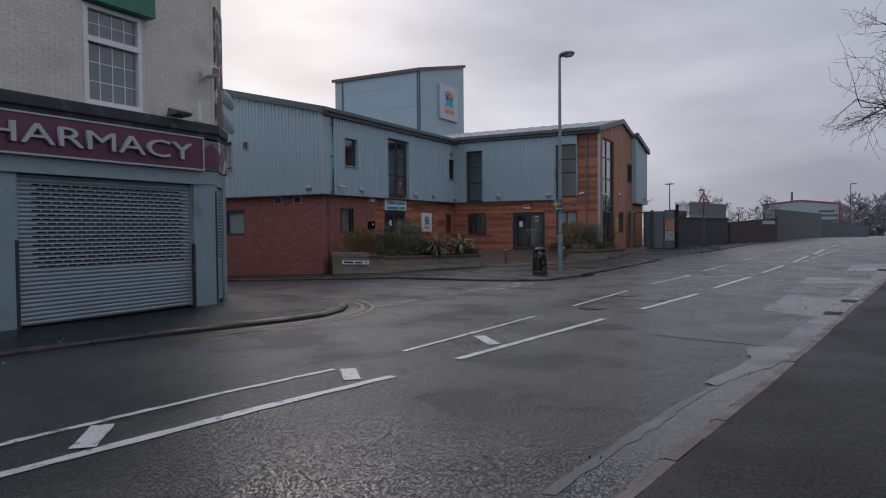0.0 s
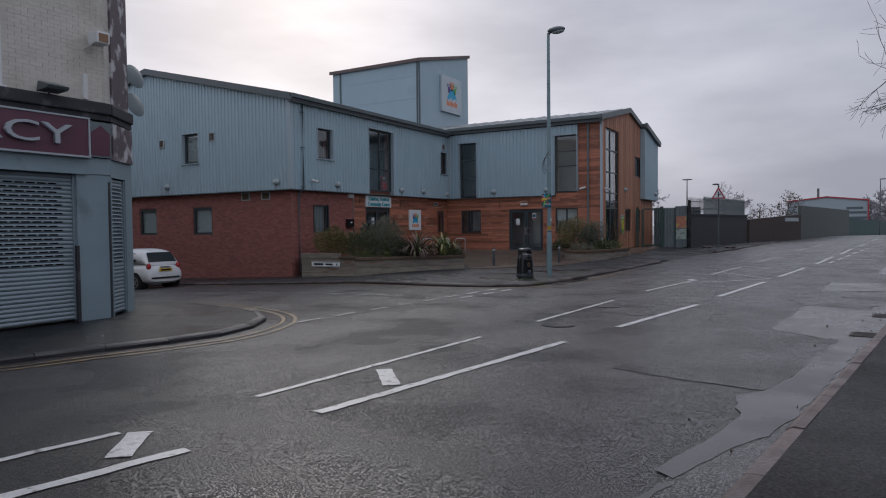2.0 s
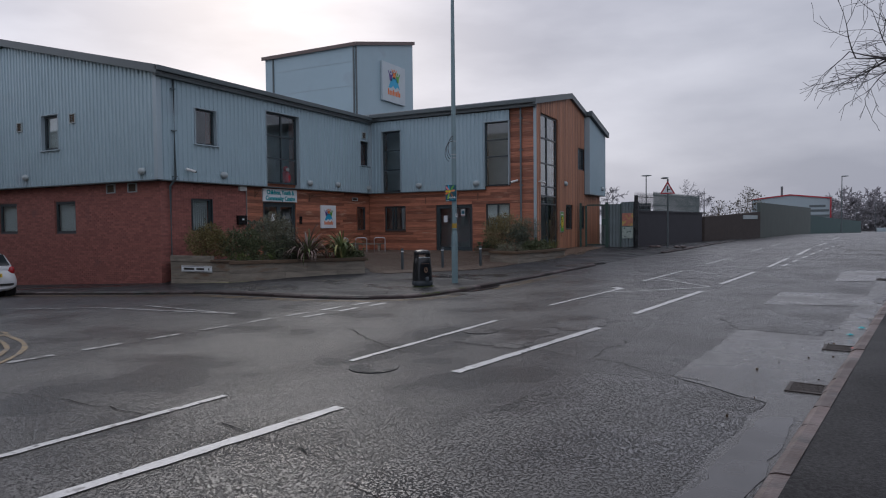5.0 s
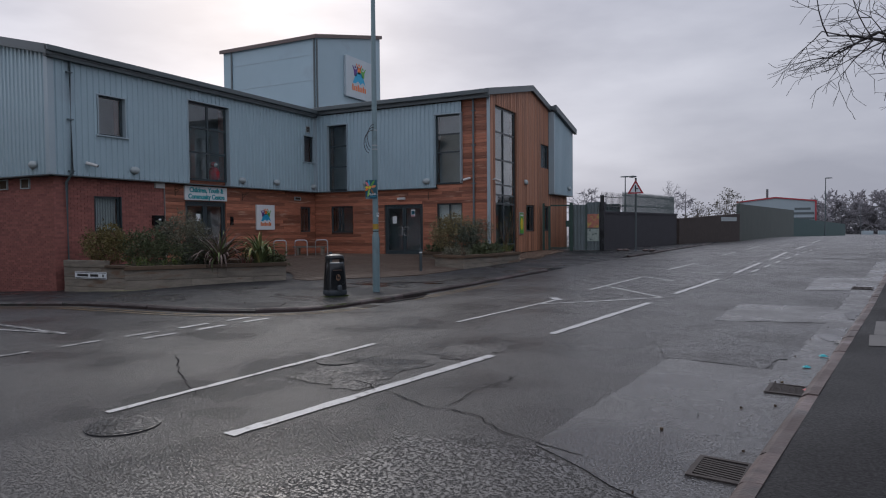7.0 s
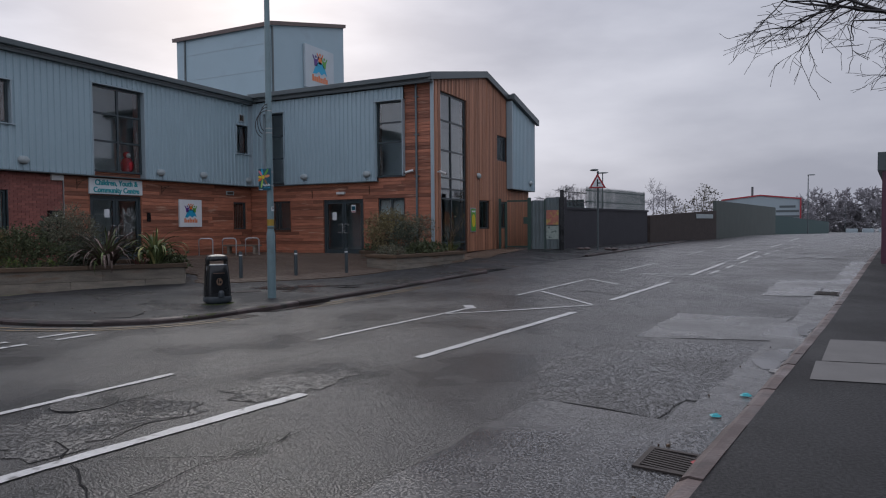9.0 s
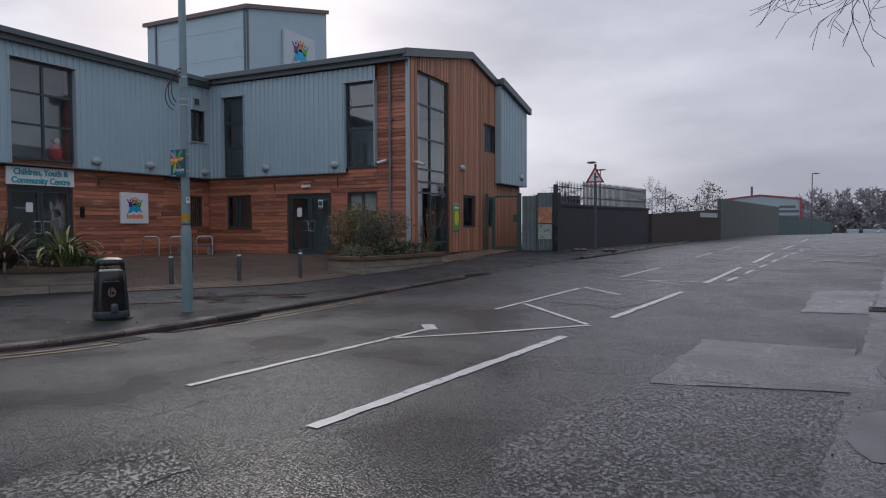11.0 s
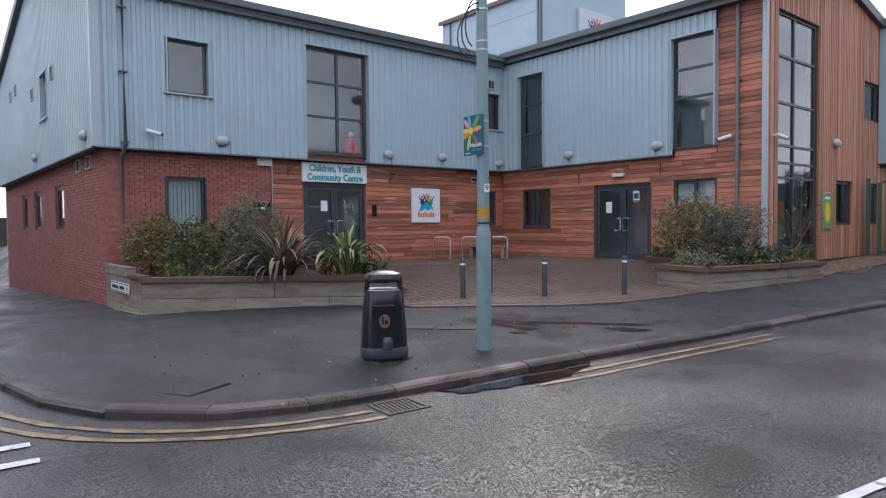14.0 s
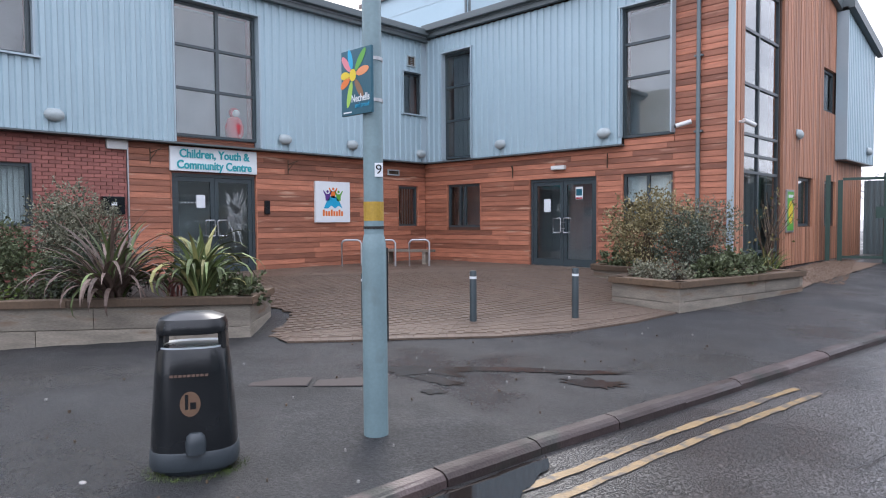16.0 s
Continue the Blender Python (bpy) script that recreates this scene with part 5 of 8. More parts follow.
def emblem(face, u, d, z, s, parent):
    """Plain coloured shapes: three raised-arm forms on a blue mound above an orange bar."""
    def poly(pts, mat, name):
        part(name, Mesh().add([face(u + a * s, d, z + b * s) for a, b in pts], [tuple(range(len(pts)))]), mat, parent)
    poly([(-0.29, -0.17), (-0.2, 0.0), (-0.1, 0.12), (0.0, 0.15), (0.1, 0.12), (0.2, 0.0), (0.29, -0.17), (0.16, -0.1), (0.06, -0.17), (-0.06, -0.1), (-0.16, -0.17)], M_CYAN, "mound")
    for k, (x0, y0, mat) in enumerate(((-0.17, 0.1, M_PURPLE), (0.0, 0.17, M_ORANGE), (0.17, 0.1, M_GREENP))):
        poly([(x0 - 0.14, y0 + 0.17), (x0 - 0.11, y0 + 0.18), (x0 - 0.04, y0 + 0.09), (x0 + 0.04, y0 + 0.09), (x0 + 0.11, y0 + 0.18), (x0 + 0.14, y0 + 0.17), (x0 + 0.07, y0 + 0.04), (x0 + 0.06, y0 - 0.08), (x0 - 0.06, y0 - 0.08), (x0 - 0.07, y0 + 0.04)], mat, "figure_shape")
        part("spot", Mesh().add([face(u + (x0 + 0.035 * math.cos(i)) * s, d + 0.001, z + (y0 + 0.15 + 0.035 * math.sin(i)) * s) for i in np.linspace(0, 5.8, 10)], [tuple(range(10))]), mat, parent)
    for k in range(8):
        a = -0.32 + 0.08 * k
        poly([(a, -0.36), (a + 0.06, -0.36), (a + 0.06, -0.24 + 0.04 * (k % 3 == 0)), (a, -0.24 + 0.04 * (k % 3 == 0))], M_ORANGE, "bar")


sign = thing("entrance_sign", A(29.7, 0.05, 2.65), "white entrance sign with raised turquoise lettering", "sign")
part("panel", Mesh().box(A, 28.69, 30.72, 0.02, 0.09, 2.66, 3.18), M_WHITESIGN, sign, bevel=0.008)
lettering("lettering", "Children, Youth &", 0.25, A, 29.7, 0.092, 3.03, M_TURQ, sign, 0.88, 0.008, bold=0.006)
lettering("lettering", "Community Centre", 0.25, A, 29.7, 0.092, 2.79, M_TURQ, sign, 0.88, 0.008, bold=0.006)
sign = thing("logo_sign", A(32.87, 0.03, 1.55), "square white sign with a bright emblem", "sign")
part("panel", Mesh().box(A, 32.34, 33.42, 0.02, 0.09, 1.54, 2.58), M_WHITESIGN, sign, bevel=0.006)
emblem(A, 32.88, 0.094, 2.07, 1.02, sign)
notice = thing("notice_board", G(39.85, 0.03, 1.2), "green and yellow poster in a steel frame", "notice board")
part("board_frame", Mesh().box(G, 39.5, 40.05, 0.02, 0.06, 1.22, 2.24), M_STEEL, notice, bevel=0.008)
part("poster", Mesh().box(G, 39.55, 40.0, 0.06, 0.064, 1.27, 2.19), M_GREENP, notice)
part("poster_panel", disc(G, 39.78, 0.066, 1.7, 0.18, 0.28), M_YELP, notice)
part("poster_title", Mesh().box(G, 39.6, 39.95, 0.065, 0.067, 2.05, 2.12), M_WHITESIGN, notice)

# plain stuffed figure in the upstairs window
doll = Mesh()
doll.lathe((XA - 0.12, 30.28, 3.46), [(0.14, 0), (0.2, 0.1), (0.21, 0.3), (0.15, 0.45), (0.09, 0.5)], 14)
tagged(link("stuffed_figure", doll.ball((XA - 0.12, 30.28, 4.06), 0.12, 12, 8), M_SANTA, smooth=True), "red felt festive stuffed figure on the sill", "soft toy")
trim_ball = Mesh().ball((XA - 0.03, 30.28, 4.04), 0.085, 10, 6)
tagged(link("cotton_wool_tuft", trim_ball, M_LAMPWHITE, smooth=True), "tuft of white wadding at the window", "decoration")

# ---- tower behind ----
tower_f = facing((0, 49.7), (1, 0), (0, -1))
tower_g = facing((-31.88, 0), (0, 1), (1, 0))
tower = thing("tower", (-36, 54, 0), "tall pale blue steel-clad hall behind the centre", "building")


def tower_top(y):
    return 15.2 + 0.235 * (y - 49.7)


m = Mesh()
m.add([(x, y, z) for x in (-40.75, -31.88) for y, z in ((49.7, 0), (58.2, 0), (58.2, tower_top(58.2)), (49.7, tower_top(49.7)))],
      [(0, 1, 2, 3), (4, 7, 6, 5), (0, 4, 5, 1), (1, 5, 6, 2), (2, 6, 7, 3), (3, 7, 4, 0)])
part("wall", m, M_CLAD, tower)
m = Mesh()
m.add([(x, y, z) for x in (-41.0, -31.7) for y, z in ((49.5, tower_top(49.5) - 0.05), (58.3, tower_top(58.3) - 0.05), (58.3, tower_top(58.3) + 0.22), (49.5, tower_top(49.5) + 0.22))],
      [(0, 1, 2, 3), (4, 7, 6, 5), (0, 4, 5, 1), (1, 5, 6, 2), (2, 6, 7, 3), (3, 7, 4, 0)])
part("roof", m, material("brown_verge_trim", (0.12, 0.085, 0.075), 0.5, vary=0.15), tower)
for face, u, zt in ((tower_f, -39.9, 15.1), (tower_f, -31.98, 15.1), (tower_g, 49.8, 15.1)):
    part("downpipe", Mesh().box(face, u - 0.06, u + 0.06, 0, 0.08, 5, zt), M_TRIM, tower)
for z in (8.6, 10.4, 12.2, 14.0):
    part("joint_strip", Mesh().box(tower_f, -40.7, -32.1, 0.0, 0.015, z, z + 0.03), M_CLADFLASH, tower)
sign = thing("tower_sign", tower_g(54.85, 0, 11.6), "large white sign with a bright emblem on the tower", "sign")
part("panel", Mesh().box(tower_g, 53.1, 56.55, 0.02, 0.22, 11.65, 14.75), material("weathered_tower_sign_face", (0.44, 0.50, 0.53), 0.4, vary=0.12, scale=1.2, fine=20), sign, bevel=0.02)
emblem(tower_g, 54.83, 0.23, 13.3, 3.0, sign)


# ---- pharmacy ----
XP = -15.1
P = facing((XP, 0), (0, 1), (1, 0))
Q0, Q1 = (XP, 12.08), (XP - 0.70, 13.0)            # the cut-off corner
qn = math.hypot(Q1[0] - Q0[0], Q1[1] - Q0[1])
C = facing(Q0, ((Q1[0] - Q0[0]) / qn, (Q1[1] - Q0[1]) / qn), ((Q1[1] - Q0[1]) / qn, -(Q1[0] - Q0[0]) / qn))
S = facing((0, 13.0), (-1, 0), (0, 1))             # along the side street
shop_core = Mesh()
shop_core.prism([(XP - 0.25, -12, -0.2), (XP - 0.25, 11.95, -0.2), (XP - 0.9, 12.8, -0.2), (-27, 12.8, -0.6), (-27, -12, -0.6)],
                [(XP - 0.25, -12, 9.2), (XP - 0.25, 11.95, 9.2), (XP - 0.9, 12.8, 9.2), (-27, 12.8, 9.2), (-27, -12, 9.2)])
wall_shop = tagged(link("wall_shop", shop_core, M_CREAM), "cream painted brick corner building above a shop", "wall", kind="structure")
SHOP_WIN = (8.97, 10.22, 4.14, 6.03)


def brick_wall(face, u0, u1, z0, z1, holes, parent, mat, keep, name="brick", d=0.0, seed=0, single=0, course=0.075, length=0.225, joint=0.01, back=-0.03):
    """Laid bricks, each with its own edges; single: how many stand as parts of their own, keep(u, z) picks them."""
    rnd, rest, made, row = random.Random(seed), Mesh(), 0, 0
    z = z0
    cache = {}
    while z < z1 - 0.02:
        zt = min(z + course, z1)
        gaps = [(q[0], q[1]) for q in holes if q[2] < zt - 0.01 and q[3] > z + 0.01]
        for a, b in spans(u0, u1, gaps):
            k = math.floor((a - (row % 2) * length / 2) / length)
            at = k * length + (row % 2) * length / 2
            while at < b:
                lo, hi = max(at, a), min(at + length, b)
                if hi - lo > 0.03:
                    out = d + rnd.uniform(-0.002, 0.003)
                    m = Mesh() if (made < single and keep(lo, z)) else rest
                    v = [face(u, dd, zz) for dd in (back, out) for u, zz in ((lo, z), (hi - joint, z), (hi - joint, zt - joint), (lo, zt - joint))]
                    m.add(v, [(4, 5, 6, 7), (0, 1, 5, 4), (1, 2, 6, 5), (2, 3, 7, 6), (3, 0, 4, 7)])
                    if m is not rest:
                        part(name, m, mat, parent)
                        made += 1
                at += length
        z, row = zt, row + 1
    ob = part(name + "work", rest, mat, parent)
    tagged(ob, kind="stuff")


brick_wall(P, 4.0, 12.03, 4.06, 8.6, [SHOP_WIN], wall_shop, M_CREAM, lambda u, z: u > 8.0 and z < 6.6, d=-0.09, seed=31, single=300, joint=0.005, back=-0.098)
brick_wall(C, 0.0, qn, 4.06, 8.6, [], wall_shop, M_CREAM, lambda u, z: False, d=-0.06, seed=32, joint=0.007, back=-0.2)
part("plaster", Mesh().box(S, 15.83, 27, -0.2, -0.02, -0.5, 9.2), M_CREAM, wall_shop)
part("painted_joints", Mesh().box(P, 4.0, 8.97, -0.25, -0.096, 4.06, 8.6).box(P, 10.22, 12.03, -0.25, -0.096, 4.06, 8.6).box(P, 8.97, 10.22, -0.25, -0.096, 6.03, 8.6), M_CREAM, wall_shop)
wroot = thing("window_30", P(9.6, 0, 4.14), "white plastic sash-style window with leaded grid", "window", kind="structure")
a, b, c, d = SHOP_WIN
m = Mesh()
for q in (a, b - 0.09):
    m.box(P, q, q + 0.09, -0.2, -0.05, c, d)
for q in (c, d - 0.08):
    m.box(P, a + 0.09, b - 0.09, -0.2, -0.05, q, q + 0.08)
part("window_frame", m, M_UPVC, wroot)
part("transom", Mesh().box(P, a + 0.05, b - 0.05, -0.18, -0.03, 5.32, 5.43), M_UPVC, wroot)
for z0, z1, n in ((c + 0.08, 5.32, 3), (5.43, d - 0.08, 2)):
    p = part("pane", Mesh().box(P, a + 0.09, b - 0.09, -0.14, -0.13, z0, z1), M_GLASS, wroot)
    p.visible_shadow = False
    for k in (1, 2, 3):
        u = a + 0.09 + (b - a - 0.18) * k / 4
        part("glazing_bar", Mesh().box(P, u - 0.009, u + 0.009, -0.13, -0.118, z0, z1), M_UPVC, wroot)
    for k in range(1, n):
        z = z0 + (z1 - z0) * k / n
        part("glazing_bar", Mesh().box(P, a + 0.09, b - 0.09, -0.129, -0.119, z - 0.008, z + 0.008), M_UPVC, wroot)
part("net_curtain", Mesh().box(P, a + 0.05, b - 0.05, -0.23, -0.22, c, d), M_NET, wroot)
part("window_sill", Mesh().box(P, a - 0.05, b + 0.05, -0.2, 0.0, c - 0.06, c), M_UPVC, wroot, bevel=0.01)
part("awning_board", Mesh().box(P, 8.95, 10.4, -0.08, 0.16, 6.06, 6.5), M_GREENFASC, wall_shop)

front = thing("shopfront", P(9.7, 0, 0.0), "pale blue painted pharmacy shopfront with closed shutters", "shopfront")
for u0, u1 in ((11.41, 12.07), (6.6, 7.64), (1.8, 2.6), (-3, -2)):
    part("pilaster", Mesh().box(P, u0, u1, -0.26, 0.0, -0.1, 2.74), M_SHOPBLUE, front, bevel=0.008)
part("lintel", Mesh().box(P, -3, 12.07, -0.26, 0.02, 2.74, 3.04), M_SHOPBLUE, front)
part("lintel_lip", Mesh().box(P, 7.0, 11.6, 0.02, 0.06, 2.72, 2.78), M_SHOPBLUE, front)
m = Mesh()
m.box(C, 0.0, 0.05, -0.2, 0.0, -0.1, 3.04)
m.box(C, 0.78, qn, -0.2, 0.0, -0.1, 3.04)
m.box(C, 0.05, 0.78, -0.2, 0.0, 2.7, 3.04)
part("corner_surround", m, M_SHOPBLUE, front)
for u0, u1, d0, zt in ((7.60, 7.66, -0.16, 1.55), (11.38, 11.43, -0.16, 1.4), (12.02, 12.06, -0.02, 2.6)):
    part("peeling_edge", Mesh().box(P, u0, u1, d0, 0.012, -0.05, zt), M_BLACKBAND, front)


def shutter(face, u0, u1, z0, z1, d, slot_z, slot_w):
    """A roller shutter of single slats, some of them pierced with slots."""
    root = thing("roller_shutter", face((u0 + u1) / 2, d, z0), "closed grey steel roller shutter with punched slots", "shutter", "roller shutters")
    # black sheet as painted shade behind the slots
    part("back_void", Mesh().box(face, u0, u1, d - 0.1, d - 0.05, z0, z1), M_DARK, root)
    n, h = int((z1 - z0) / 0.075), 0.075
    for k in range(n):
        z = z0 + (z1 - z0) * k / n
        hh = (z1 - z0) / n
        pierced = slot_z[0] < z < slot_z[1]
        m = Mesh()
        prof = ((0.0, 0.0), (0.012, 0.2), (0.018, 0.5), (0.012, 0.8), (0.0, 1.0))
        if pierced:
            holes, q = [], u0 + min(0.24, (u1 - u0) * 0.08) + (k % 2) * slot_w * 0.6
            while q + slot_w < u1 - min(0.1, (u1 - u0) * 0.05):
                holes.append((q, q + slot_w))
                q += slot_w * 1.25
            bands = ((0.0, 0.32, []), (0.32, 0.68, holes), (0.68, 1.0, []))
        else:
            bands = ((0.0, 1.0, []),)
        for f0, f1, holes in bands:
            for a, b in spans(u0, u1, holes):
                pts = [(dd, f) for dd, f in prof if f0 <= f <= f1]
                if f0 > 0:
                    pts.insert(0, (0.016, f0))
                if f1 < 1:
                    pts.append((0.016, f1))
                v = [face(u, d + dd, z + hh * f) for u in (a, b) for dd, f in pts]
                c = len(pts)
                m.add(v, [(i, i + 1, c + i + 1, c + i) for i in range(c - 1)])
        part("shutter_slat", m, M_SHUTTER, root)
    for u in (u0 - 0.05, u1):
        part("guide_rail", Mesh().box(face, u, u + 0.05, d - 0.06, d + 0.04, z0, z1), M_SHUTTER, root)


shutter(P, 7.70, 11.36, 0.03, 2.72, -0.1, (1.0, 2.5), 0.15)
shutter(P, 2.7, 6.5, 0.03, 2.72, -0.1, (1.0, 2.42), 0.15)
shutter(C, 0.1, 0.73, 0.04, 2.68, -0.06, (1.0, 2.5), 0.07)
fascia = thing("shop_fascia", P(9.5, 0.0, 2.97), "maroon shop fascia with raised silver lettering", "shop sign")
part("panel", Mesh().box(P, -3, 11.6, -0.05, 0.1, 3.06, 3.74), M_MAROON, fascia)
part("trim", Mesh().box(P, -3, 11.63, -0.05, 0.13, 3.025, 3.06).box(P, -3, 11.63, -0.05, 0.12, 3.74, 3.77).box(P, 11.60, 11.63, 0.0, 0.12, 3.06, 3.74), M_LETTER, fascia)
part("side_panel", Mesh().box(P, 11.64, 12.07, -0.05, 0.07, 3.06, 3.72), M_FENCE_GREY, fascia)
pent = ((11.67, 3.09), (12.04, 3.09), (12.04, 3.52), (11.86, 3.66), (11.67, 3.52))
part("side_emblem", Mesh().prism([P(u, 0.07, z) for u, z in pent], [P(u, 0.078, z) for u, z in pent]), M_MAROON, fascia)
part("corner_panel", Mesh().box(C, 0.05, qn - 0.05, -0.05, 0.05, 3.04, 3.74), M_FLAKE, fascia, "flaking white corner panel")
lettering("letters", "PHARMACY", 0.51, P, 8.90, 0.11, 3.385, M_LETTER, fascia, 1.76, 0.035)
part("lead_band", Mesh().box(P, -3, 12.07, -0.12, 0.03, 3.77, 3.9).box(C, 0.0, qn, -0.12, 0.03, 3.77, 3.9), M_BLACKBAND, fascia)
part("cornice", Mesh().box(P, -3, 12.08, -0.2, 0.1, 3.88, 4.1).box(C, -0.03, qn, -0.2, 0.08, 3.88, 4.1), M_BLACKBAND, fascia, bevel=0.03)
part("corner_board", Mesh().box(C, 0.25, qn - 0.02, -0.1, -0.02, 3.95, 6.9), M_FLAKE, wall_shop, "flaking white board up the corner")
for u, z, mat in ((11.78, 5.25, M_LAMPWHITE),):
    root = thing("shop_camera", P(u, 0.0, z), "white floodlight camera on the cream wall", "camera")
    part("bracket", Mesh().tube([P(u - 0.1, -0.1, z - 0.16), P(u - 0.08, 0.16, z - 0.1), P(u - 0.02, 0.2, z)], 0.016, 8), M_LAMPWHITE, root)
    part("housing", Mesh().box(P, u - 0.1, u + 0.16, 0.02, 0.32, z - 0.1, z + 0.12), mat, root, bevel=0.02)
    part("front_glass", Mesh().box(P, u - 0.06, u + 0.12, 0.32, 0.33, z - 0.07, z + 0.08), material("dull_amber_lens", (0.22, 0.12, 0.06), 0.3), root)
part("conduit", Mesh().box(P, 11.62, 11.70, -0.1, -0.03, 4.14, 4.6), M_LAMPWHITE, wall_shop)
root = thing("shop_floodlight", P(10.92, 0.1, 4.13), "grey wedge-shaped floodlight above the fascia", "wall light")
part("housing", Mesh().add([P(u, d, z) for u in (10.74, 11.12) for d, z in ((0.0, 4.13), (0.34, 4.15), (0.38, 4.21), (0.05, 4.31))], [(0, 1, 2, 3), (4, 7, 6, 5), (0, 4, 5, 1), (1, 5, 6, 2), (2, 6, 7, 3), (3, 7, 4, 0)]), M_TRIM, root, bevel=0.015)
part("arm", Mesh().tube([P(10.92, -0.05, 3.97), P(10.92, 0.1, 4.13)], 0.02, 8), M_TRIM, root)
for z in (4.35, 4.95):
    root = thing("satellite_dish", S(15.95, 0.0, z), "grey satellite dish on the side wall", "satellite dish", "satellite dishes")
    m, n = Mesh(), 18
    rings = []
    for r in (0.02, 0.1, 0.18, 0.24):
        rings.append([(XP - 0.72 - r * r * 1.4 - 0.5 * r * math.sin(2 * math.pi * i / n), 13.2 + 0.85 * r * math.cos(2 * math.pi * i / n), z + 1.1 * r * math.sin(2 * math.pi * i / n)) for i in range(n)])
    for r0, r1 in zip(rings, rings[1:]):
        m.prism(r0, r1, False)
    m.add(rings[0], [tuple(range(n))])
    part("dish", m, M_FENCE_GREY, root, smooth=True)
    part("mount", Mesh().tube([(XP - 1.0, 12.8, z - 0.1), (XP - 0.9, 13.05, z)], 0.02, 8), M_TRIM, root)

# ---- street lamp with its signs ----
LX, LY = -11.46, 25.84
LZ = pave_z(LX, LY)
lamp = thing("street_lamp", (LX, LY, LZ), "tall pale blue-green painted steel street lamp", "street lamp")
part("base_section", Mesh().lathe((LX, LY, LZ), [(0.092, -0.02), (0.092, 1.38), (0.088, 1.43), (0.074, 1.5)], 20), M_POST, lamp, smooth=True)
part("column", Mesh().lathe((LX, LY, LZ), [(0.074, 1.5), (0.07, 3.5), (0.058, 6.5), (0.048, 8.35)], 18), M_POST, lamp, smooth=True)
part("access_door", Mesh().add([(LX + 0.094 * math.cos(a), LY + 0.094 * math.sin(a), LZ + z) for z in (0.55, 1.2) for a in np.linspace(-0.75, -0.05, 6)], [(i, i + 1, i + 7, i + 6) for i in range(5)]), M_POST, lamp)
part("seam", Mesh().box(facing((LX + 0.062, LY + 0.07), (1, 0), (0, 1)), -0.006, 0.006, -0.006, 0.006, LZ + 0.7, LZ + 1.4), M_DARK, lamp)
m = Mesh()
m.ball((LX + 0.28, LY + 0.02, LZ + 8.42), 0.2, 16, 10, 1.6, 0.8, 0.55)
part("lantern", m, M_TRIM, lamp, smooth=True)
part("lantern_glass", Mesh().ball((LX + 0.33, LY + 0.02, LZ + 8.36), 0.16, 14, 8, 1.5, 0.8, 0.5), M_DIRTYWHITE, lamp, smooth=True)
part("spigot", Mesh().tube([(LX, LY, LZ + 8.3), (LX + 0.1, LY, LZ + 8.42)], 0.05, 10), M_TRIM, lamp)
part("yellow_band", Mesh().lathe((LX, LY, LZ), [(0.0755, 1.60), (0.0755, 1.74)], 18), material("dirty_yellow_paint", (0.38, 0.24, 0.03), 0.5, vary=0.35, scale=12, fine=60), lamp, "yellow painted band")
part("cable_tie", Mesh().lathe((LX, LY, LZ), [(0.078, 1.54), (0.078, 1.56)], 18), M_BLACK, lamp)
fx, fy = -7.7 - LX, 22.7 - LY
fl = math.hypot(fx, fy)
LF = facing((LX, LY), (-fy / fl, fx / fl), (fx / fl, fy / fl))
part("number_plate", Mesh().box(LF, 0.01, 0.07, 0.06, 0.076, LZ + 1.92, LZ + 2.02), M_WHITESIGN, lamp)
lettering("number", "9", 0.10, LF, 0.04, 0.076, LZ + 1.97, M_BLACK, lamp, 1.0, 0.002)
m = Mesh()
for k in range(3):
    pts = [LF(-0.04 - 0.16 * math.sin(q) * (1 + 0.3 * k), 0.06, LZ + 3.95 + 0.3 * math.cos(q * 1.1) - 0.07 * k) for q in np.linspace(0, 2.6, 9)]
    m.tube(pts, 0.009, 5)
part("cable_loop", m, M_BLACK, lamp, "black curled cable")
for z in (3.62, 3.72, 4.1):
    part("steel_strap", Mesh().lathe((LX, LY, LZ), [(0.073, z), (0.073, z + 0.02)], 16), M_STEEL, lamp)
sx, sy = LX, LY
ang = math.atan2(fy, fx) - 0.85
SF = facing((LX, LY), (-math.sin(ang) * 0.84, math.cos(ang) * 0.84), (math.cos(ang), math.sin(ang)))
flag = thing("flower_sign", SF(-0.06, 0.1, LZ + 2.3), "teal sign with a flower of coloured petals", "sign")
SZ = LZ + 2.615
part("panel", Mesh().box(SF, -0.27, 0.13, 0.082, 0.105, SZ - 0.24, SZ + 0.235), M_NAVY, flag, bevel=0.004)
for k, (a, mat, r) in enumerate(((105, M_CYAN, 0.075), (45, M_GREENP, 0.1), (8, M_PEACH, 0.085), (-52, M_BROWNP, 0.09), (-108, M_LIME, 0.1), (-155, M_ORANGE, 0.07), (178, M_YELP, 0.06), (135, M_PINK, 0.08))):
    q = radians(a)
    part("petal", disc(SF, -0.11 + math.cos(q) * (r + 0.045), 0.107, SZ + 0.05 + math.sin(q) * (r + 0.045), r, 0.03, q, 14), mat, flag)
part("flower_centre", disc(SF, -0.11, 0.108, SZ + 0.05, 0.045, 0.045), M_YELP, flag)
lettering("lettering", "Nechells", 0.075, SF, -0.01, 0.107, SZ - 0.125, M_WHITESIGN, flag, 0.92, 0.001, bold=0.001)
lettering("lettering", "and proud", 0.05, SF, 0.01, 0.107, SZ - 0.175, M_CYAN, flag, 0.92, 0.001)
part("bar", Mesh().box(SF, -0.24, -0.13, 0.106, 0.108, SZ - 0.222, SZ - 0.212), M_WHITESIGN, flag)
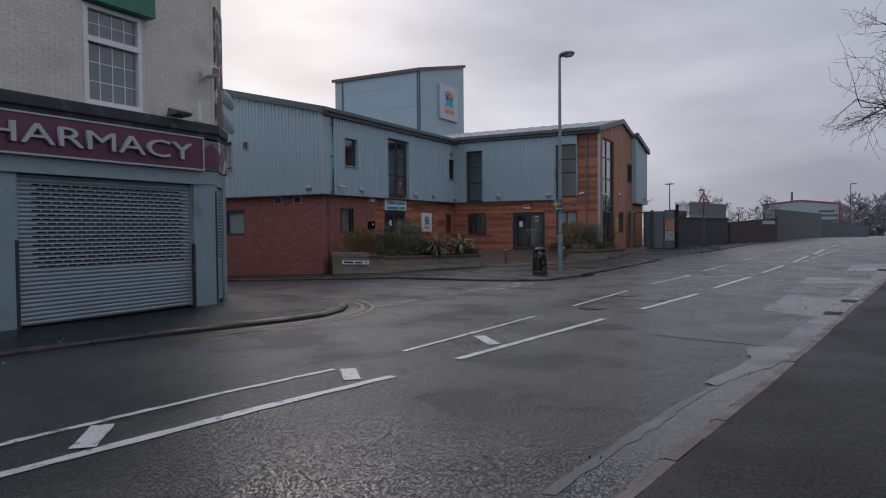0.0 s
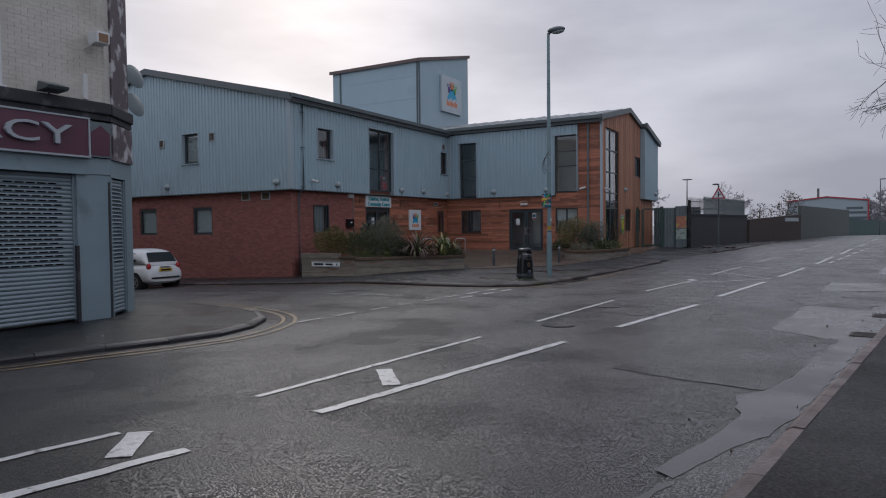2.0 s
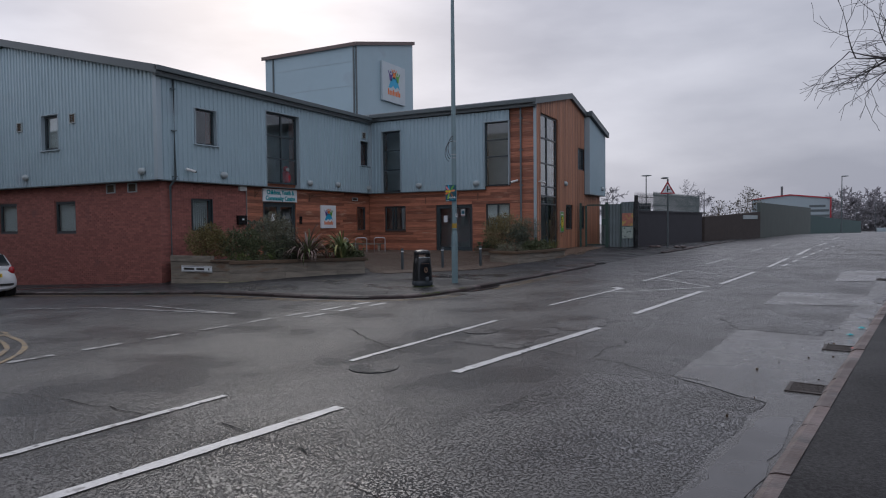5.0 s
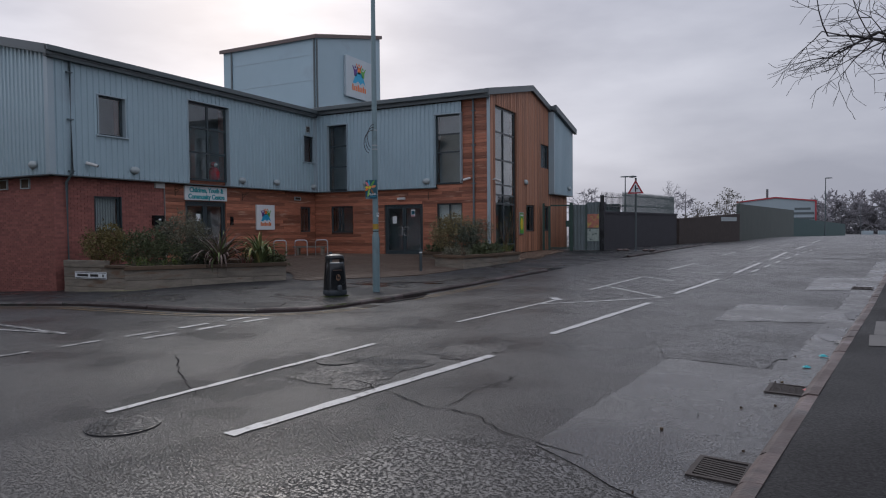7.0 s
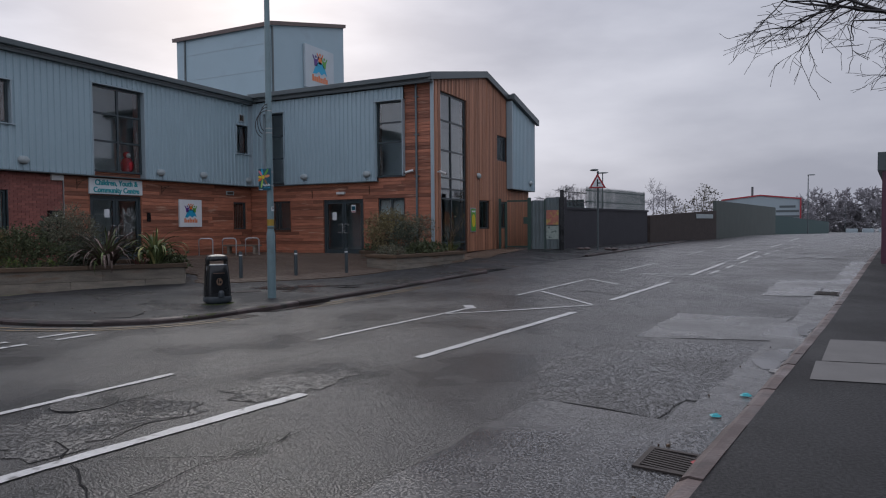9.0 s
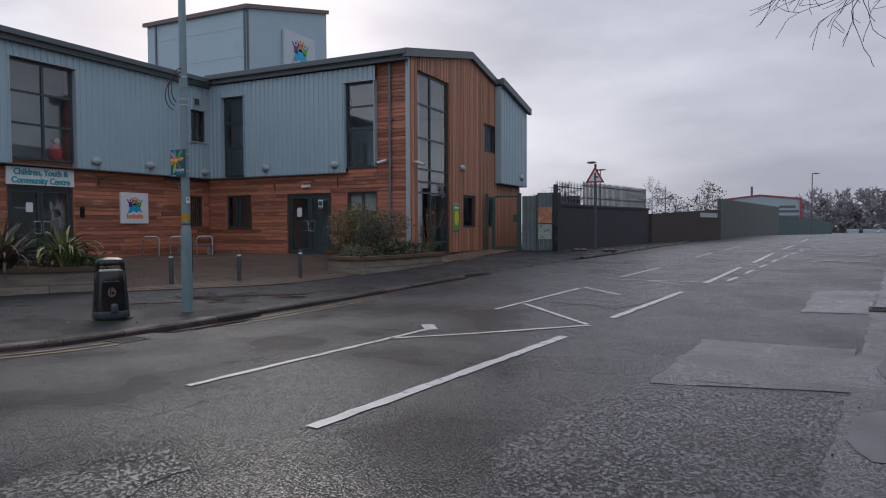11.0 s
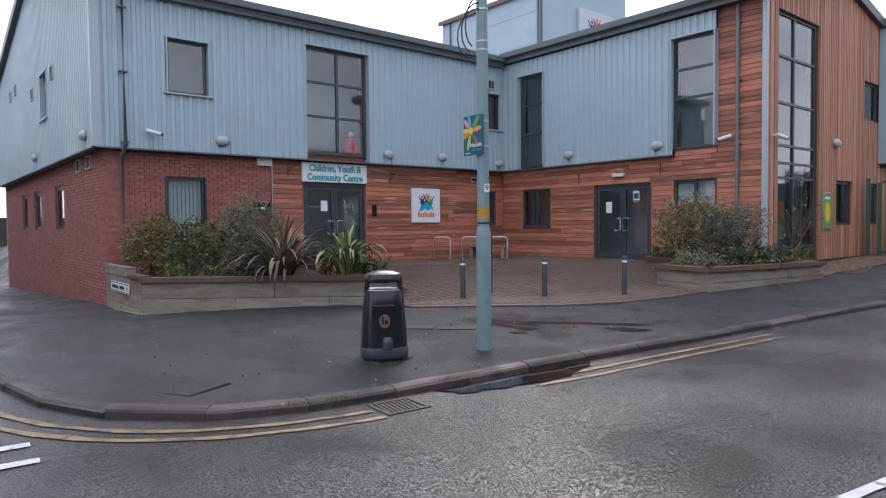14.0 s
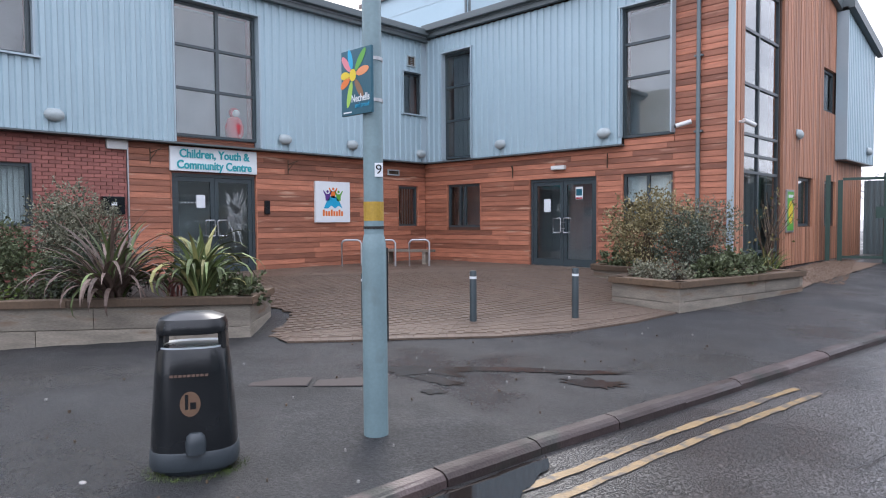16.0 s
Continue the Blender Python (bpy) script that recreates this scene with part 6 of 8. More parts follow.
for z in (SZ - 0.15, SZ + 0.15):
    part("clamp", Mesh().lathe((LX, LY, z), [(0.078, 0), (0.078, 0.025)], 16), M_STEEL, flag)

# ---- litter bin ----
BX, BY = -11.86, 24.63
BZ = pave_z(BX, BY)
bx, by = -7.0 - BX, 21.6 - BY
BA = math.atan2(by, bx)
litter_bin = thing("litter_bin", (BX, BY, BZ), "black moulded plastic litter bin with grey base", "litter bin")


def bin_ring(r, z, flat=0.86):
    """A rounded-square outline turned to the street."""
    out = []
    for i in range(28):
        t = 2 * math.pi * i / 28
        c0, s0 = math.cos(t), math.sin(t)
        k = r / (abs(c0) ** 3.0 + abs(s0) ** 3.0) ** (1 / 3.0)
        a, b = k * c0 * flat, k * s0
        out.append((BX + a * math.cos(BA) - b * math.sin(BA), BY + a * math.sin(BA) + b * math.cos(BA), BZ + z * 1.03))
    return out


def bin_skin(levels, closed_low=True, closed_high=True):
    m = Mesh()
    rings = [bin_ring(r, z) for r, z in levels]
    for r0, r1 in zip(rings, rings[1:]):
        m.prism(r0, r1, False)
    if closed_low:
        m.add(rings[0], [tuple(range(28))])
    if closed_high:
        m.add(rings[-1], [tuple(range(28))])
    return m


part("base", bin_skin([(0.22, 0.0), (0.235, 0.03), (0.268, 0.035), (0.277, 0.06), (0.273, 0.14), (0.268, 0.15)]), M_BINBASE, litter_bin, "grey moulded base ring", smooth=True)
part("body", bin_skin([(0.266, 0.148), (0.26, 0.3), (0.236, 0.6), (0.222, 0.76), (0.214, 0.775)]), M_BIN, litter_bin, smooth=True)
part("bin_liner", bin_skin([(0.20, 0.70), (0.209, 0.765), (0.205, 0.785), (0.15, 0.765)]), M_LETTER, litter_bin, "crumpled silver liner bag", smooth=True)
part("lid", bin_skin([(0.215, 0.862), (0.219, 0.872), (0.216, 0.912), (0.198, 0.952), (0.13, 0.979), (0.03, 0.989)]), M_BIN, litter_bin, smooth=True)
BF = facing((BX, BY), (-math.sin(BA), math.cos(BA)), (math.cos(BA), math.sin(BA)))
for first in (4, 18):
    side_rings = []
    for r, z in ((0.222, 0.755), (0.2155, 0.872)):
        outer, inner = bin_ring(r, z), bin_ring(r - 0.03, z)
        side_rings.append([outer[first + i] for i in range(7)] + [inner[first + i] for i in range(6, -1, -1)])
    part("side_pillar", Mesh().prism(*side_rings), M_BIN, litter_bin)
ring = Mesh()
ring.add([BF(0.062 * math.cos(t), 0.2170 - 0.0745 * 0.078 * math.sin(t), BZ + 0.46 + 0.078 * math.sin(t)) for t in np.linspace(0, 6.0, 18)], [tuple(range(18))])
part("litter_symbol", ring, material("faded_orange_decal", (0.13, 0.075, 0.045), 0.5), litter_bin, "faded orange round litter symbol")
part("symbol_shape", Mesh().box(BF, -0.03, -0.012, 0.214, 0.2195, BZ + 0.40, BZ + 0.52).box(BF, 0.0, 0.035, 0.214, 0.2195, BZ + 0.41, BZ + 0.47), M_BIN, litter_bin)
for k in range(9):
    part("bar", Mesh().box(BF, -0.12 + 0.026 * k, -0.10 + 0.026 * k, 0.199, 0.2035, BZ + 0.628, BZ + 0.643), material("faded_decal_bar", (0.13, 0.08, 0.06), 0.5) if k == 0 else bpy.data.materials["faded_decal_bar"], litter_bin)
part("lock_cover", Mesh().lathe(BF(0.03, 0.218, BZ + 0.17), [(0.07, -0.02), (0.072, 0.05), (0.062, 0.09), (0.04, 0.11)], 16, 0.8, 0.9), M_BINBASE, litter_bin, smooth=True)

# ---- bollards, cycle stands, bench ----
def bollard(x, y):
    z = pave_z(x, y)
    root = thing("bollard", (x, y, z), "slim dark grey bollard with a white band", "bollard", "forecourt bollards")
    part("post", Mesh().lathe((x, y, z), [(0.05, -0.02), (0.05, 0.74), (0.045, 0.755), (0.02, 0.76)], 16), M_FRAME, root, smooth=True)
    part("reflective_band", Mesh().lathe((x, y, z), [(0.0515, 0.64), (0.0515, 0.675)], 16), M_WHITESIGN, root)


for x, y in ((-14.92, 28.55), (-13.96, 29.77), (-12.99, 30.93)):
    bollard(x, y)
for x, y in ((-20.75, 32.88), (-20.1, 33.43), (-19.48, 34.0)):
    z = pave_z(x, y)
    hoop = [(x - 0.19, y - 0.16, z - 0.02), (x - 0.19, y - 0.16, z + 0.6), (x - 0.16, y - 0.135, z + 0.66), (x - 0.12, y - 0.1, z + 0.68), (x + 0.12, y + 0.1, z + 0.68), (x + 0.16, y + 0.135, z + 0.66), (x + 0.19, y + 0.16, z + 0.6), (x + 0.19, y + 0.16, z - 0.02)]
    tagged(link("cycle_stand", Mesh().tube(hoop, 0.024, 8), M_STEEL, smooth=True), "bare steel hoop cycle stand", "cycle stand", "cycle stands")
bz = pave_z(-20.4, 34.6)
bench = thing("bench", (-20.4, 34.6, bz), "low timber bench against the cedar wall", "bench")
part("seat", Mesh().box(facing((-21.2, 34.3), (0.95, 0.31), (0.31, -0.95)), 0, 1.5, -0.16, 0.16, bz + 0.34, bz + 0.4), M_SLEEPER, bench)
for u in (0.15, 1.25):
    part("leg", Mesh().box(facing((-21.2, 34.3), (0.95, 0.31), (0.31, -0.95)), u, u + 0.1, -0.12, 0.12, bz - 0.03, bz + 0.34), M_SLEEPER, bench)

# ---- planters ----
def sleeper_edge(p, q, z0, z1, root, coping=True, courses=2):
    ln = math.hypot(q[0] - p[0], q[1] - p[1])
    u = ((q[0] - p[0]) / ln, (q[1] - p[1]) / ln)
    f = facing(p, u, (u[1], -u[0]))
    h = (z1 - z0) / courses
    for k in range(courses):
        at = 0.0
        while at < ln - 0.02:
            end = min(at + (2.4 if k % 2 else 1.7), ln)
            end = ln if ln - end < 0.4 else end
            part("sleeper", Mesh().box(f, at + 0.003, end - 0.003, -0.12, 0.0 - 0.004 * (k % 2), z0 + h * k + 0.004, z0 + h * (k + 1) - 0.004), M_SLEEPER, root, bevel=0.008)
            at = end
    if coping:
        at = 0.0
        while at < ln - 0.02:
            end = min(at + 2.1, ln)
            end = ln if ln - end < 0.4 else end
            part("coping_board", Mesh().box(f, at - (0.03 if at == 0 else -0.003), end + (0.03 if end == ln else -0.003), -0.18, 0.05, z1 - 0.03, z1 + 0.07), M_COPING, root, bevel=0.008)
            at = end
    return f


planter = thing("planter", (-18.3, 25.5, 0.0), "long raised timber sleeper planter full of shrubs", "planter", "timber planters")
PA = [(-20.95, 23.74), (-18.25, 23.72), (-15.5, 27.1), (-16.4, 27.95)]
fa = sleeper_edge(PA[0], PA[1], -0.32, 0.52, planter, False, 3)
part("raised_end", Mesh().box(fa, 0.0, 1.9, -0.12, 0.012, 0.524, 0.72), M_SLEEPER, planter, bevel=0.01)
part("coping_board", Mesh().box(fa, 1.9, 2.75, -0.16, 0.05, 0.53, 0.60), M_COPING, planter, bevel=0.008)
sleeper_edge(PA[1], PA[2], -0.14, 0.50, planter)
sleeper_edge(PA[2], PA[3], -0.08, 0.50, planter)
sleeper_edge(PA[3], (-21.2, 27.95), 0.0, 0.50, planter)
part("planting_soil", Mesh().add([(-21.5, 24.0, 0.46), (-18.3, 23.85, 0.46), (-15.65, 27.1, 0.46), (-16.45, 27.85, 0.46), (-21.5, 27.85, 0.46)], [(0, 1, 2, 3, 4)]), M_SOIL, planter)
part("edging", Mesh().tube([(PA[0][0], PA[0][1] - 0.03, -0.24), (PA[1][0], PA[1][1] - 0.03, -0.10)], 0.03, 6).tube([(PA[1][0] + 0.02, PA[1][1] - 0.03, -0.10), (PA[2][0] + 0.03, PA[2][1] - 0.03, 0.0)], 0.022, 6), material("mossy_concrete_edging", (0.22, 0.21, 0.12), 0.8, vary=0.3), planter)
plate_thing = thing("street_nameplate", fa(1.1, 0.02, 0.2), "white street nameplate on the planter end", "nameplate")
part("plate", Mesh().box(fa, 0.55, 1.95, 0.014, 0.03, 0.20, 0.40), M_WHITESIGN, plate_thing, bevel=0.004)
part("border", Mesh().box(fa, 0.57, 1.93, 0.03, 0.032, 0.215, 0.23).box(fa, 0.57, 1.93, 0.03, 0.032, 0.37, 0.385), M_BLACK, plate_thing)
for u0, u1 in ((0.66, 1.15), (1.25, 1.6), (1.78, 1.84)):
    part("bar", Mesh().box(fa, u0, u1, 0.03, 0.033, 0.265, 0.335), M_BLACK, plate_thing)

planter_b = thing("planter", (-12.8, 34.5, 0.1), "raised timber sleeper planter beside the gable", "planter", "timber planters")
PB = [(-13.32, 32.55), (-12.02, 32.26), (-11.31, 35.85)]
sleeper_edge(PB[0], PB[1], 0.0, 0.53, planter_b)
sleeper_edge(PB[1], PB[2], 0.04, 0.53, planter_b)
sleeper_edge(PB[2], (-12.40, 36.05), 0.12, 0.53, planter_b)
sleeper_edge((-13.62, 34.5), PB[0], 0.05, 0.53, planter_b)
sleeper_edge((-15.1, 34.9), (-13.6, 34.55), 0.2, 0.53, planter_b)
sleeper_edge((-15.2, 36.1), (-15.1, 34.9), 0.3, 0.55, planter_b)
part("planting_soil", Mesh().add([(-13.2, 32.68, 0.46), (-12.1, 32.44, 0.46), (-11.38, 35.82, 0.46), (-12.5, 36.1, 0.46), (-15.1, 36.2, 0.46), (-15.0, 35.0, 0.46), (-13.58, 34.6, 0.46)], [(0, 1, 2, 3, 4, 5, 6)]), M_SOIL, planter_b)

# ---- plants ----
def shrub(name, place, lobes, count, size, mat, label, seed, category="shrub", stems=9, long=1.9):
    """A shrub: stems that fork, and single leaves through uneven lobes (dx, dy, dz, r)."""
    rnd = random.Random(seed)
    root = thing(name, place, label, category)
    px, py, pz = place
    m = Mesh()
    for k in range(stems):
        lx, ly, lz, lr = rnd.choice(lobes)
        tip = (px + lx + rnd.uniform(-lr, lr) * 0.8, py + ly + rnd.uniform(-lr, lr) * 0.8, pz + lz + lr * rnd.uniform(0.1, 0.95))
        mid = (px + lx * 0.45 + rnd.uniform(-0.08, 0.08), py + ly * 0.45 + rnd.uniform(-0.08, 0.08), pz + lz * 0.55)
        m.tube([(px + rnd.uniform(-0.08, 0.08), py + rnd.uniform(-0.08, 0.08), pz - 0.04), mid, tip], [0.016, 0.011, 0.004], 5)
    part("stem", m, M_STEM, root)
    v, f = [], []
    weights = [q[3] ** 2 for q in lobes]
    for k in range(count):
        lx, ly, lz, lr = rnd.choices(lobes, weights)[0]
        w = Vector((rnd.gauss(0, 1), rnd.gauss(0, 1), rnd.gauss(0, 1))).normalized()
        bump = 1 + 0.5 * noise.noise(Vector((px + lx, py + ly, lz)) * 1.0 + w * 3.4)
        r = lr * bump * (0.45 + 0.58 * rnd.random() ** 0.5)
        p = Vector((px + lx, py + ly, pz + lz)) + Vector((w.x * r, w.y * r, w.z * r * 0.92))
        if p.z < pz - 0.02:
            continue
        way = (w + Vector((rnd.uniform(-0.9, 0.9), rnd.uniform(-0.9, 0.9), rnd.uniform(-0.7, 0.8)))).normalized()
        side = way.cross(Vector((rnd.uniform(-1, 1), rnd.uniform(-1, 1), rnd.uniform(-1, 1))))
        if side.length < 0.1:
            continue
        side.normalize()
        sz = size * rnd.uniform(0.6, 1.25)
        n = len(v)
        bend = way.cross(side) * sz * 0.2
        v += [p, p + way * sz * 0.5 + side * sz / long / 1.3 - bend, p + way * sz, p + way * sz * 0.5 - side * sz / long / 1.3 - bend]
        f.append((n, n + 1, n + 2, n + 3))
    for k in range(int(count / 55)):
        lx, ly, lz, lr = rnd.choices(lobes, weights)[0]
        w = Vector((rnd.gauss(0, 1), rnd.gauss(0, 1), rnd.gauss(0.5, 0.8))).normalized()
        base = Vector((px + lx, py + ly, pz + lz)) + w * lr * rnd.uniform(0.7, 0.95)
        w = (w + Vector((rnd.uniform(-0.5, 0.5), rnd.uniform(-0.5, 0.5), rnd.uniform(0.0, 0.7)))).normalized()
        reach = lr * rnd.uniform(0.25, 0.7)
        for q in range(14):
            p = base + w * reach * q / 13
            if p.z < pz:
                continue
            way = (w * 0.5 + Vector((rnd.gauss(0, 1), rnd.gauss(0, 1), rnd.gauss(0.2, 0.7))).normalized()).normalized()
            side = way.cross(Vector((rnd.uniform(-1, 1), rnd.uniform(-1, 1), rnd.uniform(-1, 1)))) + Vector((0.001, 0, 0))
            side.normalize()
            sz, n = size * rnd.uniform(0.5, 1.0), len(v)
            v += [p, p + way * sz * 0.5 + side * sz / long / 1.3, p + way * sz, p + way * sz * 0.5 - side * sz / long / 1.3]
            f.append((n, n + 1, n + 2, n + 3))
    part("leaves", Mesh().add(v, f), mat, root)
    return root


def sword_plant(place, count, height, mats, label, seed, droop=1.0, width=0.045, splay=0.55, power=1.0):
    """Strap leaves from one crown: splay is how far they lean at the base, droop how much the tips arch over."""
    rnd = random.Random(seed)
    root = thing("sword_leaf_plant", place, label, "plant", "sword-leaved plants")
    px, py, pz = place
    for k in range(count):
        a, ln = rnd.uniform(0, 6.283), height * rnd.uniform(0.65, 1.15)
        outer = rnd.random() ** 0.7
        curl = (0.15 + outer * rnd.uniform(0.5, 1.4)) * droop
        w0, mat = width * rnd.uniform(0.7, 1.25), rnd.choice(mats)
        p, ang, v, n = Vector((px + rnd.uniform(-0.13, 0.13), py + rnd.uniform(-0.13, 0.13), pz - 0.03)), (0.05 + outer) * splay, [], 11
        out, side = Vector((math.cos(a), math.sin(a), 0)), Vector((-math.sin(a), math.cos(a), 0))
        for i in range(n + 1):
            t = i / n
            w = w0 * (0.6 + 0.8 * t if t < 0.4 else 0.9 * (1 - ((t - 0.4) / 0.6) ** 2.4) + 0.02)
            v += [p - side * w * 0.5, p - Vector((0, 0, w * 0.22)), p + side * w * 0.5]
            p = p + (out * math.sin(ang) + Vector((0, 0, math.cos(ang)))) * ln / n
            ang += curl * (0.15 + 1.5 * t ** power) / n * 1.8
        f = []
        for i in range(n):
            f += [(3 * i, 3 * i + 1, 3 * i + 4, 3 * i + 3), (3 * i + 1, 3 * i + 2, 3 * i + 5, 3 * i + 4)]
        part("sword_leaf", Mesh().add(v, f), mat, root)


TZ = 0.46
shrub("yellow_shrub", (-20.0, 24.42, TZ), [(0, 0, 0.55, 0.52), (-0.35, 0.0, 0.68, 0.42), (0.45, 0.1, 0.6, 0.42), (0.1, 0.1, 0.92, 0.38)], 4600, 0.055, M_LEAF_YELLOW, "rounded yellow-green evergreen shrub in the planter", 1)
shrub("green_shrub", (-18.85, 24.85, TZ), [(0, 0, 0.4, 0.5), (0.5, 0.35, 0.35, 0.42), (-0.45, 0.1, 0.6, 0.46), (0.1, 0.2, 0.8, 0.36), (0.9, 0.75, 0.35, 0.35)], 5600, 0.058, M_LEAF_GREEN, "dense dark green shrub in the planter", 2)
shrub("deep_green_shrub", (-17.7, 25.75, TZ), [(0, 0, 0.3, 0.4), (0.2, 0.3, 0.3, 0.35), (-0.3, 0.2, 0.5, 0.38)], 3000, 0.055, M_LEAF_DEEP, "low deep green shrub in the planter", 3)
shrub("grey_shrub", (-18.35, 25.85, TZ), [(0, 0, 0.7, 0.5), (0.1, 0.25, 0.95, 0.45), (-0.15, -0.15, 1.1, 0.42), (0.05, 0.0, 1.38, 0.32), (0.2, 0.3, 0.65, 0.42), (0.1, 0.35, 1.15, 0.25)], 5600, 0.048, M_LEAF_GREY, "tall feathery grey-green shrub in the planter", 4, long=2.6, stems=20)
shrub("laurel_sprig", (-19.4, 26.0, TZ), [(0, 0, 1.1, 0.28), (0.1, 0.05, 0.75, 0.3)], 420, 0.13, M_LEAF_DEEP, "dark laurel shoot before the window", 5, long=2.4)
sword_plant((-17.0, 25.9, TZ), 130, 1.35, [M_BLADE_DARK, M_BLADE_DARK, M_BLADE_DARK, M_BLADE_GREEN], "large bronze sword-leaved plant spilling outwards", 6, 1.9, 0.062, 0.7)
sword_plant((-16.25, 26.8, TZ), 75, 1.3, [M_BLADE_GREEN, M_BLADE_GREEN, M_BLADE_GOLD], "green and yellow striped sword-leaved plant", 7, 3.4, 0.08, 0.36, 1.7)
sword_plant((-16.5, 26.55, TZ), 14, 0.7, [leaf_material("reddish_sword_leaves", (0.16, 0.06, 0.05), 0.4)], "small reddish sword-leaved plant", 8, 1.3, 0.04)
shrub("ground_shrub", (-16.1, 27.15, TZ), [(0, 0, 0.1, 0.3), (0.2, 0.1, 0.08, 0.25), (-0.25, -0.1, 0.12, 0.28)], 1100, 0.075, M_LEAF_GREEN, "low spreading green shrub at the planter edge", 9)
shrub("ground_shrub", (-18.2, 24.3, TZ), [(0, 0, 0.08, 0.25), (0.5, 0.5, 0.08, 0.22), (-0.5, 0.05, 0.1, 0.25)], 420, 0.05, M_MOSS, "low bright green ground cover", 10)
shrub("mixed_shrub", (-13.35, 33.85, TZ), [(0, 0, 0.75, 0.55), (-0.35, 0.1, 1.0, 0.5), (0.3, 0.15, 1.05, 0.5), (0, 0.2, 1.3, 0.38), (-0.5, 0.25, 0.7, 0.4)], 4600, 0.052, leaf_material("olive_shrub_leaves", (0.20, 0.17, 0.085), 0.55), "large loose olive-green shrub in the planter", 11, stems=16)
shrub("grey_shrub", (-12.75, 34.7, TZ), [(0, 0, 0.75, 0.5), (0.2, 0.35, 1.0, 0.42), (-0.2, 0.2, 1.1, 0.4)], 2400, 0.055, M_LEAF_GREY, "grey-green shrub beside the downpipe", 12, long=2.4)
shrub("deep_green_shrub", (-12.72, 33.75, TZ), [(0, 0, 0.55, 0.42), (0.1, 0.15, 0.85, 0.34), (0.2, 0.4, 0.4, 0.35)], 3000, 0.05, M_LEAF_DEEP, "upright dark green shrub in the planter", 13)
shrub("ground_shrub", (-12.0, 34.2, TZ), [(0, 0, 0.2, 0.35), (0.1, 0.5, 0.18, 0.32), (-0.1, -0.5, 0.18, 0.32)], 2000, 0.075, M_LEAF_GREEN, "low spreading green shrub at the planter edge", 14)
shrub("grey_ground_shrub", (-12.75, 32.98, TZ), [(0, 0, 0.12, 0.28), (0.4, -0.1, 0.12, 0.28), (-0.3, 0.2, 0.12, 0.25)], 1200, 0.05, M_LEAF_GREY, "low grey-green ground cover in the planter", 15)
shrub("green_shrub", (-14.5, 35.3, TZ), [(0, 0, 0.2, 0.35), (0.3, 0.2, 0.25, 0.3), (-0.35, 0.0, 0.15, 0.28)], 1300, 0.085, M_LEAF_GREEN, "low green shrub by the double door", 16)
shrub("bare_shrub", (-12.1, 36.3, TZ), [(0, 0, 0.9, 0.55), (0.2, 0.1, 1.2, 0.45)], 60, 0.07, M_LEAF_YELLOW, "sparse shrub with a few yellow leaves", 17, stems=22)
sword_plant((-11.98, 36.0, TZ), 46, 0.72, [M_BLADE_GREEN, M_BLADE_GOLD, M_MOSS], "tuft of arching yellow-green grass-like leaves", 18, 1.2, 0.03)


# ---- trees ----
def bare_tree(name, place, height, spread, seed, label, levels=5, limbs=7, trunk=0.16, low=0.35, lean=(0, 0), fine=0.004, category="tree", bark=M_TWIG):
    """A leafless tree: tapered trunk, limbs that fork again and again into twigs."""
    rnd = random.Random(seed)
    root = thing(name, place, label, category)
    px, py, pz = place
    top = Vector((px + lean[0], py + lean[1], pz + height * 0.8))
    body = [Vector((px, py, pz - 0.1)), Vector((px, py, pz + height * low)), Vector((px, py, pz + height * low)).lerp(top, 0.5), top]
    part("trunk", Mesh().tube(body, [trunk, trunk * 0.8, trunk * 0.5, trunk * 0.15], 9), bark, root, smooth=True)
    m = Mesh()

    def grow(p, way, ln, r, lev):
        pts, q, w = [p], p, way
        for k in range(4):
            w = (w + Vector((rnd.uniform(-0.22, 0.22), rnd.uniform(-0.22, 0.22), rnd.uniform(-0.16, 0.14)))).normalized()
            q = q + w * ln / 4
            pts.append(q)
        m.tube(pts, [max(r * (1 - 0.16 * k), fine) for k in range(5)], 4 if lev > 1 else 3)
        if lev == 0:
            return
        n = 4 if lev > 1 else 3
        for k in range(n):
            t = rnd.uniform(0.25, 1.0) if k else 1.0
            at = pts[min(int(t * 4), 4)]
            side = Vector((rnd.gauss(0, 1), rnd.gauss(0, 1), rnd.gauss(0, 0.55))).normalized()
            grow(at, (w * 0.85 + side * 0.75).normalized(), ln * rnd.uniform(0.48, 0.72), max(r * 0.5, fine), lev - 1)

    for k in range(limbs):
        a = 2 * math.pi * (k + rnd.uniform(-0.3, 0.3)) / limbs
        t = rnd.uniform(0.0, 0.95)
        start = body[1].lerp(top, t)
        up = rnd.uniform(0.1, 0.5) + 0.7 * t
        grow(start, Vector((math.cos(a), math.sin(a), up)).normalized(), spread * rnd.uniform(0.45, 0.65) * (1.1 - 0.35 * t), trunk * 0.42 * (1 - 0.4 * t), levels - 1)
    part("crown", m, bark, root)
    return root


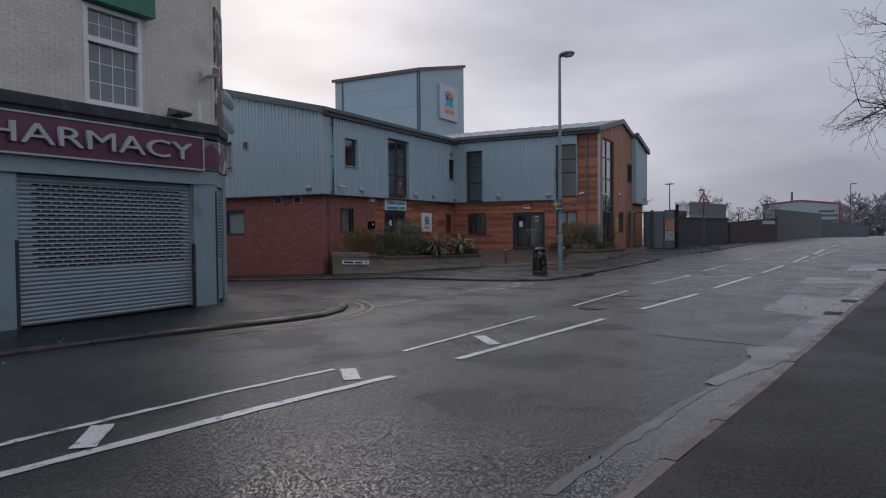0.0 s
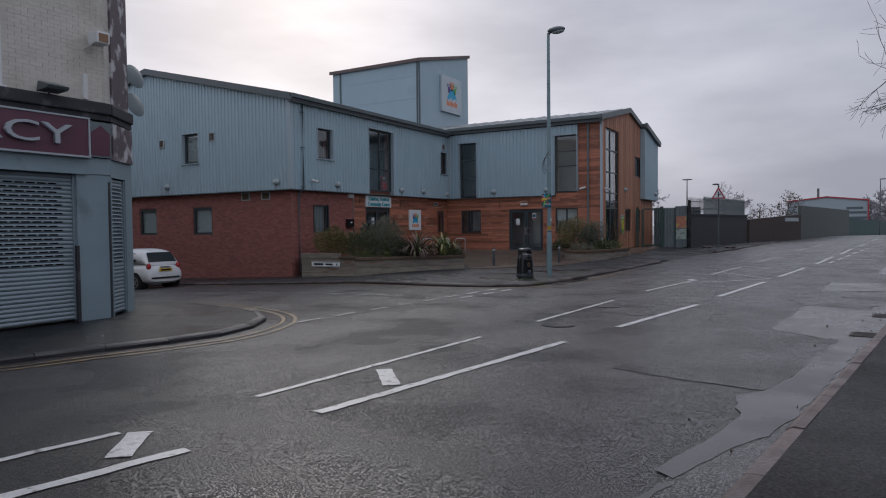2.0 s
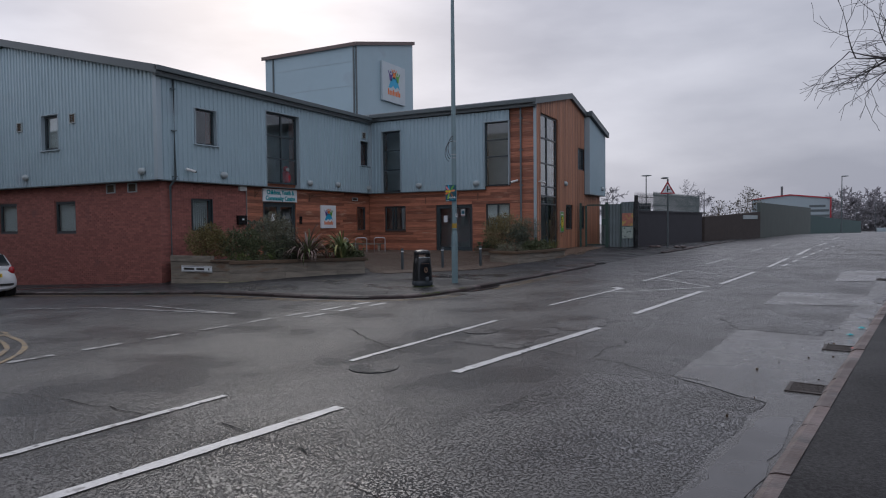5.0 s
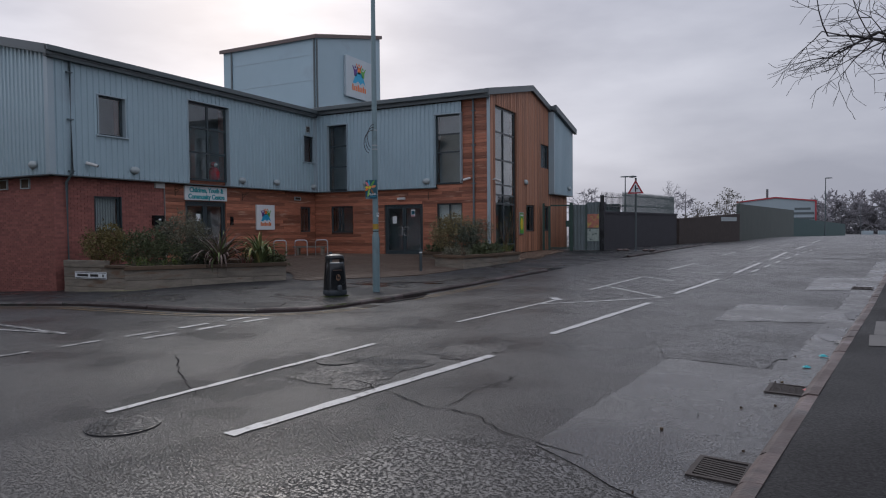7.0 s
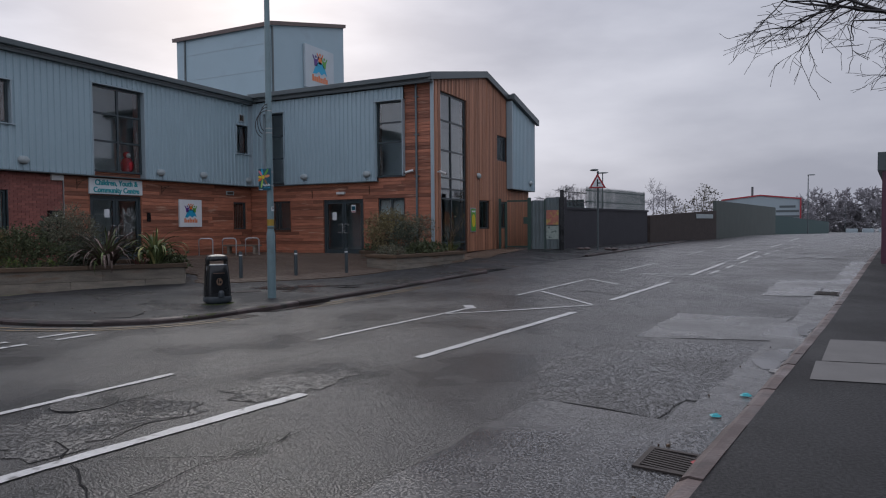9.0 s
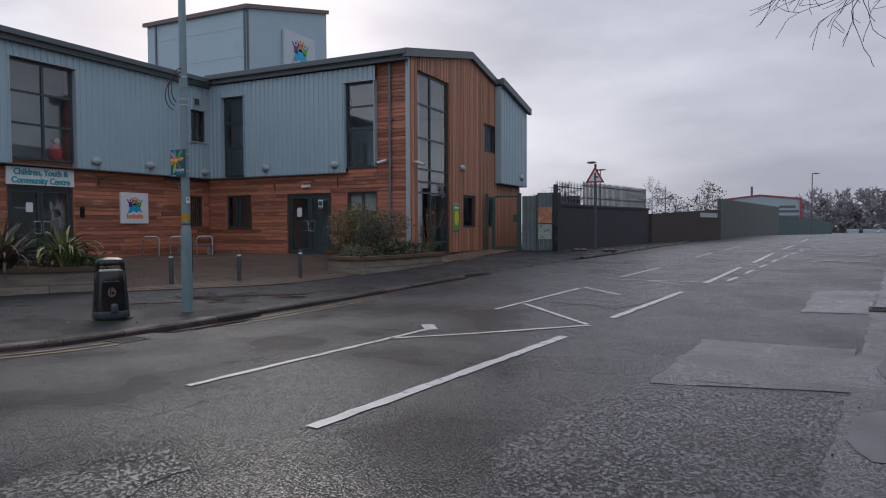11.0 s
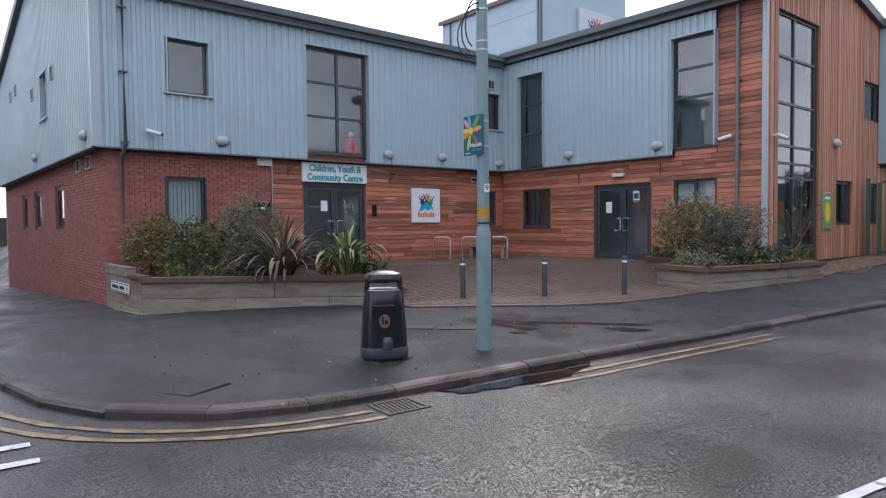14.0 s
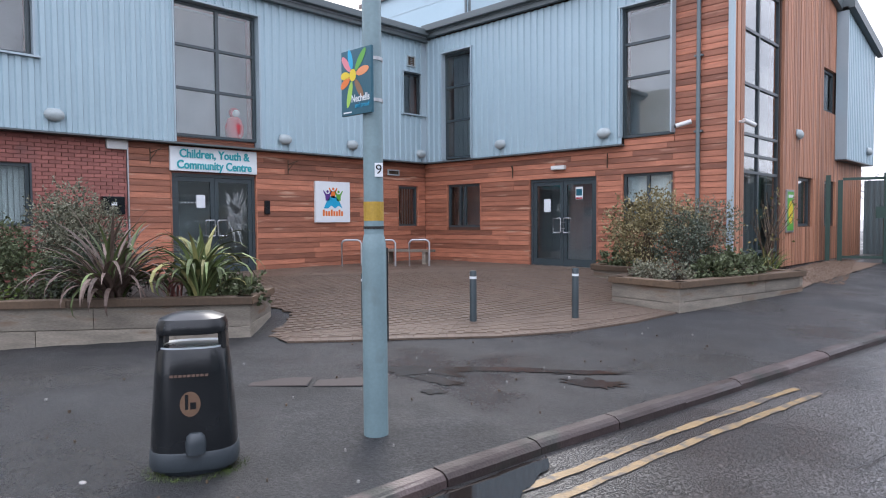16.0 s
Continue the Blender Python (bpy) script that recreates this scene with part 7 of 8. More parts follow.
bare_tree("street_tree", (2.6, 30.2, 0.1), 10.5, 5.6, 5, "leafless street tree with fine drooping twigs", 5, 11, 0.19, 0.4, fine=0.006)
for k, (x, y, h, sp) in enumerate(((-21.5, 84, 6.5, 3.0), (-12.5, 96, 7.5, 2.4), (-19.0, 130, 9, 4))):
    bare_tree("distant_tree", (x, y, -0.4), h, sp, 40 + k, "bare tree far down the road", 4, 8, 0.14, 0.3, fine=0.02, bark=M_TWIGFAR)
# brown-green leaves, paled in colour as distance haze would
M_FARLEAF = leaf_material("haze_paled_far_leaves", (0.17, 0.16, 0.13), 0.3)
shrub("ivy_tree", (-6.5, 70.5, 0.3), [(0, 0, 2.7, 0.8), (0.8, 0, 3.3, 0.7), (-0.6, 0, 2.6, 0.7), (0.3, 0, 3.8, 0.55), (1.2, 0, 2.7, 0.5)], 420, 0.15, M_FARLEAF, "ivy-covered tree behind the brown wall", 50, "tree", 60)
shrub("ivy_tree", (-9.0, 72, 0.3), [(0, 0, 2.0, 0.7), (1.0, 0, 2.4, 0.55), (-0.9, 0, 1.8, 0.5), (0.6, 0, 2.9, 0.4)], 240, 0.15, M_FARLEAF, "overgrown shrub behind the brown wall", 51, "tree", 40)
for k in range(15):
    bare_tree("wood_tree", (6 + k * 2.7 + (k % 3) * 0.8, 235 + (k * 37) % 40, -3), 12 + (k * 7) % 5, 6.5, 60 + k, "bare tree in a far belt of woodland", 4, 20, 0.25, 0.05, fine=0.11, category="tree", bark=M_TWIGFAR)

# ---- gate, fences and walls along the road ----
GF = facing((-12.6, 42.45), (0.963, 0.27), (0.27, -0.963))
gate = thing("gate", GF(0.7, 0, 0.4), "tall dark green steel gate beside the cedar wall", "gate")
for u in (0.0, 0.28):
    part("gate_post", Mesh().box(GF, u, u + 0.11, -0.055, 0.055, 0.3, 2.7 - 0.5 * u), M_FENCE_G, gate)
part("gate_post", Mesh().box(GF, 1.3, 1.46, -0.08, 0.08, 0.3, 2.72), M_FENCE_G, gate)
m = Mesh()
m.box(GF, 0.39, 1.3, -0.03, 0.03, 2.55, 2.62).box(GF, 0.39, 1.3, -0.03, 0.03, 0.5, 0.56)
part("gate_frame", m, M_FENCE_G, gate)
part("lock_box", Mesh().box(GF, 1.12, 1.32, 0.03, 0.09, 1.55, 1.85), M_FENCE_G, gate)
hoarding = thing("steel_fence", GF(1.9, 0, 0.4), "grey-green profiled steel fence panels", "fence")
corrugated("fence_panel", GF, 1.5, 2.05, 0.42, 2.6, hoarding, M_FENCE_GREY, 0.16, 0.03)
corrugated("fence_panel", GF, 2.1, 2.72, 0.42, 2.72, hoarding, M_FENCE_GREY, 0.16, 0.03)
part("fence_post", Mesh().box(GF, 2.05, 2.1, -0.05, 0.06, 0.35, 2.65), M_FENCE_G, hoarding)
back_panel = thing("steel_fence", (-11.2, 47.1, 0.4), "grey profiled steel panels behind the gate", "fence")
corrugated("fence_panel", facing((0, 47.3), (1, 0), (0, -1)), -12.7, -9.9, 0.3, 2.75, back_panel, M_FENCE_GREY, 0.16, 0.03)
board = thing("poster_board", GF(2.45, 0.06, 0.9), "two weathered colourful posters on the fence", "notice board")
part("poster", Mesh().box(GF, 2.14, 2.68, 0.05, 0.065, 1.5, 2.15), material("faded_red_poster", (0.42, 0.16, 0.11), 0.5, vary=0.4, scale=9, stain=(0.46, 0.36, 0.10), stain_scale=5, stain_at=0.52), board)
part("poster", Mesh().box(GF, 2.14, 2.68, 0.05, 0.065, 0.85, 1.45), material("faded_pale_poster", (0.32, 0.38, 0.34), 0.5, vary=0.4, scale=9, stain=(0.10, 0.14, 0.13), stain_scale=6, stain_at=0.56), board)
WF = facing((-10.0, 43.7), (0.174, 0.985), (0.985, -0.174))
dark_wall = thing("boundary_wall", WF(8, 0, 0.3), "dark painted brick boundary wall along the footway", "wall")
part("wall_body", Mesh().box(WF, 0.3, 11.3, -0.3, 0.0, 0.0, 2.2), M_WALLDARK, dark_wall)
part("coping", Mesh().box(WF, 0.25, 11.4, -0.34, 0.04, 2.2, 2.3), M_WALLDARK, dark_wall)
part("pier", Mesh().box(WF, -0.12, 0.3, -0.34, 0.08, 0.0, 2.75), M_WALLDARK, dark_wall)
part("gate_pier", Mesh().box(GF, 2.74, 2.92, -0.1, 0.1, 0.2, 3.05), M_BIN, dark_wall)
pal = thing("palisade_fence", WF(8, -0.2, 2.4), "galvanised steel palisade fence on the wall", "fence")
for k in range(55):
    u = 3.0 + k * 0.152
    part("pale", Mesh().add([WF(u + du, -0.17 + dd, z) for z, dus in ((2.28, (0, 0.09)), (3.3, (0, 0.09))) for du in dus for dd in (0, 0.015)] + [WF(u + 0.045, -0.162, 3.4)],
         [(0, 2, 6, 4), (1, 5, 7, 3), (0, 4, 5, 1), (2, 3, 7, 6), (4, 6, 8), (6, 7, 8), (7, 5, 8), (5, 4, 8)]), M_PALE, pal)
part("rail", Mesh().box(WF, 3.0, 11.3, -0.22, -0.18, 2.6, 2.66).box(WF, 3.0, 11.3, -0.22, -0.18, 3.15, 3.21), M_PALE, pal)
rail = thing("spiked_railing", WF(1, -0.2, 2.4), "short black spiked railing on the wall", "railing")
for k in range(18):
    u = 0.3 + 0.15 * k
    part("spike", Mesh().tube([WF(u, -0.15, 2.38), WF(u, -0.15, 3.15), WF(u, -0.15, 3.28)], [0.014, 0.014, 0.003], 5), M_BIN, rail)
part("rail", Mesh().box(WF, 0.25, 3.0, -0.17, -0.13, 2.55, 2.59).box(WF, 0.25, 3.0, -0.17, -0.13, 3.0, 3.04), M_BIN, rail)


def far_wall(name, p, q, h0, h1, mat, label, cat="wall"):
    ln = math.hypot(q[0] - p[0], q[1] - p[1])
    u = ((q[0] - p[0]) / ln, (q[1] - p[1]) / ln)
    f = facing(p, u, (u[1], -u[0]))
    root = thing(name, f(ln / 2, 0, pave_z(*p)), label, cat)
    part("wall_body", Mesh().add([f(a, d, z) for a, pt, h in ((0, p, h0), (ln, q, h1)) for d, z in ((-0.15, road_z(*pt) - 0.2), (0.1, road_z(*pt) - 0.2), (0.1, road_z(*pt) + h), (-0.15, road_z(*pt) + h))],
         [(0, 1, 2, 3), (4, 7, 6, 5), (0, 4, 5, 1), (1, 5, 6, 2), (2, 6, 7, 3), (3, 7, 4, 0)]), mat, root)
    return f


bf = far_wall("boundary_wall", (-8.0, 55.1), (-5.2, 68), 1.7, 2.15, M_WALLBROWN, "sooty brown brick boundary wall")
part("sign_panel", Mesh().box(bf, 8.4, 12.2, 0.11, 0.15, 1.85, 2.15), M_DIRTYWHITE, thing("wall_sign", bf(10, 0.1, 1.85), "long pale sign on the brown wall", "sign"))
far_wall("hoarding", (-5.2, 68), (-0.9, 104), 2.9, 3.25, M_HOARD, "tall dull green corrugated hoarding", "fence")
far_wall("mesh_fence", (-0.9, 104), (7.3, 140), 2.3, 1.9, M_TEAL, "dark teal mesh fence at the bend", "fence")

# ---- road signs and far lamps ----
WX, WY = -8.41, 43.78
wz = pave_z(WX, WY)
warn = thing("warning_sign", (WX, WY, wz), "red-edged triangular road sign on a grey post", "road sign")
part("post", Mesh().tube([(WX, WY, wz - 0.05), (WX, WY, 3.85)], 0.045, 10), M_TRIM, warn, smooth=True)
WS = facing((WX, WY - 0.06), (0.97, 0.24), (0.24, -0.97))
part("red_triangle", Mesh().prism([WS(u, d, z) for d in (0.0,) for u, z in ((-0.37, 3.10), (0.37, 3.10), (0.0, 3.76))], [WS(u, 0.02, z) for u, z in ((-0.37, 3.10), (0.37, 3.10), (0.0, 3.76))]), M_RED, warn)
part("white_triangle", Mesh().add([WS(u, 0.024, z) for u, z in ((-0.25, 3.165), (0.25, 3.165), (0.0, 3.61))], [(0, 1, 2)]), M_WHITESIGN, warn)
part("junction_symbol", Mesh().box(WS, -0.03, 0.03, 0.026, 0.028, 3.18, 3.5).box(WS, 0.03, 0.13, 0.026, 0.028, 3.3, 3.35), M_BLACK, warn)
part("sign_lamp", Mesh().ball((WX - 0.12, WY - 0.15, 3.90), 0.1, 12, 8, 2.0, 1.0, 0.5), M_TRIM, warn, smooth=True)
for k in range(4):
    tagged(link("stone_chip", Mesh().ball((WX + (-0.7, 0.5, -0.4, 0.8)[k], WY - 0.3, wz + 0.05), 0.12, 8, 5, 1.4, 1, 0.5), M_KERB), "broken kerb lump at the sign post", "rubble", "rubble lumps")
for x, y, h, two in ((-17.0, 83, 6.5, True), (3.1, 114, 7.8, False), (14, 240, 8, False), (18, 232, 8, False)):
    z = road_z(x, y)
    fl_ = thing("street_lamp", (x, y, z), "slim grey street lamp far down the road", "street lamp", "far street lamps")
    part("column", Mesh().lathe((x, y, z), [(0.09, -0.3), (0.07, h * 0.6), (0.05, h)], 8), M_TRIM, fl_)
    part("lantern", Mesh().ball((x + (0 if two else 0.35), y, z + h), 0.2, 10, 6, 3.0 if two else 2.4, 1, 0.4), M_TRIM, fl_)

# ---- far buildings ----
hall = thing("industrial_hall", (-4, 215, -1.6), "pale industrial hall with red roof edge", "building")
hx0, hx1, hy = -13.0, 6.0, 212.0
m = Mesh()
m.prism([(hx0, hy, -3), (hx1, hy, -3), (hx1, hy, 7.6), ((hx0 + hx1) / 2, hy, 8.7), (hx0, hy, 7.6)], [(hx0, hy + 40, -3), (hx1, hy + 40, -3), (hx1, hy + 40, 7.6), ((hx0 + hx1) / 2, hy + 40, 8.7), (hx0, hy + 40, 7.6)])
part("wall", m, M_FARWHITE, hall)
m = Mesh()
for (x0, z0), (x1, z1) in (((hx0 - 0.2, 7.6), ((hx0 + hx1) / 2, 8.7)), (((hx0 + hx1) / 2, 8.7), (hx1 + 0.2, 7.6))):
    m.prism([(x0, hy - 0.25, z0), (x1, hy - 0.25, z1), (x1, hy - 0.25, z1 + 0.35), (x0, hy - 0.25, z0 + 0.35)], [(x0, hy + 40, z0), (x1, hy + 40, z1), (x1, hy + 40, z1 + 0.35), (x0, hy + 40, z0 + 0.35)])
part("roof_edge", m, M_RED, hall)
part("corner_trim", Mesh().box(facing((0, hy), (1, 0), (0, -1)), hx1 - 0.1, hx1 + 0.25, 0, 0.3, -3, 8), M_RED, hall)
for z, w in ((5.4, 5.0), (4.2, 6.6), (2.8, 6.8)):
    part("bar", Mesh().box(facing((0, hy), (1, 0), (0, -1)), 3.6 - w / 2, 3.6 + w / 2 - 1.2, 0.02, 0.08, z, z + 0.6), M_TRIM, hall)
part("chimney", Mesh().lathe((-5.6, hy + 6, 8.5), [(0.3, 0), (0.3, 3.0)], 8), M_TRIM, hall)
for k in range(9):
    x = 17 + 3.4 * k
    car_far = thing("distant_vehicle", (x, 205, -1.6), "pale vehicle far beyond the road", "vehicle", "distant vehicles")
    part("body", Mesh().box(facing((0, 205), (1, 0), (0, -1)), x - 1.2, x + 1.2, -0.8, 0.8, -1.3, -0.2), M_FARWHITE, car_far, bevel=0.15)

# shop on the walked side, and added rows that darken the window reflections
side = thing("corner_shop", (4, 44, 0.2), "grey shop with a maroon pilaster and dark fascia", "building")
RF = facing((1.55, 38.2), (0.148, 0.989), (-0.989, 0.148))
m = Mesh()
m.box(RF, 0.0, 16, -7, 0.0, -0.1, 4.4)
part("wall", m, M_TRIM, side)
part("pilaster", Mesh().box(RF, -0.06, 0.4, -0.3, 0.1, 0.1, 3.05), M_MAROON, side)
part("fascia", Mesh().box(RF, -0.12, 16, -0.3, 0.22, 3.05, 3.6), M_TRIM, side)
# three unseen rows, added to darken what the glazing reflects and shade the road
row = tagged(link("wall_row", Mesh().box(facing((4.2, 0), (0.148, 0.989), (-0.989, 0.148)), -22, 27, -8, 0, -0.1, 4.8), M_WALLBROWN), "added unseen brick row that darkens window reflections", "wall", kind="structure")
tagged(link("wall_row", Mesh().box(facing((12.0, 24.0), (0.1, 0.995), (-0.995, 0.1)), 0, 62, -8, 0, -0.1, 8.2), M_TRIM), "added unseen grey block for darker window reflections", "wall", kind="structure")
tagged(link("wall_row", Mesh().box(facing((0, 12.8), (-1, 0), (0, 1)), 27.5, 90, -8, 0, -1.5, 8.0), M_WALLBROWN), "added unseen brick row blocking sky from gable windows", "wall", kind="structure")
# row added to close the view down the side street
tagged(link("wall_row", Mesh().box(facing((-78.0, 0), (0, 1), (1, 0)), 0, 70, -8, 0, -2.0, 2.5), M_WALLBROWN), "added plain brick row that closes off the side street", "wall", kind="structure")


# ---- parked cars ----
def hatchback(place, paint, label, scale=1.0):
    """A small parked hatchback, its tail towards +x."""
    px, py, pz = place
    root = thing("car", place, label, "car", "parked cars")

    def ring(x, w, z0, z1, top=0.72):
        out = []
        for i in range(20):
            t = 2 * math.pi * i / 20
            c0, s0 = math.cos(t), math.sin(t)
            k = 1 / (abs(c0) ** 4 + abs(s0) ** 4) ** 0.25
            y, z = k * c0 * w, (z0 + z1) / 2 + k * s0 * (z1 - z0) / 2
            y *= 1 - (1 - top) * max(0, (z - z0) / (z1 - z0) - 0.45)
            out.append((px + x * scale, py + y * scale, pz + z * scale))
        return out

    def loft(stations, top):
        m, rings = Mesh(), [ring(*st, top) for st in stations]
        for r0, r1 in zip(rings, rings[1:]):
            m.prism(r0, r1, False)
        m.add(rings[0], [tuple(range(20))]).add(rings[-1], [tuple(range(20))])
        return m
    lower = [(-1.76, 0.55, 0.3, 0.62), (-1.7, 0.7, 0.22, 0.72), (-1.45, 0.79, 0.2, 0.84), (-0.8, 0.81, 0.2, 0.96), (0.2, 0.81, 0.2, 0.98), (1.1, 0.81, 0.2, 0.99), (1.55, 0.79, 0.22, 0.97), (1.72, 0.72, 0.26, 0.84), (1.78, 0.62, 0.32, 0.62)]
    part("body", loft(lower, 0.86), paint, root, smooth=True)
    cabin = [(-0.85, 0.70, 0.9, 0.98), (-0.35, 0.74, 0.9, 1.36), (0.1, 0.74, 0.9, 1.48), (0.8, 0.73, 0.9, 1.49), (1.3, 0.70, 0.9, 1.42), (1.5, 0.68, 0.9, 1.2), (1.66, 0.66, 0.88, 0.95)]
    part("cabin", loft(cabin, 0.72), paint, root, smooth=True)
    sf = facing((px, py - 0.0), (1, 0), (0, -1))
    for s in (1, -1):
        f = facing((px, py), (1, 0), (0, -s))
        part("side_window", Mesh().add([f(u, d, pz + z) for u, d, z in ((-0.45, 0.755, 1.0), (0.42, 0.765, 1.0), (0.42, 0.655, 1.36), (-0.05, 0.655, 1.34))], [(0, 1, 2, 3)]), M_CARGLASS, root)
        part("side_window", Mesh().add([f(u, d, pz + z) for u, d, z in ((0.5, 0.762, 1.0), (1.12, 0.735, 1.03), (1.0, 0.645, 1.33), (0.5, 0.655, 1.36))], [(0, 1, 2, 3)]), M_CARGLASS, root)
        part("tail_light", Mesh().ball((px + 1.66, py - s * 0.6, pz + 0.86), 0.1, 10, 8, 0.7, 0.9, 1.3), M_TAIL, root, "red tail lamp", smooth=True)
        for x in (-1.12, 1.16):
            w = part("wheel", Mesh().tube([f(x, 0.62, pz + 0.29), f(x, 0.82, pz + 0.29)], 0.3, 20), M_TYRE, root, smooth=True)
            part("rim", Mesh().tube([f(x, 0.815, pz + 0.29), f(x, 0.835, pz + 0.29)], 0.2, 18), M_RIM, w)
            for k in range(5):
                t = 2 * math.pi * k / 5
                part("wheel_slot", Mesh().tube([f(x + 0.12 * math.cos(t), 0.83, pz + 0.29 + 0.12 * math.sin(t)), f(x + 0.12 * math.cos(t), 0.838, pz + 0.29 + 0.12 * math.sin(t))], 0.045, 8), M_TYRE, w)
            # black drum as painted shade inside the wheel arch
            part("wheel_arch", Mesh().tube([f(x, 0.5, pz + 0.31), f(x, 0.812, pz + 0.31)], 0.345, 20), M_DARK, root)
    part("rear_window", Mesh().add([(px + x, py + y, pz + z) for x, y, z in ((1.625, -0.58, 1.02), (1.625, 0.58, 1.02), (1.40, 0.5, 1.36), (1.40, -0.5, 1.36))], [(0, 1, 2, 3)]), M_CARGLASS, root)
    part("rear_plate", Mesh().box(facing((px + 1.785, py), (0, 1), (1, 0)), -0.26, 0.26, -0.02, 0.01, pz + 0.68, pz + 0.79), M_PLATE, root)
    part("plate_bar", Mesh().box(facing((px + 1.797, py), (0, 1), (1, 0)), -0.2, 0.2, 0, 0.004, pz + 0.705, pz + 0.765), M_BLACK, root)
    part("bumper_strip", Mesh().box(facing((px + 1.785, py), (0, 1), (1, 0)), -0.58, 0.58, -0.05, 0.02, pz + 0.42, pz + 0.48), M_BLACK, root)
    part("tailgate_trim", Mesh().box(facing((px + 1.765, py), (0, 1), (1, 0)), -0.2, 0.2, -0.05, 0.02, pz + 0.83, pz + 0.86), M_RIM, root)
    return root


hatchback((-25.6, 19.75, road_z(-25.6, 19.75)), M_CARWHITE, "small white hatchback parked beside the kerb")
hatchback((-30.3, 19.9, road_z(-30.3, 19.9)), M_CARGREY, "dark grey hatchback parked beside the kerb")

# ---- puddles on the footway and in its gutter ----
def blot(x, y, length, width, turn, seed, teeth=0.35):
    """A ragged, stretched outline."""
    out = []
    for i in range(56):
        t = 2 * math.pi * i / 56
        k = 1 + teeth * noise.noise(Vector((math.cos(t) * 2.2, math.sin(t) * 2.2, seed * 7.3))) + teeth * 0.8 * noise.noise(Vector((math.cos(t) * 7, math.sin(t) * 7, seed * 3.1)))
        a, b = length * k * math.cos(t) / 2, width * k * math.sin(t) / 2
        out.append((x + a * math.cos(turn) - b * math.sin(turn), y + a * math.sin(turn) + b * math.cos(turn)))
    return out


for k, (x, y, ln, w, turn) in enumerate(((-12.62, 27.42, 0.95, 0.22, 0.62), (-12.02, 27.98, 0.9, 0.13, 0.62), (-12.2, 27.25, 0.6, 0.12, 0.2), (-11.3, 28.38, 0.9, 0.12, 0.6), (-10.95, 28.12, 0.55, 0.22, 0.3), (-11.95, 26.95, 0.22, 0.1, 0.6),
                                         (-12.35, 27.5, 0.5, 0.08, 0.1))):
    patch("damp_patch", blot(x, y, ln, w * 1.4, turn, k, 0.6), M_DAMP, "damp footway patch tinted with the cedar wall's reflection", 0.008, "", pave_z, category="puddle")
patch("puddle", ragged([(-10.57, 24.35), (-10.53, 24.83), (-10.49, 25.47), (-10.44, 26.0), (-10.36, 26.5), (-10.2, 26.2), (-10.1, 25.8), (-10.08, 25.4), (-10.16, 25.04), (-10.22, 24.77), (-10.3, 24.45)], 0.025, 0.08, 90), M_CLEAR, "rain puddle lying in the gutter", 0.012, "", category="puddle")

# ---- gully grates, covers, litter ----
def gully(x, y, w, h, turn, label="rusty slotted iron gully grate at the kerb", lift=0.012):
    z = road_z(x, y) + lift
    c0, s0 = math.cos(turn), math.sin(turn)
    f = facing((x, y), (c0, s0), (-s0, c0))
    root = thing("gully_grate", (x, y, z), label, "drain grate", "gully grates")
    # black block as painted shade below the bars
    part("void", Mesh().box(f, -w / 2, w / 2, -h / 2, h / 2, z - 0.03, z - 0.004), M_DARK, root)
    m = Mesh()
    for q in (-w / 2, w / 2 - 0.035):
        m.box(f, q, q + 0.035, -h / 2, h / 2, z - 0.03, z + 0.008)
    for q in (-h / 2, h / 2 - 0.035):
        m.box(f, -w / 2 + 0.035, w / 2 - 0.035, q, q + 0.035, z - 0.03, z + 0.008)
    part("grate_frame", m, M_IRON, root)
    n = 8 if w > 0.4 else 6
    for k in range(n):
        u = -w / 2 + 0.05 + (w - 0.1) * k / n
        v = [f(u + du + dd * 0.12, dd, zz) for zz in (z - 0.02, z + 0.006) for du, dd in ((0, -h / 2 + 0.035), (0.022, -h / 2 + 0.035), (0.022, h / 2 - 0.035), (0, h / 2 - 0.035))]
        part("grate_bar", Mesh().prism(v[:4], v[4:]), M_IRON, root)


gully(-2.63, 16.47, 0.44, 0.36, 1.45)
gully(-2.21, 19.08, 0.44, 0.36, 1.45)
gully(-10.36, 23.75, 0.44, 0.40, 1.5, lift=0.002)
gully(-0.5, 30.45, 0.6, 0.44, 1.45)


def cover(x, y, w, h, turn, label, height=pave_z, lift=0.008, mat=M_PAVE_R):
    z = height(x, y) + lift
    c0, s0 = math.cos(turn), math.sin(turn)
    f = facing((x, y), (c0, s0), (-s0, c0))
    root = thing("access_cover", (x, y, z), label, "access cover", "access covers")
    part("cover_frame", Mesh().box(f, -w / 2, w / 2, -h / 2, h / 2, z - 0.04, z - 0.003), M_DARK, root)
    part("cover_plate", Mesh().box(f, -w / 2 + 0.012, w / 2 - 0.012, -h / 2 + 0.012, h / 2 - 0.012, z - 0.03, z + 0.002), mat, root)


def round_cover(x, y, r):
    z = road_z(x, y) + 0.01
    root = thing("manhole_cover", (x, y, z), "worn round iron manhole cover in the road", "access cover", "access covers")
    part("cover_frame", Mesh().lathe((x, y, z), [(r, -0.03), (r, 0.003), (r - 0.02, 0.004)], 24), M_PATCH, root)
    part("cover_plate", Mesh().lathe((x, y, z), [(r - 0.03, -0.02), (r - 0.03, 0.006)], 24), M_PATCH, root)


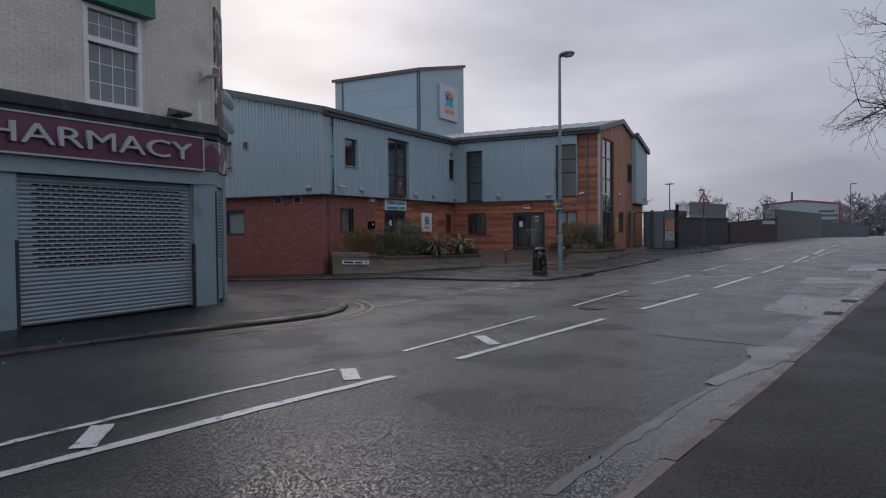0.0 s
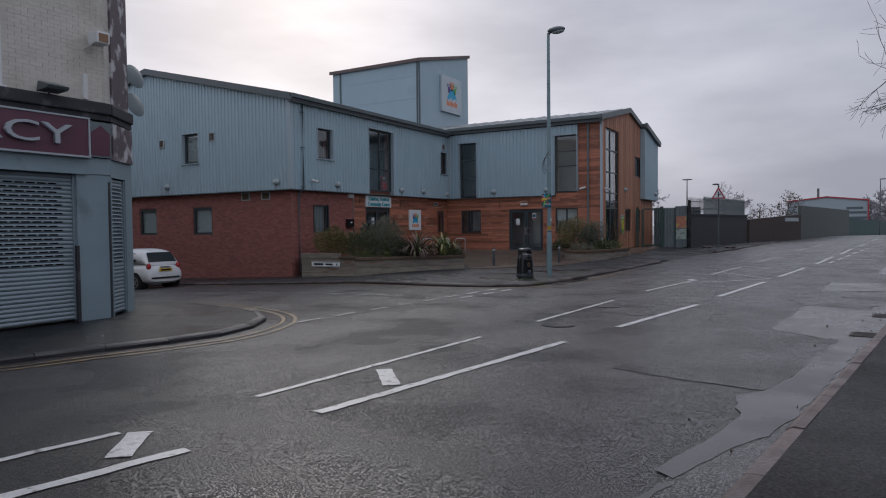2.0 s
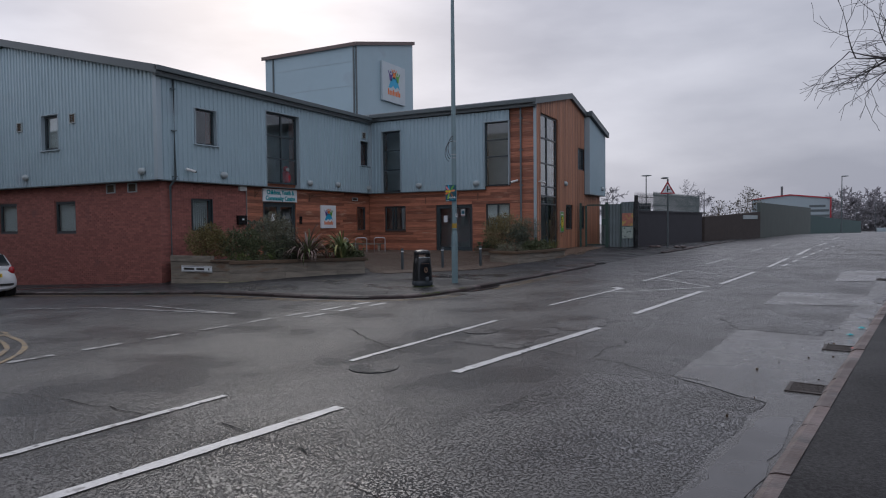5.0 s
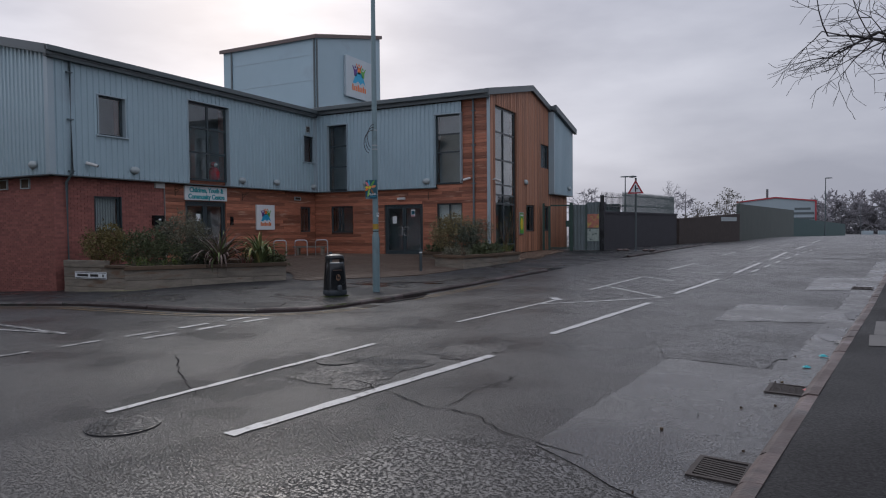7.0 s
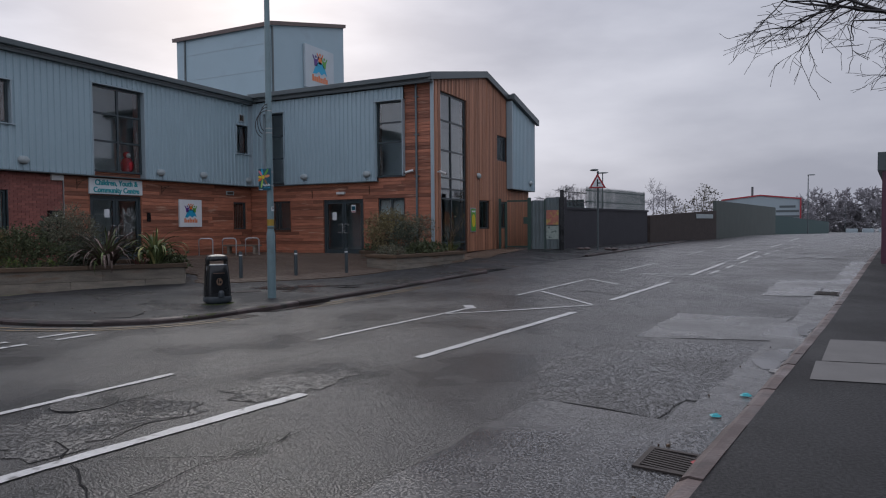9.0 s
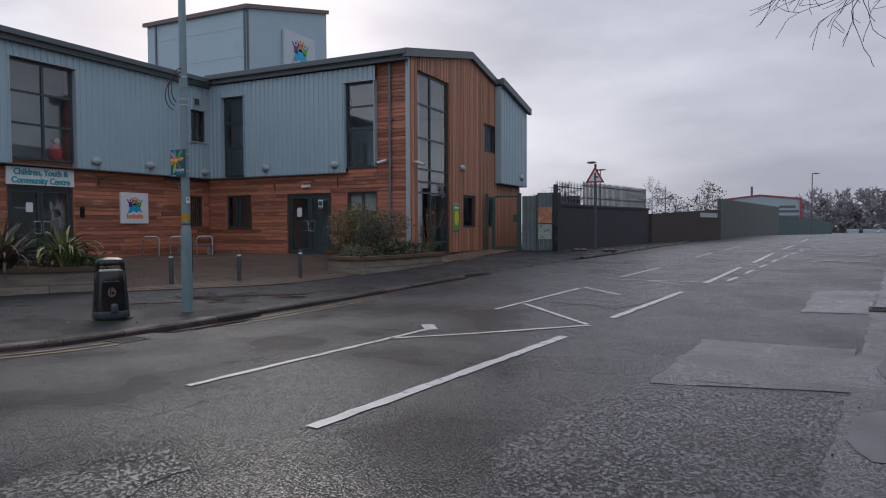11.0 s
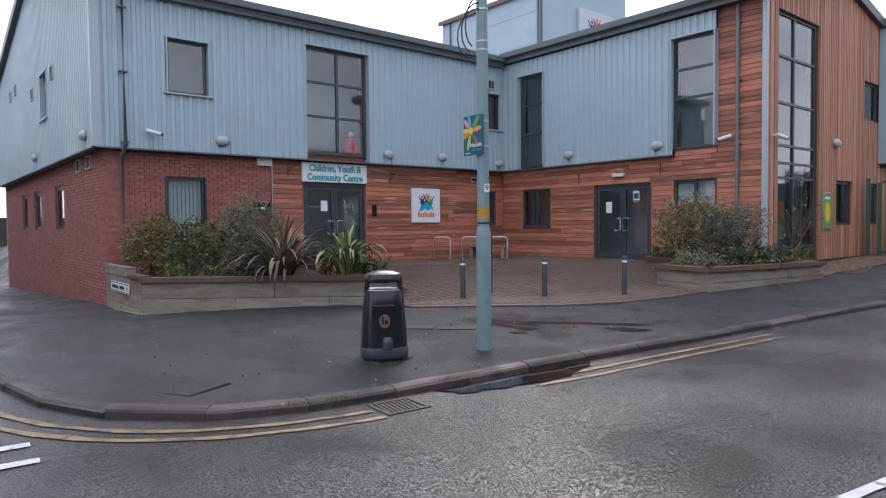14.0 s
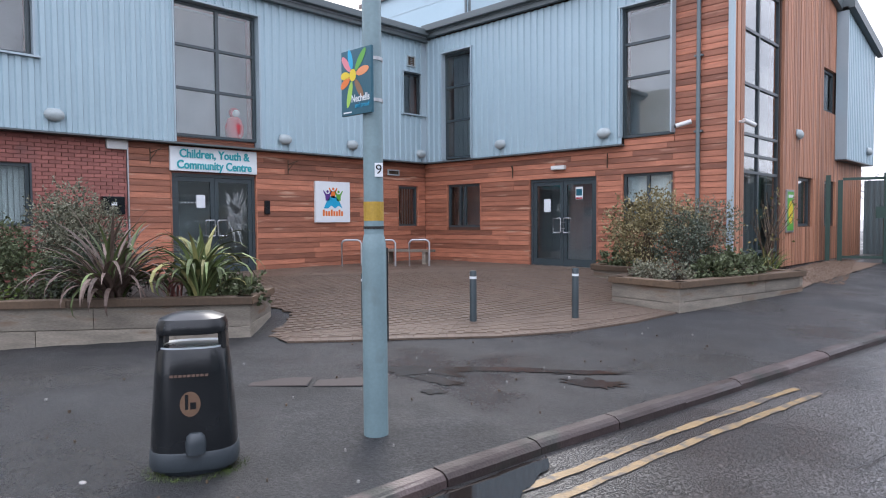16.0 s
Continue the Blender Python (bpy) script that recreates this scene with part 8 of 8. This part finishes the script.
round_cover(-7.25, 15.4, 0.3)
round_cover(-7.2, 18.4, 0.28)
cover(-11.95, 22.4, 0.62, 0.55, 0.5, "flush dark steel cover in the footway")
M_PINKSLAB = material("pinkish_cover_slab", (0.026, 0.0165, 0.0155), 0.7, vary=0.3, scale=4, fine=50, bump=0.3)
for x, y in ((-13.3, 26.18), (-12.86, 26.62)):
    cover(x, y, 0.58, 0.36, 0.78, "reddish inset cover slab in the footway", lift=0.004, mat=M_PINKSLAB)
rnd = random.Random(12)
for k in range(130):
    if k < 94:
        x, y = rnd.uniform(-14.5, -10.7), rnd.uniform(22.3, 31)
        z = pave_z(x, y) + 0.012
    elif k < 116:
        y = rnd.uniform(5, 24)
        x = kerb_x(y) - rnd.uniform(0.05, 0.8)
        z = road_z(x, y) + 0.015
    else:
        y = rnd.uniform(4, 12)
        x = -13.3 + rnd.uniform(0.0, 0.9)
        z = road_z(x, y) + (0.1 if x < -12.95 else 0.015)
    m, n, r = Mesh(), rnd.randint(4, 6), rnd.uniform(0.005, 0.013)
    top = [(x + r * rnd.uniform(0.6, 1.3) * math.cos(6.283 * i / n), y + r * rnd.uniform(0.6, 1.3) * math.sin(6.283 * i / n), z + rnd.uniform(0.003, 0.014)) for i in range(n)]
    m.prism([(a, b, z - 0.01) for a, b, c in top], top)
    mat = rnd.choice((M_LITTER, M_LITTER, M_STEM, M_COPING))
    tagged(link("litter_scrap", m, mat), "small scrap of litter on the ground", "litter", "litter scraps")
for x, y, r, sz in ((-11.98, 23.98, 0.026, 0.3), (-3.05, 8.35, 0.08, 0.5), (-3.3, 8.1, 0.06, 0.5)):
    z = (pave_z if x < -9 else road_z)(x, y) + 0.02
    tagged(link("crumpled_paper", Mesh().ball((x, y, z + 0.015), r, 9, 6, 1.3, 0.8, sz), M_LITTER), "crumpled pale paper lying on the ground", "litter", "litter scraps")
for x, y, r, mat, words in ((-1.80, 21.1, 0.06, M_TURQ, "crushed turquoise wrapper by the kerb"), (-2.0, 20.3, 0.05, M_TURQ, "crushed turquoise wrapper by the kerb"), (-2.02, 19.1, 0.06, M_RED, "crumpled red wrapper on the drain grate"),
                            (-1.55, 22.3, 0.08, M_LITTER, "crumpled pale packet by the kerb"), (-2.82, 13.6, 0.035, M_PEACH, "fallen orange leaf in the gutter"), (-2.6, 15.1, 0.035, M_PEACH, "fallen orange leaf in the gutter")):
    z, n = road_z(x, y) + 0.018, 9
    m = Mesh()
    low = [(x + r * (0.7 + 0.5 * noise.noise(Vector((k * 1.7, x * 9, 0)))) * math.cos(6.283 * k / n) * 1.3, y + r * (0.7 + 0.5 * noise.noise(Vector((k * 1.7, y * 9, 4)))) * math.sin(6.283 * k / n), z) for k in range(n)]
    high = [(x + (a - x) * 0.55, y + (b - y) * 0.55, z + r * (0.3 + 0.3 * noise.noise(Vector((k * 2.3, x * 5, 8))))) for k, (a, b, c) in enumerate(low)]
    m.prism(low, high)
    tagged(link("wrapper", m, mat), words, "litter", "litter scraps")
rnd = random.Random(3)
v, f = [], []
for k in range(900):
    if k < 500:
        a = rnd.choice((-1.5, -0.9, 0.2, 0.6)) + rnd.gauss(0, 0.35)
        x, y = BX + (0.24 + rnd.random() * 0.1) * math.cos(a), BY + (0.24 + rnd.random() * 0.1) * math.sin(a)
    else:
        q = rnd.choice(((-10.72, 23.35), (-10.62, 24.6), (-13.0, 33.05), (-12.3, 32.9), (-10.75, 22.9)))
        x, y = q[0] + rnd.gauss(0, 0.07), q[1] + rnd.gauss(0, 0.1)
    z, h, a = pave_z(x, y), rnd.uniform(0.006, 0.02), rnd.uniform(0, 6.283)
    n = len(v)
    v += [(x - 0.006, y, z - 0.01), (x + 0.006, y, z - 0.01), (x + 0.02 * math.cos(a), y + 0.02 * math.sin(a), z + h)]
    f.append((n, n + 1, n + 2))
tagged(link("moss_and_weeds", Mesh().add(v, f), M_MOSS), "bright green moss and weeds at the footway joints", "weeds", kind="stuff")
rnd = random.Random(9)
v, f = [], []
for k in range(2600):
    x, y = rnd.uniform(-12.5, -10.9), rnd.uniform(37.0, 43.0)
    if x > -12.5 + 1.6 * (1 - (y - 37) / 9):
        continue
    z, r, n, a = pave_z(x, y) + 0.02, rnd.uniform(0.012, 0.03), len(v), rnd.uniform(0, 6.28)
    v += [(x + r * math.cos(a + 2.09 * i), y + r * math.sin(a + 2.09 * i), z) for i in range(3)] + [(x, y, z + r * 0.9)]
    f += [(n, n + 1, n + 3), (n + 1, n + 2, n + 3), (n + 2, n, n + 3)]
tagged(link("gravel", Mesh().add(v, f), M_GRAVEL), "brown gravel and fallen leaves below the gable", "gravel", kind="stuff")
patch("gravel_bed", ragged([(-12.5, 36.12), (-11.42, 35.98), (-11.3, 39.5), (-11.3, 42.4), (-12.5, 42.4)], 0.05, 0.3, 4), M_GRAVEL, "gravel strip below the cedar gable", 0.02, height=pave_z, category="ground")

# ---- block paving of the forecourt ----
FORE = [(-15.3, 27.3), (-14.8, 27.2), (-14.3, 27.7), (-13.75, 28.4), (-13.05, 29.2), (-12.5, 30.1), (-12.15, 31.2), (-12.05, 32.1), (-12.05, 32.25), (-13.3, 32.53), (-13.64, 34.5), (-15.1, 34.88), (-15.2, 36.2), (-21.5, 36.2), (-21.5, 28.3), (-16.3, 28.3)]
patch("forecourt", FORE, M_JOINT, "brown block paving of the forecourt", 0.020, height=pave_z, category="paving")
fore = bpy.data.objects["forecourt"]


def inside(x, y, poly):
    hit = False
    for (x0, y0), (x1, y1) in zip(poly, poly[1:] + poly[:1]):
        if (y0 > y) != (y1 > y) and x < (x1 - x0) * (y - y0) / (y1 - y0) + x0:
            hit = not hit
    return hit


def clearance(x, y):
    """How far a point lies from the outer edging of the forecourt."""
    best = 9.0
    for (x0, y0), (x1, y1) in zip(FORE[1:8], FORE[2:9]):
        ln2 = (x1 - x0) ** 2 + (y1 - y0) ** 2
        t = clamp(((x - x0) * (x1 - x0) + (y - y0) * (y1 - y0)) / ln2)
        best = min(best, math.hypot(x - x0 - t * (x1 - x0), y - y0 - t * (y1 - y0)))
    return best


rnd = random.Random(21)
rest, made = Mesh(), 0
for (x0, y0), (x1, y1) in zip(FORE[1:8], FORE[2:9]):
    ln = math.hypot(x1 - x0, y1 - y0)
    ux, uy, n = (x1 - x0) / ln, (y1 - y0) / ln, max(1, round(ln / 0.105))
    for k in range(n):
        a0, a1 = ln * k / n + 0.003, ln * (k + 1) / n - 0.003
        z = pave_z(x0, y0) + (pave_z(x1, y1) - pave_z(x0, y0)) * k / n + 0.027
        v = [(x0 + ux * a - uy * d, y0 + uy * a + ux * d, zz) for zz in (z - 0.025, z) for a, d in ((a0, 0.0), (a1, 0.0), (a1, 0.2), (a0, 0.2))]
        part("edging_block", Mesh().add(v, [(4, 5, 6, 7), (0, 1, 5, 4), (1, 2, 6, 5), (2, 3, 7, 6), (3, 0, 4, 7)]), M_PAVER, fore)
ct, st = math.cos(radians(33)), math.sin(radians(33))
for i in range(-75, 75):
    for j in range(-75, 75):
        for kind in (0, 3):
            # herringbone: blocks at right angles, two cells each
            if (i - j) % 4 != kind:
                continue
            a0, b0, w, h = (0.1 * i, 0.1 * j, 0.2, 0.1) if kind == 0 else (0.1 * i, 0.1 * j, 0.1, 0.2)
            cx, cy = a0 + w / 2, b0 + h / 2
            x, y = -17.0 + cx * ct - cy * st, 31.5 + cx * st + cy * ct
            if not inside(x, y, FORE) or clearance(x, y) < 0.25:
                continue
            z = pave_z(x, y) + 0.026 + rnd.uniform(-0.0015, 0.002)
            v = [(-17.0 + a * ct - b * st, 31.5 + a * st + b * ct, zz) for zz in (z - 0.02, z) for a, b in ((a0 + 0.003, b0 + 0.003), (a0 + w - 0.003, b0 + 0.003), (a0 + w - 0.003, b0 + h - 0.003), (a0 + 0.003, b0 + h - 0.003))]
            near = made < 300 and (x + 15.4) * -0.875 + (y - 27.3) * 0.484 < 1.25
            m = Mesh() if near else rest
            m.add(v, [(4, 5, 6, 7), (0, 1, 5, 4), (1, 2, 6, 5), (2, 3, 7, 6), (3, 0, 4, 7)])
            if near:
                part("paving_block", m, M_PAVER, fore)
                made += 1
tagged(part("paving_blocks", rest, M_PAVER, fore), kind="stuff")

# ---- brickwork ----
brick_wall(A, YE - 0.001, 27.84, -0.4, 3.2, [(25.2, 26.14, 1.46, 2.68)], wall_a, M_BRICK, lambda u, z: z > 1.3, seed=41, single=300)
brick_wall(E, -38.5, XA - 0.001, -1.2, 3.2, [(a - 0.01, b + 0.01, c - 0.03, d + 0.01) for a, b, c, d in HOLES_E[:3]], wall_e, M_BRICK, lambda u, z: u > -24.0 and z > 0.8, seed=42, single=300)
